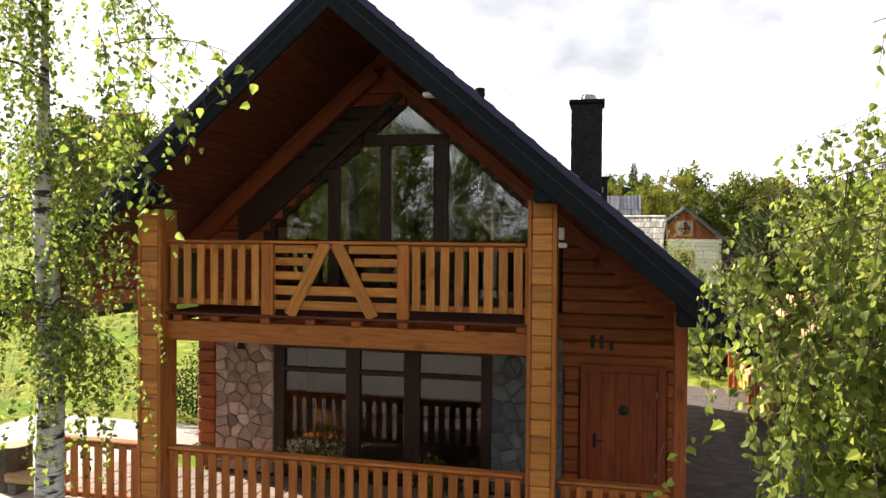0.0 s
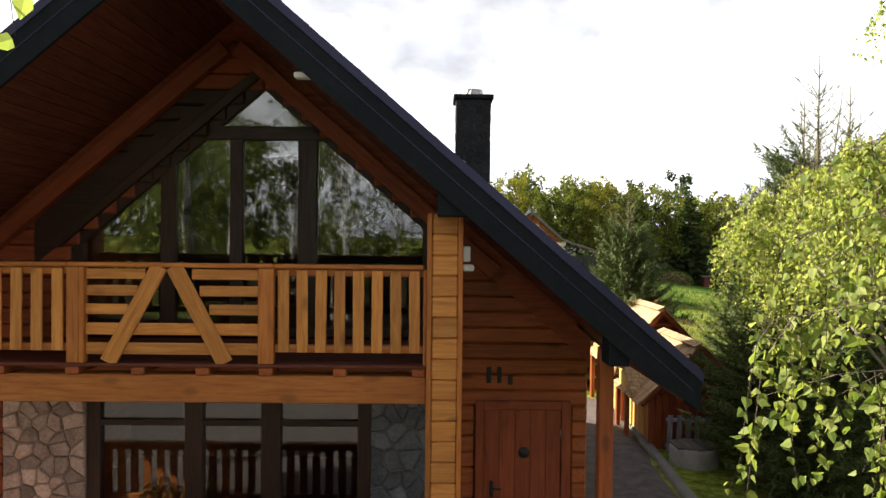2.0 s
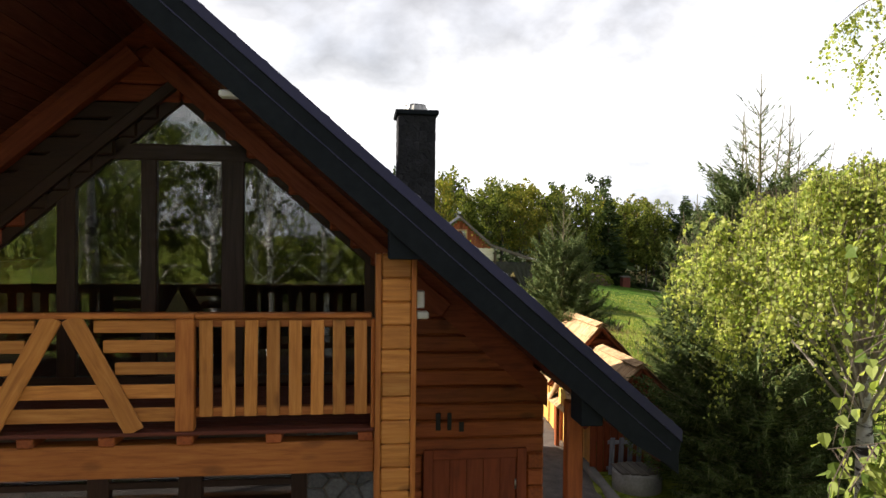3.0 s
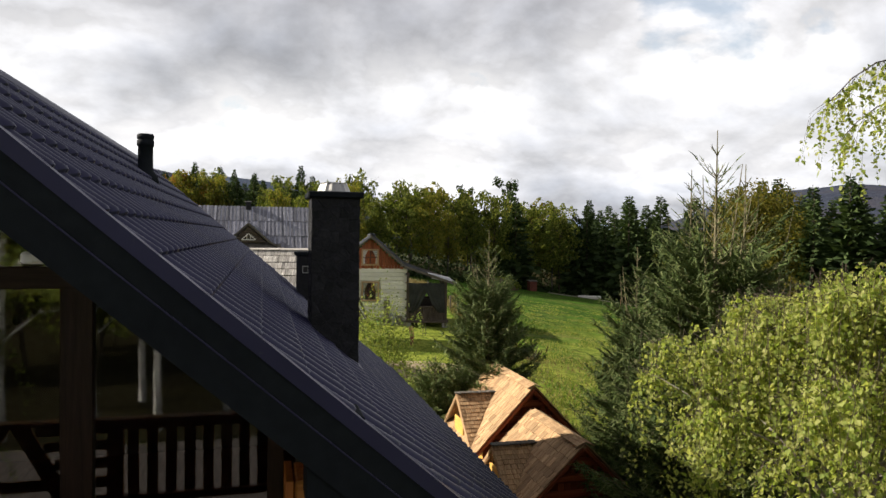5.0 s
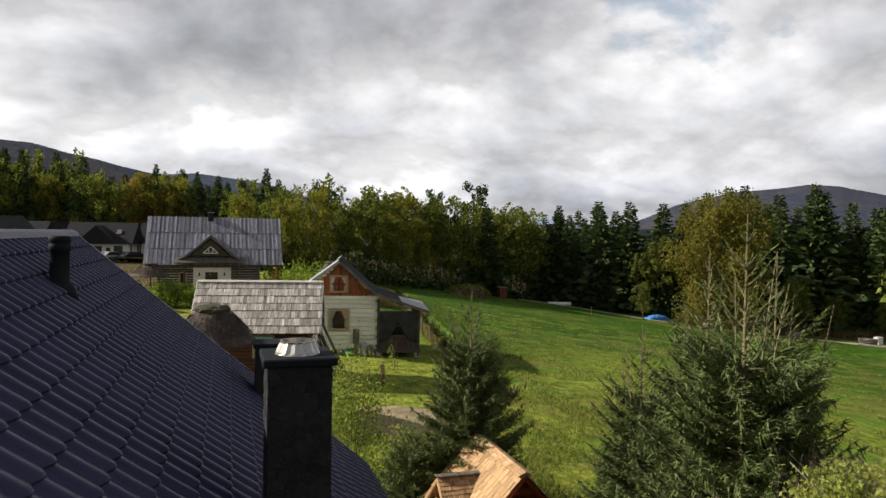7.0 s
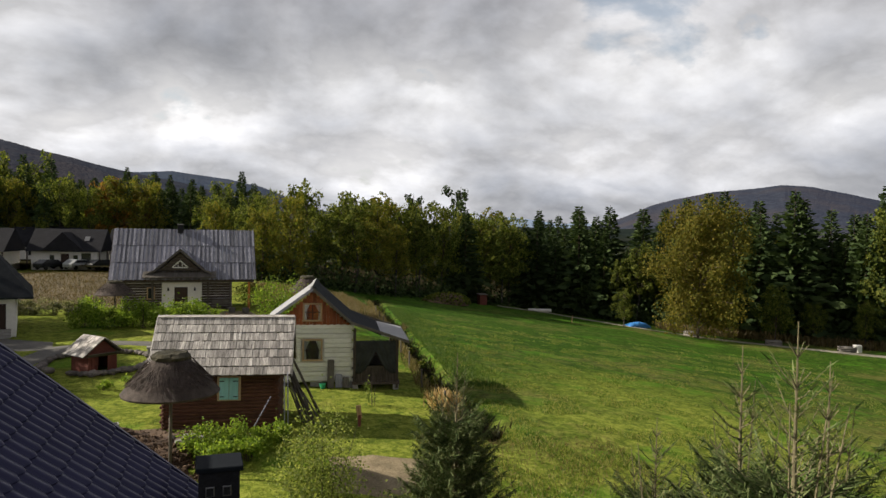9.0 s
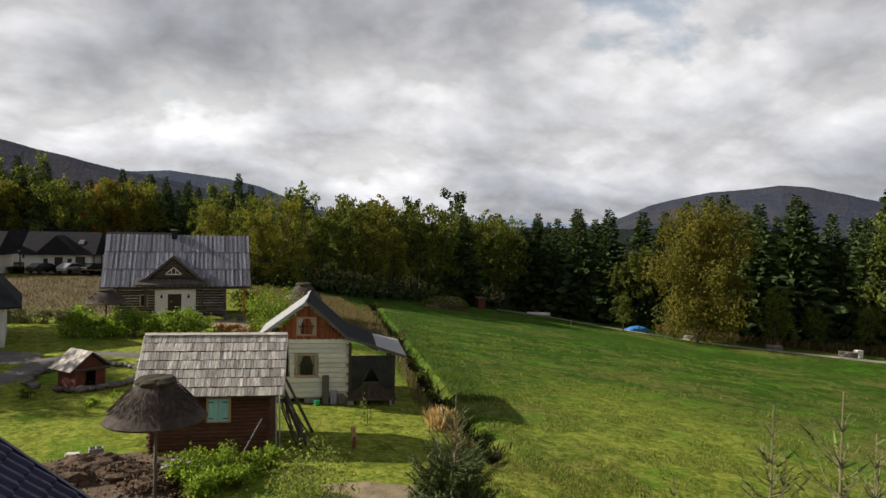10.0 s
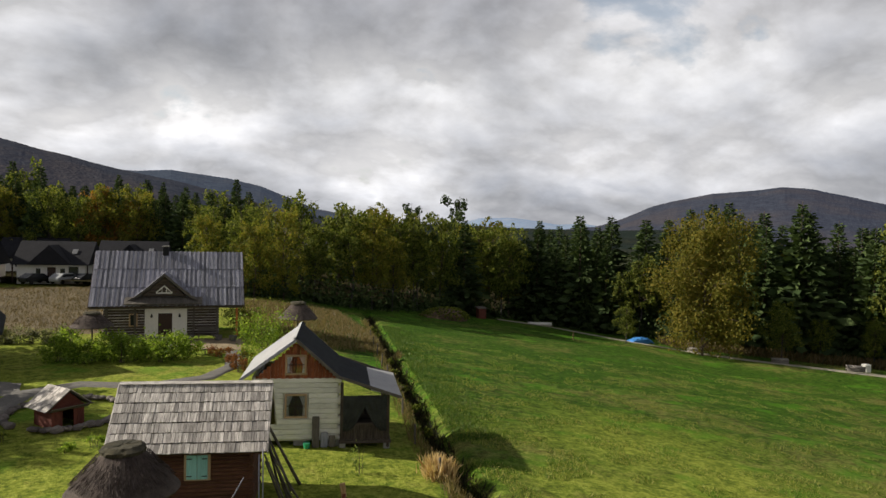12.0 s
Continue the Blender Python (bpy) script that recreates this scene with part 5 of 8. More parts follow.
# the large weeping birch beside the path: a dome of hanging strands
def dome_birch(label, at, top, radius, seed, strands, leaf_size, material):
    t = thing("birch", label, "birch", at)
    rng = np.random.default_rng(seed)
    bm = bmesh.new()
    tube(bm, [(0, 0, -0.2), (0.05, 0, 2.2), (0, 0.05, top * 0.7), (0.1, 0, top)], [0.15, 0.12, 0.07, 0.02], 12)
    part("trunk", bm, BIRCH_BARK, t, smooth=True)
    crown_z = top * 0.74
    # boughs spring from the trunk and bow over
    boughs = []
    for k in range(46):
        a = 2.4 * k + rng.normal() * 0.3
        e = 0.16 + (k / 46) ** 0.8 * 1.35
        r = radius * (0.62 + 0.52 * rng.random())
        tip = np.array([math.cos(a) * math.cos(e) * r, math.sin(a) * math.cos(e) * r, crown_z + math.sin(e) * (top - crown_z) * (0.85 + 0.3 * rng.random())])
        base = np.array([0, 0, top * (0.46 + 0.32 * k / 46)])
        knee = base * 0.4 + tip * 0.6 + np.array([0, 0, 0.35])
        boughs.append((base, knee, tip))
        limb = bmesh.new()
        tube(limb, [base, (base + knee) / 2 + np.array([0, 0, 0.12]), knee, tip], [0.026, 0.02, 0.012, 0.005], 5, False)
        part("limb", limb, PALE_TWIG, t)
    P, W = [], []
    twigs = bmesh.new()
    # strands hang in bunches, with gaps between them
    bunches = [(boughs[k % len(boughs)], 0.45 + 0.65 * rng.random() ** 0.7, 0.5 + 1.1 * rng.random()) for k in range(120)]
    for i in range(strands):
        (base, knee, tip), s, long_ = bunches[rng.integers(0, len(bunches))]
        root = base * (1 - s) ** 2 + 2 * knee * s * (1 - s) + tip * s ** 2 if s < 1 else tip
        root = root + rng.normal(size=3) * np.array([0.13, 0.13, 0.08])
        L = long_ * (0.35 + 0.75 * rng.random())
        out = np.array([root[0], root[1], 0]) / max(0.3, math.hypot(root[0], root[1]))
        p1 = root + out * 0.20 * L + rng.normal(size=3) * 0.09 + np.array([0, 0, 0.05])
        p2 = root + out * 0.24 * L + rng.normal(size=3) * 0.12 + np.array([0, 0, -L])
        tube(twigs, [root, p1, p2], [0.004, 0.0025, 0.001], 3, False)
        m = int(10 + 20 * L)
        for k in range(m):
            u = (k + rng.random()) / m
            P.append(root * (1 - u) ** 2 + 2 * p1 * u * (1 - u) + p2 * u ** 2 + rng.normal(size=3) * 0.022)
            W.append(np.array([rng.normal() * 0.6, rng.normal() * 0.6, -0.6 + 0.5 * rng.normal()]))
    tagged(part("twig", twigs, BARK, t), kind="stuff")
    P, W = np.array(P), np.array(W)
    hang("crown", leaves("crown", P, W, leaf_size * (0.6 + 0.6 * rng.random(len(P))), material, rng), t)
    return t


dome_birch("weeping birch with a dense yellow-green crown", on_ground(6.2, 1.7), 5.85, 2.45, 15, 1900, 0.062, PALE_LEAF)
weeping("slim birch whose drooping top hangs over the spruces", on_ground(8.6, 2.8), [(0, 0, -0.2), (0, 0, 4), (-0.2, 0, 8.2), (-0.9, -0.1, 9.6)], [0.13, 0.11, 0.06, 0.02],
        [(arc((-0.3, 0, 8.6), (-2.3, -0.3, 8.05), 0.35), 0.02, 1.1), (arc((-0.3, 0, 8.2), (-1.4, 0.5, 7.7), 0.3), 0.018, 1.0), (arc((-0.5, 0, 8.8), (-1.5, -0.9, 8.5), 0.3), 0.018, 0.9), (arc((-0.1, 0, 7.5), (0.9, 0.8, 7.4), 0.3), 0.018, 1.0)],
        16, 0.066, 26, 0.8, 0.055, PALE_LEAF)

# ---- sheds beside the path ----
def shingled_slope(parent, p0, along, down, length, run, rows, width, thick, kind, rng, name="shingle", lap=1.25):
    """Rows of split shingles, each row lying on the next one below. p0: top corner; along and down: unit vectors."""
    along, down = Vector(along).normalized(), Vector(down).normalized()
    out = along.cross(down)
    if out.z < 0:
        out = -out
    turn = Matrix((along, -down, out)).transposed()
    if turn.determinant() < 0:
        turn = Matrix((-along, -down, out)).transposed()
    step = run / rows
    e = turn.to_euler()
    deg = tuple(math.degrees(v) for v in e)
    for r in range(rows):
        s = -rng.uniform(0, width * 0.5)
        while s < length - 0.02:
            w = rng.choice((0.7, 0.85, 1.0, 1.2)) * width
            a, b = max(s, -0.01), min(s + w, length + 0.01)
            if b - a > 0.03:
                d = r * step + step * lap / 2 + rng.uniform(-0.012, 0.012)
                c = Vector(p0) + along * ((a + b) / 2) + down * d + out * (thick * 0.9 + rng.uniform(0, thick * 0.3) + 0.006 * (r % 2))
                beam(name, (round(b - a - 0.008, 2), round(step * lap, 2), thick), c, kind, parent, (deg[0] - 2.2, deg[1], deg[2] + rng.uniform(-0.6, 0.6)), 0.006)
            s += w


def shed(label, at, length, half, wall_h, ridge_h, seed, door_side):
    """A low shed with a shingled saddle roof whose ridge runs along y, and a small roofed hatch on its sunny side."""
    rng = random.Random(seed)
    t = thing("shed", label, "shed", at, 0, "wooden sheds by the path")
    g = -0.1
    # boarded walls
    for y in (0.12, length - 0.12):
        n = int((2 * half - 0.5) / 0.15)
        for i in range(n):
            x = -half + 0.30 + i * (2 * half - 0.6) / (n - 1)
            top = ridge_h - 0.16 - (ridge_h - wall_h) * abs(x) / half
            beam("wall_board", (0.145, 0.03, round(top - g, 2)), (x, y, (top + g) / 2), "redwood", t, bevel=0.006)
        for z in (0.25, 0.5, 0.75):
            zz = wall_h + (ridge_h - wall_h) * z
            w = 2 * half * (1 - z) + 0.1
            beam("gable_log", (round(w, 2), 0.12, 0.16), (0, y - 0.06 if y < 1 else y + 0.06, zz - 0.12), "redwood", t, bevel=0.04)
    n = int((length - 0.3) / 0.15)
    for side in (-1, 1):
        for i in range(n):
            y = 0.2 + i * (length - 0.4) / (n - 1)
            # sun-side boards take a yellow tone: sunlight put into their colour
            beam("wall_board", (0.03, 0.14, round(wall_h + 0.1 - g, 2)), (side * (half - 0.32), y, (wall_h + 0.1 + g) / 2), "sunlitboard" if side < 0 else "redwood", t, bevel=0.006)
    slope = math.hypot(half, ridge_h - wall_h)
    for side in (-1, 1):
        bm = bmesh.new()
        prism(bm, [(0, ridge_h - 0.05), (side * half, wall_h - 0.05), (side * half, wall_h - 0.11), (0, ridge_h - 0.12)], -0.12, length + 0.12)
        deck = part("roof_slope", bm, wood("thatchwood", 1), t)
        shingled_slope(deck, (0, -0.16, ridge_h - 0.04), (0, 1, 0), (side * half, 0, wall_h - ridge_h), length + 0.32, slope + 0.05, 10, 0.17, 0.022, "thatchwood", rng)
    # rounded ridge boards
    for i in range(int(length / 0.22) + 1):
        y = -0.12 + i * 0.22
        for side in (-1, 1):
            beam("ridge_shingle", (0.22, 0.23, 0.02), (side * 0.085, y + 0.06, ridge_h - 0.015 + 0.004 * (i % 2)), "thatchwood", t, (0, side * 24, rng.uniform(-2, 2)), 0.006)
    # verge logs
    for y in (-0.10, length + 0.10):
        for side in (-1, 1):
            beam("verge_log", (round(slope, 2), 0.09, 0.10), (side * half / 2, y, (ridge_h + wall_h) / 2 - 0.12), "redwood", t, (0, side * math.degrees(math.atan2(ridge_h - wall_h, half)), 0), 0.03)
    # hatch roof: a small steep gable whose courses run into the main slope
    rise = ridge_h - wall_h
    hy, hz = length * door_side, wall_h + rise * 0.66
    outer = -half - 0.08
    for side in (-1, 1):
        z, r = hz, 0
        while z > wall_h - 0.02:
            inner = -half * (ridge_h - z) / rise + 0.06
            n = max(1, round((inner - outer) / 0.13))
            for k in range(n):
                x = outer + (k + 0.5) * (inner - outer) / n
                beam("hatch_shingle", (round((inner - outer) / n - 0.006, 2), 0.15, 0.02), (x, hy + side * (0.05 + r * 0.088), z - 0.03 + rng.uniform(-0.006, 0.006)), "thatchwood", t, (-side * 34, rng.uniform(-3, 3), rng.uniform(-3, 3)), 0.005)
            z -= 0.074
            r += 1
        beam("hatch_verge", (0.06, round(1.55 * (hz - wall_h), 2), 0.10), (outer + 0.02, hy + side * (hz - wall_h) * 0.60, (hz + wall_h) / 2 - 0.06), "thatchwood", t, (-side * 40, 0, 0), 0.03)
    for k in range(9):
        beam("hatch_cap", (0.16, 0.20, 0.024), (outer + 0.05 + k * 0.125, hy, hz + 0.035 + 0.004 * (k % 2)), "oldgrey", t, (0, 3, rng.uniform(-4, 4)), 0.008)
    for dy in (-0.42, 0.42):
        beam("hatch_post", (0.11, 0.11, round(wall_h + 0.05, 2)), (-half - 0.02, hy + dy, wall_h / 2 - 0.05), "amber", t, bevel=0.02)
    beam("hatch_board", (0.05, 0.75, 0.5), (-half + 0.02, hy, wall_h + 0.12), "sunlitboard", t, bevel=0.01)
    return t


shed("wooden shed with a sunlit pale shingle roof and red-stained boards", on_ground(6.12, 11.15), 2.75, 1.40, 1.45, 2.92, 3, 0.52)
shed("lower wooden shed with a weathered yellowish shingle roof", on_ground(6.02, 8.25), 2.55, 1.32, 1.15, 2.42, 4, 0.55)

CONCRETE = simple("concrete", (0.20, 0.19, 0.175), (0.33, 0.32, 0.30), 0.9, 0, 4.0, 0.5, 0.01, 0.2)
cover = thing("well_ring", "round concrete well ring with a plank lid", "well", on_ground(5.55, 7.25))
bm = bmesh.new()
lathe(bm, [(0.48, -0.1), (0.50, 0.0), (0.50, 0.36), (0.47, 0.40), (0.42, 0.40)], 28)
part("ring", bm, CONCRETE, cover, smooth=True)
for i in range(5):
    beam("lid_board", (0.17, 0.84 - 0.1 * abs(i - 2), 0.03), (-0.36 + i * 0.18, 0, 0.42), "oldgrey", cover, bevel=0.006)
pallet = thing("pallet", "weathered grey pallet leaning on the shed", "pallet", on_ground(5.75, 8.12), -4)
for i in range(5):
    beam("slat", (0.11, 0.02, 0.85), (-0.42 + i * 0.2, -0.05, 0.42), "greyboard", pallet, (8, 0, 0), 0.005)
for z in (0.12, 0.72):
    beam("rail", (1.0, 0.05, 0.08), (0, 0.02 - 0.14 * (z - 0.42), z), "greyboard", pallet, (8, 0, 0), 0.006)
stump = thing("chopping_block", "short sawn tree trunk with bark", "stump", on_ground(-8.75, 0.9, 0.05))
bm = bmesh.new()
lathe(bm, [(0.30, -0.1), (0.27, 0.05), (0.255, 0.45), (0.26, 0.75), (0.24, 0.78)], 18, 0.03, random.Random(3))
part("trunk", bm, BARK, stump)
bm = bmesh.new()
lathe(bm, [(0.235, 0.785), (0.23, 0.795), (0.02, 0.797)], 18)
part("cut_face", bm, wood("thatchwood", 0), stump, "pale sawn face")
slab = thing("log_bench", "split log bench beside the stump", "bench", on_ground(-8.35, 0.75, 0.05))
beam("seat", (1.1, 0.34, 0.16), (0.2, 0, 0.32), "thatchwood", slab, bevel=0.04)
for x in (-0.2, 0.6):
    beam("leg", (0.16, 0.3, 0.28), (x, 0, 0.12), "oldgrey", slab, bevel=0.02)


# ---- barn with grey shingles ----
barn = thing("barn", "small log barn with grey shingle roof and turquoise shutters", "barn", (1.52, 29.85, 1.0), -10)
rng = random.Random(12)
for side in (-1, 1):
    n = 0
    for z in np.arange(-0.3, 2.45, 0.145):
        beam("log", (4.5 + 0.12 * (n % 2), 0.14, 0.135), (-0.05, side * 1.35, z + 0.07), "barn", barn, bevel=0.035)
        n += 1
for x in (-2.2, 2.15):
    n = 0
    for z in np.arange(-0.3, 4.0, 0.145):
        h = min(1.42, (4.1 - z - 0.15) * 0.9)
        if h > 0.15:
            beam("log", (0.14, round(2 * h + (0.1 if h == 1.42 else 0), 2), 0.135), (x, 0, z + 0.14), "barn", barn, bevel=0.035)
        n += 1
for side in (-1, 1):
    bm = bmesh.new()
    prism(bm, [(0, 4.2 - 0.05), (side * 1.85, 2.14), (side * 1.85, 2.08), (0, 4.2 - 0.12)], -2.72, 2.72, 0)
    # near-black deck in the row gaps imitates the shadow under the shingle ends
    deck = part("roof_slope", bm, wood("umber", 0), barn)
    shingled_slope(deck, (-2.74, 0, 4.2 - 0.03), (1, 0, 0), (0, side * 1.85, -2.06), 5.48, 2.80, 7, 0.14 if side < 0 else 0.5, 0.04, "shingle", rng, "shingle", 0.94)
for x in (-2.76, 2.76):
    for side in (-1, 1):
        beam("verge_board", (0.04, 2.80, 0.14), (x, side * 0.93, 3.12), "shingle", barn, (-side * 48.1, 0, 0), 0.006)
beam("ridge_board", (5.5, 0.16, 0.03), (0, -0.05, 4.235), "shingle", barn, (30, 0, 0), 0.006)
window = span("window_frame", -0.16, 0.75, -1.47, -1.42, 1.02, 2.0, "framewood", barn)
for i in range(2):
    sh = span("shutter", -0.07 + i * 0.37, 0.285 + i * 0.37, -1.52, -1.475, 1.08, 1.95, "turquoise", barn, 0.008, "turquoise painted shutter")
    for z in (1.2, 1.82):
        span("hinge", (-0.06 if i == 0 else 0.46), (0.12 if i == 0 else 0.64), -1.535, -1.522, z - 0.018, z + 0.018, IRON, sh, 0.004)
# poles leaning on the barn's end, each one a thing
POLE = simple("old_pole", (0.05, 0.042, 0.036), (0.12, 0.105, 0.09), 0.9, 0, 6.0, 0.5, 0.01, 0.4)
for i, (bx, by, hx, hy, hz, r) in enumerate(((5.45, 30.3, 4.0, 29.2, 3.75, 0.07), (5.28, 27.8, 4.0, 28.8, 3.0, 0.04), (4.95, 28.4, 3.95, 28.9, 3.1, 0.06), (4.80, 28.9, 4.0, 29.3, 3.2, 0.05), (5.05, 29.4, 4.05, 29.7, 3.2, 0.06), (4.70, 28.1, 3.9, 28.6, 2.7, 0.045), (4.62, 30.2, 4.05, 30.3, 3.1, 0.05), (4.55, 28.6, 3.95, 28.7, 2.4, 0.05), (4.85, 29.9, 4.05, 30.0, 2.8, 0.045))):
    base = Vector((bx, by, ground_z(bx, by)))
    pole = thing("leaning_pole", "weathered pole leaning against the barn end", "pole", base, 0, "poles at the barn")
    rod("shaft", (0, 0, 0), Vector((hx, hy, hz)) - base, r, POLE, pole, r * 0.7)
for i, (x, y, h) in enumerate(((3.62, 27.55, 2.2), (3.75, 27.5, 2.4), (3.1, 27.35, 1.5))):
    b = Vector((x - (0.9 if i == 2 else 0), y - 0.35, ground_z(x, y)))
    pole = thing("leaning_pole", "pale stake leaning at the barn corner", "pole", b, 0, "poles at the barn")
    rod("shaft", (0, 0, 0), (0.9 if i == 2 else 0.0, 0.35, h), 0.028, wood("greyboard", 2), pole, 0.022)

# ---- white log cottage with porch ----
cot = thing("cottage", "whitewashed log cottage with red boarded gable and dark roof", "cottage", (5.80, 34.95, 0.85), -10.5)
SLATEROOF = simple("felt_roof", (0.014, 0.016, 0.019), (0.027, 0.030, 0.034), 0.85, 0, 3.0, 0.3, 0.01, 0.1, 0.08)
PALEROOF = simple("grey_sheet_and_lit_slope", (0.24, 0.24, 0.245), (0.34, 0.34, 0.345), 0.6, 0.0, 3.0, 0.2, 0.01, 0.1)
DV = 4.6
front = span("front_wall", -1.9, 1.95, 0.52, 0.68, 0.2, 3.2, "whitewash", cot, 0.01, "wall of whitewashed logs")
n = 0
for z in np.arange(0.28, 3.2, 0.245):
    runs = ((-1.98, 1.98),)
    if 1.25 < z < 2.4:
        runs = ((-1.98, -0.58), (0.58, 1.98))
    for a, b in runs:
        beam("log", (round(b - a + (0.14 if b > 1.5 and n % 2 else 0), 2), 0.2, 0.235), ((a + b) / 2 + (0.07 if b > 1.5 and n % 2 else 0), 0.5, z + 0.12), "whitewash", front, bevel=0.03)
    beam("log_end", (0.16, 0.22, 0.15), (2.05, 0.52, z + 0.02), "whitewash", front, bevel=0.03)
    n += 1
for u in (-1.95, 1.92):
    side_wall = span("side_wall", u - 0.08, u + 0.08, 0.62, DV, 0.2, 3.2, "whitewash", cot, 0.01)
    for z in np.arange(0.28, 3.2, 0.245):
        beam("log", (0.2, DV - 0.65, 0.235), (u, (DV + 0.6) / 2, z + 0.12), "whitewash", side_wall, bevel=0.03)
span("back_wall", -1.9, 1.9, DV, DV + 0.15, 0.0, 3.2, "whitewash", cot, 0.01)
for u in (-1.6, 0.2, 1.8):
    beam("foundation_stone", (0.6, 0.5, 0.45), (u, 0.75, 0.02), CONCRETE, cot, bevel=0.06)
for i in range(24):
    u = -1.95 + i * 0.17
    top = 5.0 - 0.9 * abs(u + 0.0) - 0.1
    if top > 3.25:
        beam("gable_board", (0.165, 0.04, round(top - 3.16, 2)), (u, 0.42 + 0.012 * (i % 2), (top + 3.16) / 2), "gablered", cot, bevel=0.006)


def cottage_window(u0, u1, z0, z1, y):
    fr = span("window_frame", u0 - 0.09, u1 + 0.09, y - 0.03, y + 0.03, z1, z1 + 0.09, "framewood", cot, 0.008, "pale wooden window frame")
    span("sill", u0 - 0.11, u1 + 0.11, y - 0.06, y + 0.04, z0 - 0.09, z0, "framewood", fr)
    for a, b in ((u0 - 0.09, u0), (u1, u1 + 0.09)):
        span("jamb", a, b, y - 0.03, y + 0.03, z0, z1, "framewood", fr)
    # dark sheet close behind the glass stands in for an unlit room
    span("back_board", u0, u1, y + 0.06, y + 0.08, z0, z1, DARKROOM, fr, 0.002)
    pane([(u0, z0), (u1, z0), (u1, z1), (u0, z1)], y + 0.0, fr)
    m = (u0 + u1) / 2
    span("glazing_bar", m - 0.025, m + 0.025, y - 0.02, y - 0.002, z0, z1, "umber", fr)
    span("glazing_bar", u0, u1, y - 0.018, y - 0.002, (z0 + z1) / 2 - 0.02, (z0 + z1) / 2 + 0.02, "umber", fr)
    lace = simple("lace", (0.45, 0.43, 0.40), (0.6, 0.58, 0.55), 0.9, 0, 9.0, 0.2, 0.005, 0)
    for s in (-1, 1):
        bm = bmesh.new()
        half_w = (u1 - u0) / 2
        prism(bm, [(m + s * half_w * 0.35, z1), (m + s * half_w, z1), (m + s * half_w, z0), (m + s * half_w * 0.72, z0), (m + s * half_w * 0.80, (z0 + z1) / 2)], y + 0.03, y + 0.04)
        part("lace_curtain", bm, lace, fr, "white lace curtain")


cottage_window(-0.42, 0.42, 1.40, 2.36, 0.40)
cottage_window(-0.42, 0.38, 3.45, 4.22, 0.36)
# roof: steep slopes, running out flatter over the porch; left slope pale, sunlight put into its colour
for poly, mat_, lab in (([(0, 5.15), (-2.5, 3.30), (-2.5, 3.22), (0, 5.06)], PALEROOF, "pale grey roof slope with sunlight put into its colour"),
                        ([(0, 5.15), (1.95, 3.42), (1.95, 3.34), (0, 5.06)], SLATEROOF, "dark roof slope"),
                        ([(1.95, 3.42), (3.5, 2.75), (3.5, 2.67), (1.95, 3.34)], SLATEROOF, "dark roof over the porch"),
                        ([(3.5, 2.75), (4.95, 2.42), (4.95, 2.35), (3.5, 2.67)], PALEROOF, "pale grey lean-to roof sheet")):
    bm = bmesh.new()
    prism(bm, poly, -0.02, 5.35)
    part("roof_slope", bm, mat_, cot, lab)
for u0, z0, u1, z1 in ((0, 5.10, -2.52, 3.24), (0, 5.10, 1.96, 3.36), (1.96, 3.36, 4.96, 2.36)):
    ang = math.degrees(math.atan2(z0 - z1, u1 - u0)) if u1 > u0 else -math.degrees(math.atan2(z0 - z1, u0 - u1))
    for v in (-0.04, 5.37):
        beam("verge_board", (round(math.hypot(u1 - u0, z1 - z0), 2), 0.04, 0.14), ((u0 + u1) / 2, v, (z0 + z1) / 2 - 0.03), "oldgrey" if u1 > 0 else "greyboard", cot, (0, ang, 0), 0.008)
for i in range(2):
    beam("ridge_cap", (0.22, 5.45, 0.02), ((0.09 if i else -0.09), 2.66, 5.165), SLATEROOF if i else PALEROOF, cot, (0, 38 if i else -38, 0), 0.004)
# porch
span("porch_floor", 2.05, 4.5, 0.2, 5.0, 0.10, 0.24, "logdark", cot)
for u, v in ((4.35, 0.3), (4.35, 4.9), (4.35, 2.6), (2.15, 0.3)):
    span("porch_post", u - 0.07, u + 0.07, v - 0.07, v + 0.07, -0.1 if u > 3 else 0.2, 2.5 if u > 3 else 3.0, "logdark", cot)
for u in (2.2, 4.3):
    beam("porch_footing", (0.3, 0.3, 0.35), (u, 0.4, -0.02), CONCRETE, cot, bevel=0.03)
span("porch_rail", 2.2, 4.3, 0.26, 0.34, 0.95, 1.05, "logdark", cot)
for i in range(13):
    span("porch_board", 2.25 + i * 0.16, 2.39 + i * 0.16, 0.30, 0.33, 0.24, 0.97, "logdark", cot, 0.004)
for i in range(20):
    v = 0.5 + i * 0.22
    span("porch_board", 4.33, 4.36, v, v + 0.2, 0.24, 0.97, "logdark", cot, 0.004)
# dark panel added at the rear to stand in for the porch's shade
span("porch_back", 2.05, 4.30, 4.80, 4.84, 0.24, 1.25, "umber", cot)
span("porch_sofa", 2.7, 3.95, 1.6, 2.4, 0.24, 0.72, DARKROOM, cot, 0.06)
span("sofa_back", 2.7, 3.95, 2.25, 2.45, 0.70, 1.30, DARKROOM, cot, 0.06)
CLOTH = simple("grey_cloth", (0.018, 0.020, 0.018), (0.045, 0.048, 0.044), 0.95, 0, 5.0, 0.4, 0.01, 0.2)
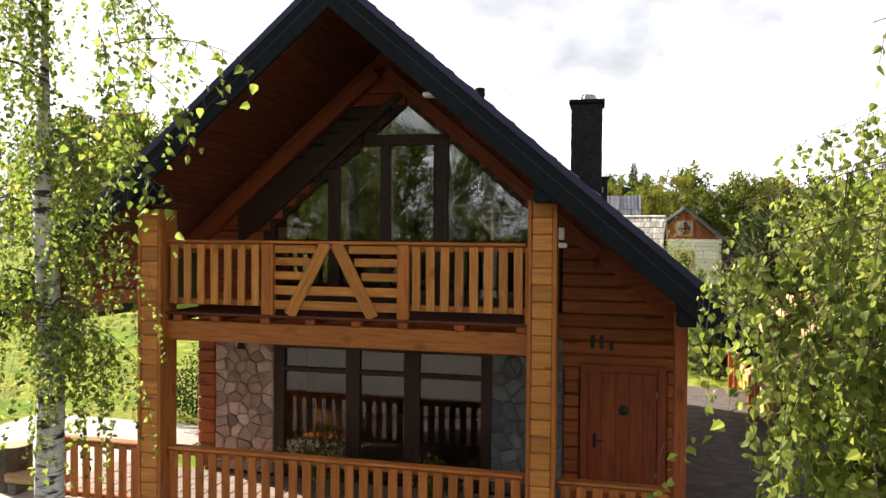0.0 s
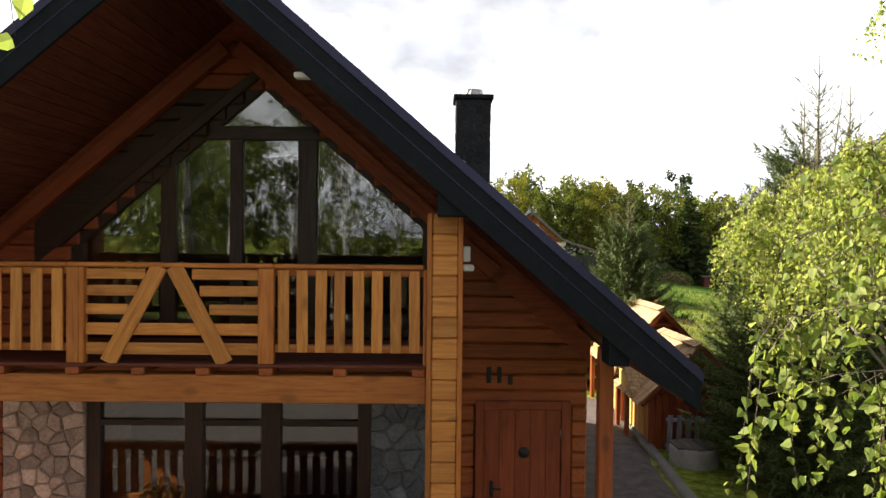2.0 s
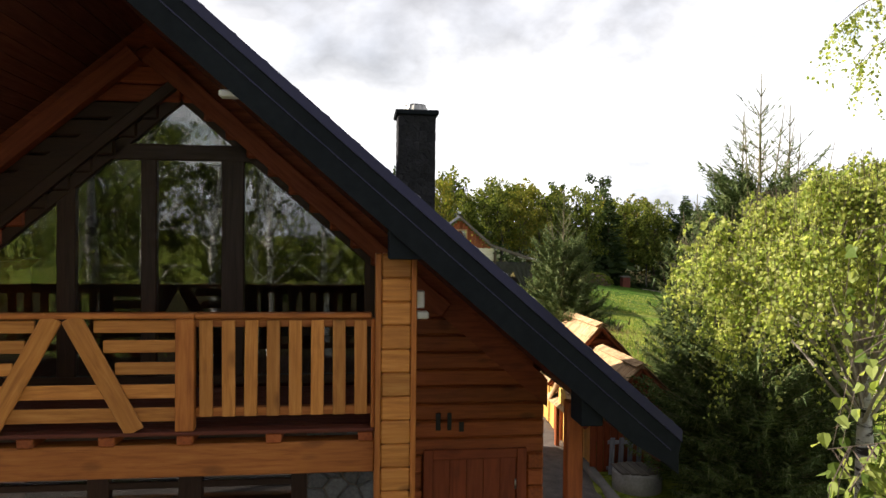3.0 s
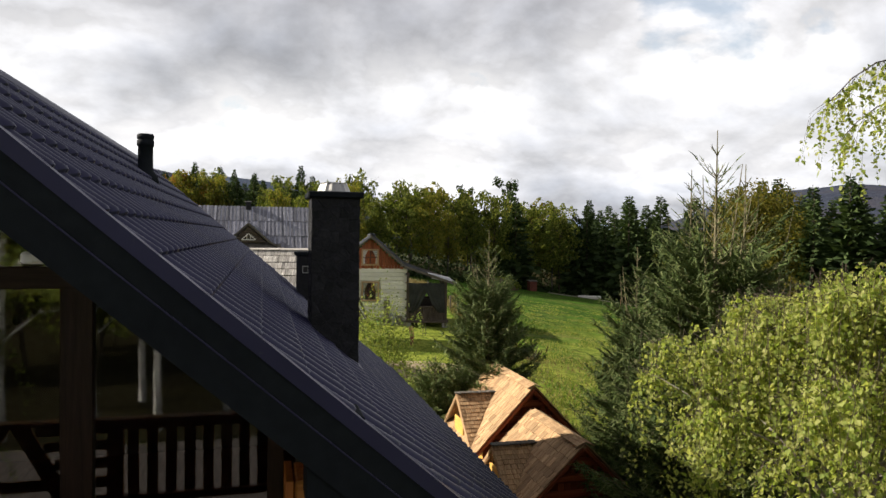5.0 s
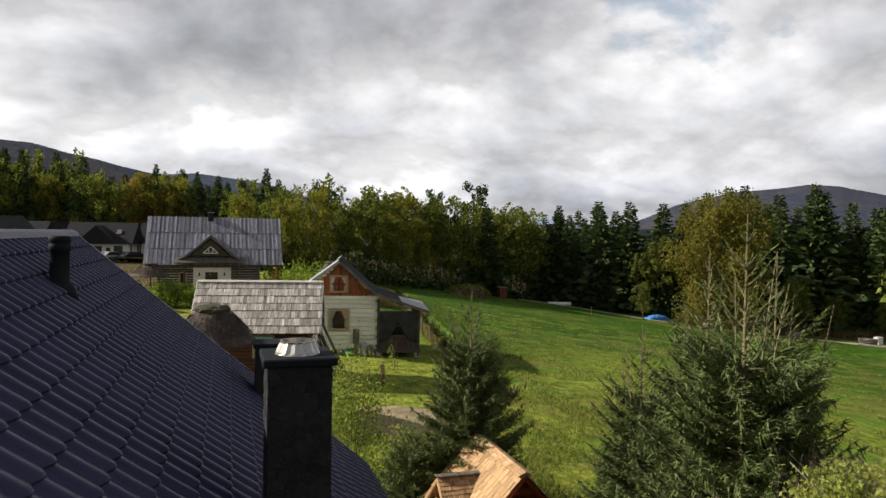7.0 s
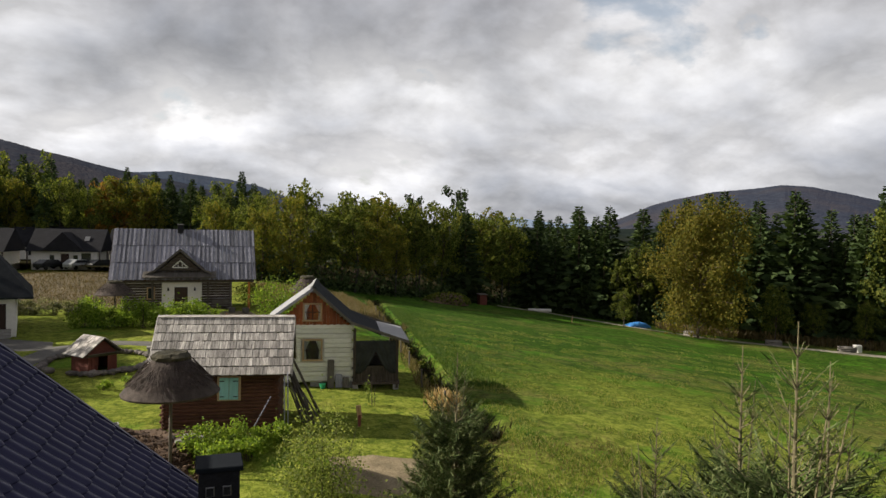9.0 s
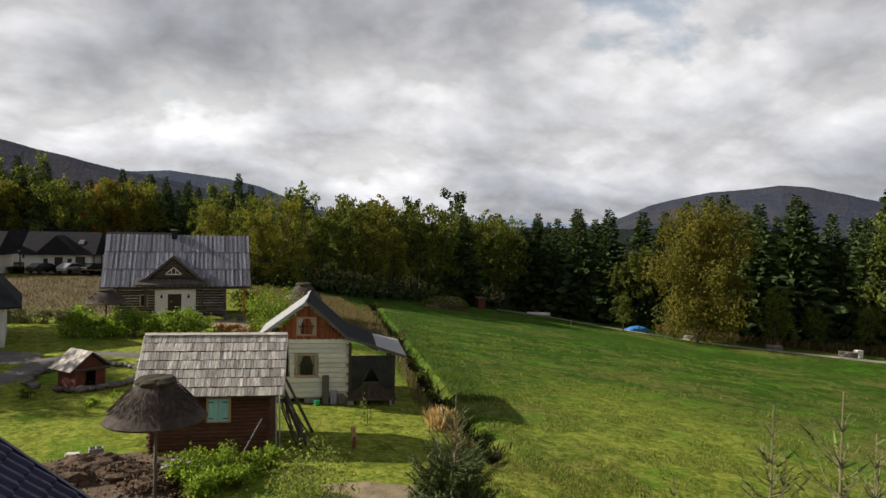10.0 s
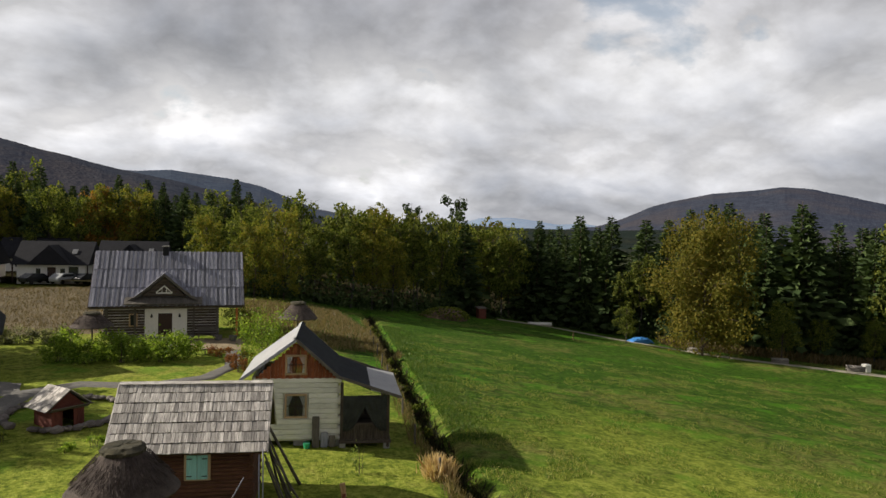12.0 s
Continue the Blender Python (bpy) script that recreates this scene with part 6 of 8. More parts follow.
for s, u in ((1, 2.2), (-1, 4.28)):
    bm = bmesh.new()
    rows = []
    for j in range(11):
        z = 2.38 - j * 0.17
        w = 1.0 * (1 - j / 10) ** 0.7 + 0.28
        rows.append([bm.verts.new((u + s * w * k / 12, 0.24 + 0.05 * math.sin(k * 1.9 + j * 0.3), z)) for k in range(13)])
    for a, b in zip(rows, rows[1:]):
        for k in range(12):
            bm.faces.new((a[k], a[k + 1], b[k + 1], b[k]))
    ob = part("curtain", bm, CLOTH, cot, "gathered dark porch curtain", True)
    ob.modifiers.new("thick", "SOLIDIFY").thickness = 0.015
for u, w, h, kind in ((0.95, 0.34, 1.45, "oldgrey"), (1.35, 0.34, 0.7, "greyboard"), (1.72, 0.3, 0.55, "oldgrey")):
    b = thing("leaning_board", "old wooden board leaning on the white wall", "board", tuple(Matrix.Rotation(radians(-10.5), 3, "Z") @ Vector((u, 0.18, 0)) + Vector((5.8, 34.95, 0.8))), -10.5, "boards at the cottage")
    beam("plank", (w, 0.08, h), (0, 0.05, h / 2), kind, b, (-6, 0, 0), 0.03)
can = thing("watering_can", "bright green plastic tub by the wall", "tub", tuple(Matrix.Rotation(radians(-10.5), 3, "Z") @ Vector((0.55, 0.05, 0)) + Vector((5.8, 34.95, 0.83))), 0)
bm = bmesh.new()
lathe(bm, [(0.13, 0.0), (0.17, 0.22), (0.18, 0.24), (0.15, 0.24)], 16)
part("tub", bm, simple("green_plastic", (0.02, 0.22, 0.10), (0.03, 0.32, 0.15), 0.4, 0, 3.0, 0.1, 0.003, 0), can)

# ---- straw parasol ----
THATCH = simple("thatch", (0.020, 0.014, 0.012), (0.085, 0.065, 0.055), 0.9, 0, 7.0, 0.9, 0.03, 0.5)


def parasol(at, r, h, pole_h, label, straws, seed, scale=1.0):
    t = thing("straw_parasol", label, "parasol", at)
    rs = np.random.default_rng(seed)
    rod("pole", (0, 0, -0.3), (0, 0, pole_h + h * 0.7), 0.055 * scale, wood("oldgrey", 2), t)
    bm = bmesh.new()
    lathe(bm, [(r * 0.90, pole_h + 0.06), (r * 0.98, pole_h), (r, pole_h + 0.05 * h), (r * 0.88, pole_h + 0.21 * h), (r * 0.62, pole_h + 0.55 * h), (r * 0.36, pole_h + 0.90 * h), (0.1, pole_h + 0.95 * h)], 44, 0.006, random.Random(seed))
    part("canopy", bm, THATCH, t, "dark reed thatch")
    bm = bmesh.new()
    lathe(bm, [(r * 0.30, pole_h + 0.86 * h), (r * 0.40, pole_h + 0.90 * h), (r * 0.405, pole_h + 0.98 * h), (r * 0.32, pole_h + 1.06 * h), (0.1, pole_h + 1.05 * h)], 32, 0.05, random.Random(seed + 1))
    part("crown", bm, simple("heather", (0.02, 0.02, 0.012), (0.07, 0.06, 0.035), 0.95, 0, 9.0, 0.9, 0.04, 0.3), t, "rolled heather cap")
    n = straws
    a = rs.random(n) * 6.283
    s = rs.random(n) ** 0.7
    rad = r * (0.41 + 0.43 * s)
    zz = pole_h + h * (0.88 - 0.58 * s) + 0.03
    p = np.stack([rad * np.cos(a), rad * np.sin(a), zz], 1)
    w = np.stack([np.cos(a), np.sin(a), np.full(n, -h / r * 0.98)], 1) + rs.normal(size=(n, 3)) * 0.05
    reed = (np.array([(0.035, 0, 0), (0.03, 1, 0.02), (-0.03, 1, 0.02), (-0.035, 0, 0)]), np.array([(0, 1, 2), (0, 2, 3)]))
    hang("reeds", leaves("reeds", p, w, 0.15 * scale * (0.6 + 0.6 * rs.random(n)), leaf("reed", ((0.030, 0.022, 0.020), (0.065, 0.050, 0.046), (0.12, 0.095, 0.088)), 0.05, 0.8), rs, reed), t)
    return t


parasol((-0.43, 24.0, ground_z(-0.43, 24.0)), 1.55, 1.28, 2.72, "large thatched reed parasol on a wooden pole", 2600, 5)
parasol(on_ground(-5.8, 57.5), 1.45, 1.0, 2.45, "thatched reed parasol before the grey-roofed cottage", 1500, 6)
parasol(on_ground(9.6, 64.0), 1.7, 1.4, 2.3, "thatched reed parasol in the tall dry grass", 1000, 7)

PLASTER_PALE = simple("pale_slab", (0.45, 0.43, 0.38), (0.60, 0.57, 0.52), 0.9, 0, 3.0, 0.3, 0.01, 0)
DARKEARTH = simple("dug_earth", (0.040, 0.024, 0.015), (0.15, 0.095, 0.060), 0.95, 0, 2.5, 1.0, 0.08, 0)
# clutter under the parasol
tub = thing("paddling_pool", "yellow-rimmed shallow tub on the earth", "tub", on_ground(-0.35, 25.6, 0.06))
bm = bmesh.new()
lathe(bm, [(0.50, 0.0), (0.62, 0.03), (0.66, 0.12), (0.60, 0.19), (0.52, 0.14), (0.48, 0.05)], 28)
part("rim", bm, simple("yellow_plastic", (0.55, 0.38, 0.02), (0.68, 0.48, 0.03), 0.45, 0, 3.0, 0.1, 0.003, 0), tub, smooth=True)
for i, (x, y, s) in enumerate(((0.15, 26.1, 0.5), (-0.2, 26.3, 0.34), (0.5, 26.3, 0.42))):
    b = thing("stone_block", "pale cut stone block beside the tub", "block", on_ground(x, y, 0.05), 25 * i, "pale blocks")
    beam("block", (s, s * 0.6, s * (1.2 if i == 0 else 0.7)), (0, 0, s * 0.5), CONCRETE, b, bevel=0.03)
b = thing("stone_block", "grey hollow concrete block on the earth heap", "block", on_ground(-2.7, 28.55, 0.05), 10)
for x in (-0.22, 0.0, 0.22):
    beam("web", (0.05, 0.34, 0.36), (x, 0, 0.2), CONCRETE, b, bevel=0.01)
for y in (-0.16, 0.16):
    beam("shell", (0.49, 0.05, 0.36), (0, y, 0.2), CONCRETE, b, bevel=0.01)
b = thing("stone_block", "pale cut stone slab on the earth heap", "block", on_ground(-3.45, 28.5, 0.05), -8, "pale blocks")
beam("block", (0.5, 0.3, 0.16), (0, 0, 0.18), PLASTER_PALE, b, bevel=0.03)
for i, (x, y, sx, sy, sz) in enumerate(((-2.9, 27.5, 1.4, 0.9, 0.45), (-1.5, 26.4, 1.2, 0.8, 0.40), (-3.3, 26.4, 1.2, 0.9, 0.45), (-0.6, 25.3, 1.0, 0.7, 0.35))):
    mound = bmesh.new()
    bmesh.ops.create_icosphere(mound, subdivisions=4, radius=1)
    for v in mound.verts:
        k = 1 + 0.30 * noise.noise(v.co * 2.1 + Vector((i * 7, 0, 0))) + 0.14 * noise.noise(v.co * 6.5)
        v.co = Vector((v.co.x * sx * k, v.co.y * sy * k, max(-0.3, v.co.z) * sz * k))
    heap_ = new("earth_mound", bm_mesh("earth_mound", mound, DARKEARTH))
    heap_.location = on_ground(x, y, 0.04)
    tagged(heap_, "heap of dug dark earth and clods", "soil heap", "earth heaps")
ROCK = simple("rock", (0.07, 0.06, 0.053), (0.19, 0.165, 0.15), 0.9, 0, 4.0, 0.7, 0.02, 0.6)


def rock(at, s, seed, group="", label="rough grey-brown field stone"):
    rr = random.Random(seed)
    bm = bmesh.new()
    bmesh.ops.create_icosphere(bm, subdivisions=2, radius=s)
    for v in bm.verts:
        v.co *= 1 + 0.35 * noise.noise(v.co * (1.2 / s) + Vector((seed, 0, 0)))
        v.co.z *= 0.62
    t = new("stone", bm_mesh("stone", bm, ROCK))
    t.location, t.rotation_euler = at, (0, 0, rr.uniform(0, 6))
    return tagged(t, label, "stone", group)


for i in range(34):
    x, y = rng.uniform(-3.9, 0.0), rng.uniform(24.6, 28.2)
    rock(on_ground(x, y, 0.06), rng.uniform(0.07, 0.22), i, "stones in the dug earth")
clod_shape = (np.array([(1, 0, 0), (-0.9, 0.2, 0), (0.1, 0.9, 0.1), (0, -1, 0.1), (0.1, 0, 0.8), (0, 0.1, -0.7)]), np.array([(0, 2, 4), (2, 1, 4), (1, 3, 4), (3, 0, 4), (2, 0, 5), (1, 2, 5), (3, 1, 5), (0, 3, 5)]))
cr = np.random.default_rng(61)
clods = []
for k in range(1500):
    x, y = -4.3 + 4.9 * cr.random(), 23.2 + 5.4 * cr.random()
    hump = max(0.0, max(0.42 * (1 - ((x - mx) / 1.3) ** 2 - ((y - my) / 0.9) ** 2) for mx, my in ((-2.9, 27.5), (-1.5, 26.4), (-3.3, 26.4), (-0.6, 25.3))))
    clods.append((x, y, ground_z(x, y) + 0.07 + hump))
tagged(new("clods", leaves("clods", np.array(clods), cr.normal(size=(1500, 3)), 0.03 + 0.075 * cr.random(1500) ** 2, leaf("clod", ((0.045, 0.028, 0.018), (0.09, 0.058, 0.037), (0.16, 0.11, 0.075)), 0.0, 0.95), cr, clod_shape)), "loose clods and rubble on the dug earth", "soil", kind="stuff")
signpost = thing("lawn_post", "short wooden post with a slanted pale board", "post", on_ground(6.73, 27.8))
beam("post", (0.12, 0.12, 0.55), (0, 0, 0.22), "hutred", signpost, bevel=0.01)
beam("board", (0.20, 0.06, 0.62), (-0.03, -0.05, 0.62), "thatchwood", signpost, (12, -10, 0), 0.01)

# ---- small hut with stone ring ----
hut = thing("garden_hut", "little dark red hut with a grey shingle roof", "hut", (-4.95, 40.7, 1.22), 38)
hut.scale = (1.02, 1.02, 0.9)
rh = random.Random(9)
for side in (-1, 1):
    for i in range(9):
        beam("wall_board", (0.03, 0.17, 1.15), (side * 0.75, -0.70 + i * 0.175, 0.55), "hutred", hut, bevel=0.005)
    for i in range(9):
        if side < 0 and 3 <= i <= 5:
            continue
        beam("wall_board", (0.17, 0.03, 1.15), (-0.70 + i * 0.175, side * 0.78, 0.55), "hutred", hut, bevel=0.005)
    bm = bmesh.new()
    prism(bm, [(-0.8, 1.05), (0.8, 1.05), (0, 1.92)], side * 0.72 - 0.02, side * 0.72 + 0.02)
    part("gable", bm, wood("hutred", 0), hut)
    bm = bmesh.new()
    prism(bm, [(0, 1.98), (side * 1.1, 1.02), (side * 1.1, 0.97), (0, 1.92)], -0.95, 0.95)
    deck = part("roof_slope", bm, wood("oldgrey", 1), hut)
    shingled_slope(deck, (0, -0.98, 2.0), (0, 1, 0), (side * 1.1, 0, -0.96), 1.96, 1.48, 6, 0.2, 0.022, "shingle", rh)
    beam("pent_roof", (1.9, 0.42, 0.03), (0, side * 1.0, 1.03), "oldgrey", hut, (side * 34 if side < 0 else -34, 0, 0), 0.006)
for i in range(60):
    a = 6.283 * i / 60 + 0.05
    if 3.9 < a < 4.3:
        continue
    x, y = -4.95 + 2.75 * math.cos(a) + rh.uniform(-0.1, 0.1), 42.4 + 3.0 * math.sin(a) + rh.uniform(-0.1, 0.1)
    rock(on_ground(x, y, 0.14), rh.uniform(0.18, 0.30), 100 + i, "stones round the hut", "dark boulder in a ring of stones")
table = thing("stone_table", "weathered slab table beside the hut", "table", on_ground(-2.0, 43.4))
beam("tabletop", (1.1, 0.5, 0.12), (0, 0, 0.62), CONCRETE, table, bevel=0.03)
for x in (-0.4, 0.4):
    beam("leg", (0.18, 0.4, 0.56), (x, 0, 0.28), CONCRETE, table, bevel=0.03)

# ---- long cottage with a board roof ----
lodge = thing("lodge", "long log cottage with grey board roof and front gable", "house", (-1.05, 66.8, 1.45), 0)
rl = random.Random(20)
PLASTER = simple("white_plaster", (0.62, 0.60, 0.56), (0.74, 0.72, 0.68), 0.9, 0, 1.0, 0.2, 0.01, 0)
for zi in range(11):
    z = 0.1 + zi * 0.235
    for a, b in ((-5.2, -1.95), (1.45, 4.1)):
        beam("log", (b - a, 0.2, 0.17), ((a + b) / 2, 0.1, z + 0.12), "logdark", lodge, bevel=0.05)
        beam("chinking", (b - a, 0.12, 0.075), ((a + b) / 2, 0.12, z), "shingle", lodge, bevel=0.01)
white = span("white_wall", -1.95, 1.45, -0.05, 0.15, 0.0, 2.75, PLASTER, lodge, 0.01, "white plastered entrance wall")
entrance = span("door", -0.88, 0.25, -0.09, -0.05, 0.05, 2.1, "umber", lodge, 0.01, "dark wooden front door")
for x in (-1.4, 0.85):
    bm = bmesh.new()
    lathe(bm, [(0.05, 0), (0.1, 0.05), (0.06, 0.28), (0.02, 0.32)], 10)
    part("wall_lantern", bm, IRON, lodge).location = (x, -0.14, 1.75)
span("window_frame", -3.2, -2.5, -0.04, 0.04, 1.0, 2.1, "framewood", lodge)
span("window_pane", -3.08, -2.62, -0.06, -0.045, 1.1, 2.0, simple("dark_pane", (0.02, 0.022, 0.025), (0.035, 0.038, 0.042), 0.1, 0, 2.0, 0.02, 0.002, 0), lodge)
for u in (-5.1, 4.0):
    span("side_wall", u - 0.1, u + 0.1, 0.2, 7.0, 0.0, 3.0, "logdark", lodge)
span("back_wall", -5.1, 4.1, 6.9, 7.1, 0.0, 3.0, "logdark", lodge)
for side in (0, 1):
    y1 = -0.6 if side == 0 else 8.2
    bm = bmesh.new()
    prism(bm, [(3.6, 7.20), (y1, 2.80), (y1, 2.68), (3.6, 7.06)], -6.3, 6.25, 0)
    deck = part("roof_slope", bm, wood("umber", 0), lodge)
    if side == 0:
        slope = math.hypot(4.2, 4.4)
        ang = math.degrees(math.atan2(4.4, 4.2))
        for row in range(3):
            s0 = row * slope / 3
            n = 66
            for i in range(n):
                x = -6.25 + (i + 0.5) * 12.45 / n
                s = s0 + slope / 6 + 0.04
                yy = 3.6 - s * math.cos(radians(ang))
                zz = 7.20 - s * math.sin(radians(ang))
                beam("roof_board", (0.175, round(slope / 3 + 0.10, 2), 0.03), (x, yy - 0.02, zz + 0.04 + (0.035 if i % 2 else 0.0) + 0.03 * (2 - row)), "greyboard", deck, (ang - 0.6, 0, rl.uniform(-0.4, 0.4)), 0.006)
for x in (-4.9, -2.7, 2.0, 3.95, 5.6):
    span("post", x - 0.09, x + 0.09, -0.35, -0.17, 0.0, 2.8, "oldgrey" if x < 5 else "honey", lodge)
span("eaves_beam", -6.2, 6.1, -0.42, -0.22, 2.55, 2.75, "oldgrey", lodge)
# front gable over the entrance
for s in (-1, 1):
    bm = bmesh.new()
    prism(bm, [(-0.40, 5.55), (-0.40 + s * 2.05, 3.75), (-0.40 + s * 2.95, 3.25), (-0.40 + s * 2.95, 3.12), (-0.40 + s * 2.05, 3.55), (-0.40, 5.35)], -0.85, 2.6)
    part("gable_roof", bm, wood("oldgrey", 1), lodge)
    for i in range(12):
        a = i * 0.25
        beam("roof_board", (0.26, 3.4, 0.03), (-0.40 + s * (0.12 + a * 0.74), 0.9, 5.60 - 0.10 - a * 0.66 + (0.05 if a > 2.2 else 0)), "greyboard", lodge, (0, s * 41, 0), 0.006)
bm = bmesh.new()
prism(bm, [(-2.2, 3.6), (1.4, 3.6), (-0.40, 5.25)], -0.55, -0.45)
part("gable_wall", bm, wood("logdark", 0), lodge)
for zi in range(4):
    beam("gable_log", (3.2 - zi * 0.75, 0.1, 0.2), (-0.4, -0.58, 3.75 + zi * 0.32), "logdark", lodge, bevel=0.04)
gw = span("gable_light", -1.05, 0.25, -0.66, -0.62, 3.85, 3.95, PLASTER, lodge, 0.008, "white triangular gable window")
for s in (-1, 1):
    beam("bar", (0.92, 0.04, 0.09), (-0.40 + s * 0.31, -0.64, 4.23), PLASTER, gw, (0, s * 42, 0), 0.008)
    beam("bar", (0.06, 0.04, 0.45), (-0.40 + s * 0.17, -0.64, 4.12), PLASTER, gw, bevel=0.006)
beam("pent_roof", (6.2, 1.0, 0.06), (-0.40, -0.75, 3.22), "oldgrey", lodge, (-28 + 56, 0, 0), 0.01)
for i in range(24):
    beam("pent_board", (0.25, 1.05, 0.03), (-3.35 + i * 0.257, -0.78, 3.27 + 0.02 * (i % 2)), "oldgrey", lodge, (28, 0, 0), 0.006)
span("chimney", -0.75, -0.25, 3.2, 3.7, 6.6, 7.75, SLATE, lodge, 0.02, "short stone chimney on the ridge")
span("chimney_cap", -0.82, -0.18, 3.13, 3.77, 7.75, 7.83, CONCRETE, lodge, 0.02)
bench = thing("garden_bench", "wooden bench on the lodge porch", "bench", (2.0, 66.0, 1.45))
beam("seat", (1.5, 0.4, 0.05), (0, 0, 0.45), "oldgrey", bench)
beam("backrest", (1.5, 0.05, 0.4), (0, 0.2, 0.75), "oldgrey", bench)
for x in (-0.6, 0.6):
    beam("leg", (0.08, 0.36, 0.45), (x, 0, 0.22), "oldgrey", bench)
for i, (x, y) in enumerate(((3.0, 65.4), (4.2, 65.1), (0.65, 65.6), (-2.6, 65.6))):
    p = thing("planter", "dark tub planter at the lodge porch", "planter", on_ground(x, y), 0, "planters at the lodge")
    bm = bmesh.new()
    lathe(bm, [(0.25, 0.0), (0.33, 0.5), (0.35, 0.52), (0.28, 0.52)], 14)
    part("tub", bm, MATS["oldgrey_tub"] if "oldgrey_tub" in MATS else simple("oldgrey_tub", (0.06, 0.055, 0.05), (0.14, 0.13, 0.12), 0.8, 0, 4.0, 0.3, 0.01, 0.3), p)

# ---- white house at the drive ----
white_house = thing("white_house", "white plastered house with a dark hipped roof", "house", (-17.2, 56.5, 1.35), 12)
span("wall", -5.0, 5.0, -4.0, 4.0, -0.2, 2.9, PLASTER, white_house, 0.02)
span("door", 3.4, 4.4, -4.06, -4.0, 0.1, 2.2, "umber", white_house, 0.01)
span("window_pane", 0.6, 1.9, -4.05, -4.0, 0.9, 2.1, MATS["dark_pane"], white_house, 0.01)
bm = bmesh.new()
base = [bm.verts.new(v) for v in ((-6, -5, 2.7), (6, -5, 2.7), (6, 5, 2.7), (-6, 5, 2.7))]
low = [bm.verts.new(v) for v in ((-6, -5, 2.58), (6, -5, 2.58), (6, 5, 2.58), (-6, 5, 2.58))]
ra, rb_ = bm.verts.new((-2.5, 0, 7.0)), bm.verts.new((2.6, 0, 7.0))
bm.faces.new((base[0], base[1], rb_, ra))
bm.faces.new((base[2], base[3], ra, rb_))
bm.faces.new((base[1], base[2], rb_))
bm.faces.new((base[3], base[0], ra))
bm.faces.new(low[::-1])
for i in range(4):
    j = (i + 1) % 4
    bm.faces.new((low[i], low[j], base[j], base[i]))
part("roof", bm, SLATEROOF, white_house, "dark hipped roof")
for i in range(3):
    beam("step", (1.6, 0.35, 0.17), (3.9, -4.3 - 0.33 * i, 0.42 - 0.17 * i), CONCRETE, white_house)

# ---- far houses and parked cars ----
DARKROOF = simple("dark_tiles", (0.010, 0.010, 0.013), (0.020, 0.020, 0.025), 0.75, 0, 2.0, 0.3, 0.02, 0.1, 0.15)


def far_house(at, rz, w, d, label):
    t = thing("bungalow", label, "house", at, rz, "white bungalows")
    span("wall", -w / 2, w / 2, -d / 2, d / 2, -0.3, 2.6, PLASTER, t, 0.02)
    bm = bmesh.new()
    prism(bm, [(-d / 2 - 0.7, 2.45), (0, 5.8), (d / 2 + 0.7, 2.45)], -w / 2 - 0.6, w / 2 + 0.6, 0)
    part("roof", bm, DARKROOF, t, "dark tiled roof")
    bm = bmesh.new()
    prism(bm, [(-2.9, 2.5), (2.9, 2.5), (0, 5.3)], -d / 2 - 1.2, 0)
    part("porch_roof", bm, DARKROOF, t)
    span("door", -0.5, 0.6, -d / 2 - 0.06, -d / 2, 0.0, 2.1, "umber", t, 0.01)
    for x in (-1.7, 1.5):
        span("window_pane", x - 0.3, x + 0.3, -d / 2 - 0.05, -d / 2, 1.1, 1.9, MATS["dark_pane"], t, 0.01)
    span("window_pane", w / 2 - 2.2, w / 2 - 0.9, -d / 2 - 0.05, -d / 2, 0.3, 2.2, MATS["dark_pane"], t, 0.01)
    beam("skylight", (0.7, 1.0, 0.05), (w * 0.3, -d / 4 - 0.25, 4.35), STEEL, t, (40, 0, 0), 0.01)
    for x in (-w / 2 - 0.4, w / 2 + 0.4):
        span("porch_post", x - 0.08, x + 0.08, -d / 2 - 0.5, -d / 2 - 0.34, 0, 2.6, "umber", t)
    return t


far_house(on_ground(-18.6, 119, 0.4), -6, 9.0, 7.5, "white bungalow with dark gabled roof and parked cars before it")
far_house(on_ground(-31.0, 116, 0.4), -6, 10.0, 7.5, "white bungalow with dark roof among trees")
far_house(on_ground(-8.6, 124, 0.5), -6, 9.0, 7.5, "white bungalow half hidden behind the board-roofed lodge")
far_house(on_ground(-24.5, 134, 0.6), -6, 9.0, 7.5, "white bungalow with dark roof farther up the slope")


def car(at, rz, paint, label):
    t = thing("car", label, "car", at, rz, "parked cars")
    bm = bmesh.new()
    side_ = [(-2.1, 0.35), (2.1, 0.35), (2.15, 0.75), (1.3, 0.92), (0.75, 1.42), (-1.1, 1.46), (-1.9, 1.0), (-2.15, 0.9)]
    prism(bm, side_, -0.85, 0.85)
    bmesh.ops.bevel(bm, geom=bm.edges[:], offset=0.07, segments=2, affect="EDGES")
    body = part("body", bm, paint, t)
    for s in (-1, 1):
        bm = bmesh.new()
        prism(bm, [(-1.7, 0.98), (1.15, 0.98), (0.68, 1.36), (-1.05, 1.39)], s * 0.855 - 0.01, s * 0.855 + 0.01)
        part("side_window", bm, MATS["dark_pane"], t)
        for x in (-1.35, 1.35):
            bm = bmesh.new()
            tube(bm, [(x, s * 0.72, 0.32), (x, s * 0.88, 0.32)], 0.32, 16)
            wheel = part("wheel", bm, IRON, t)
    return t


DARKPAINT = simple("dark_paint", (0.015, 0.016, 0.018), (0.025, 0.026, 0.028), 0.25, 0.0, 1.0, 0.02, 0.002, 0)
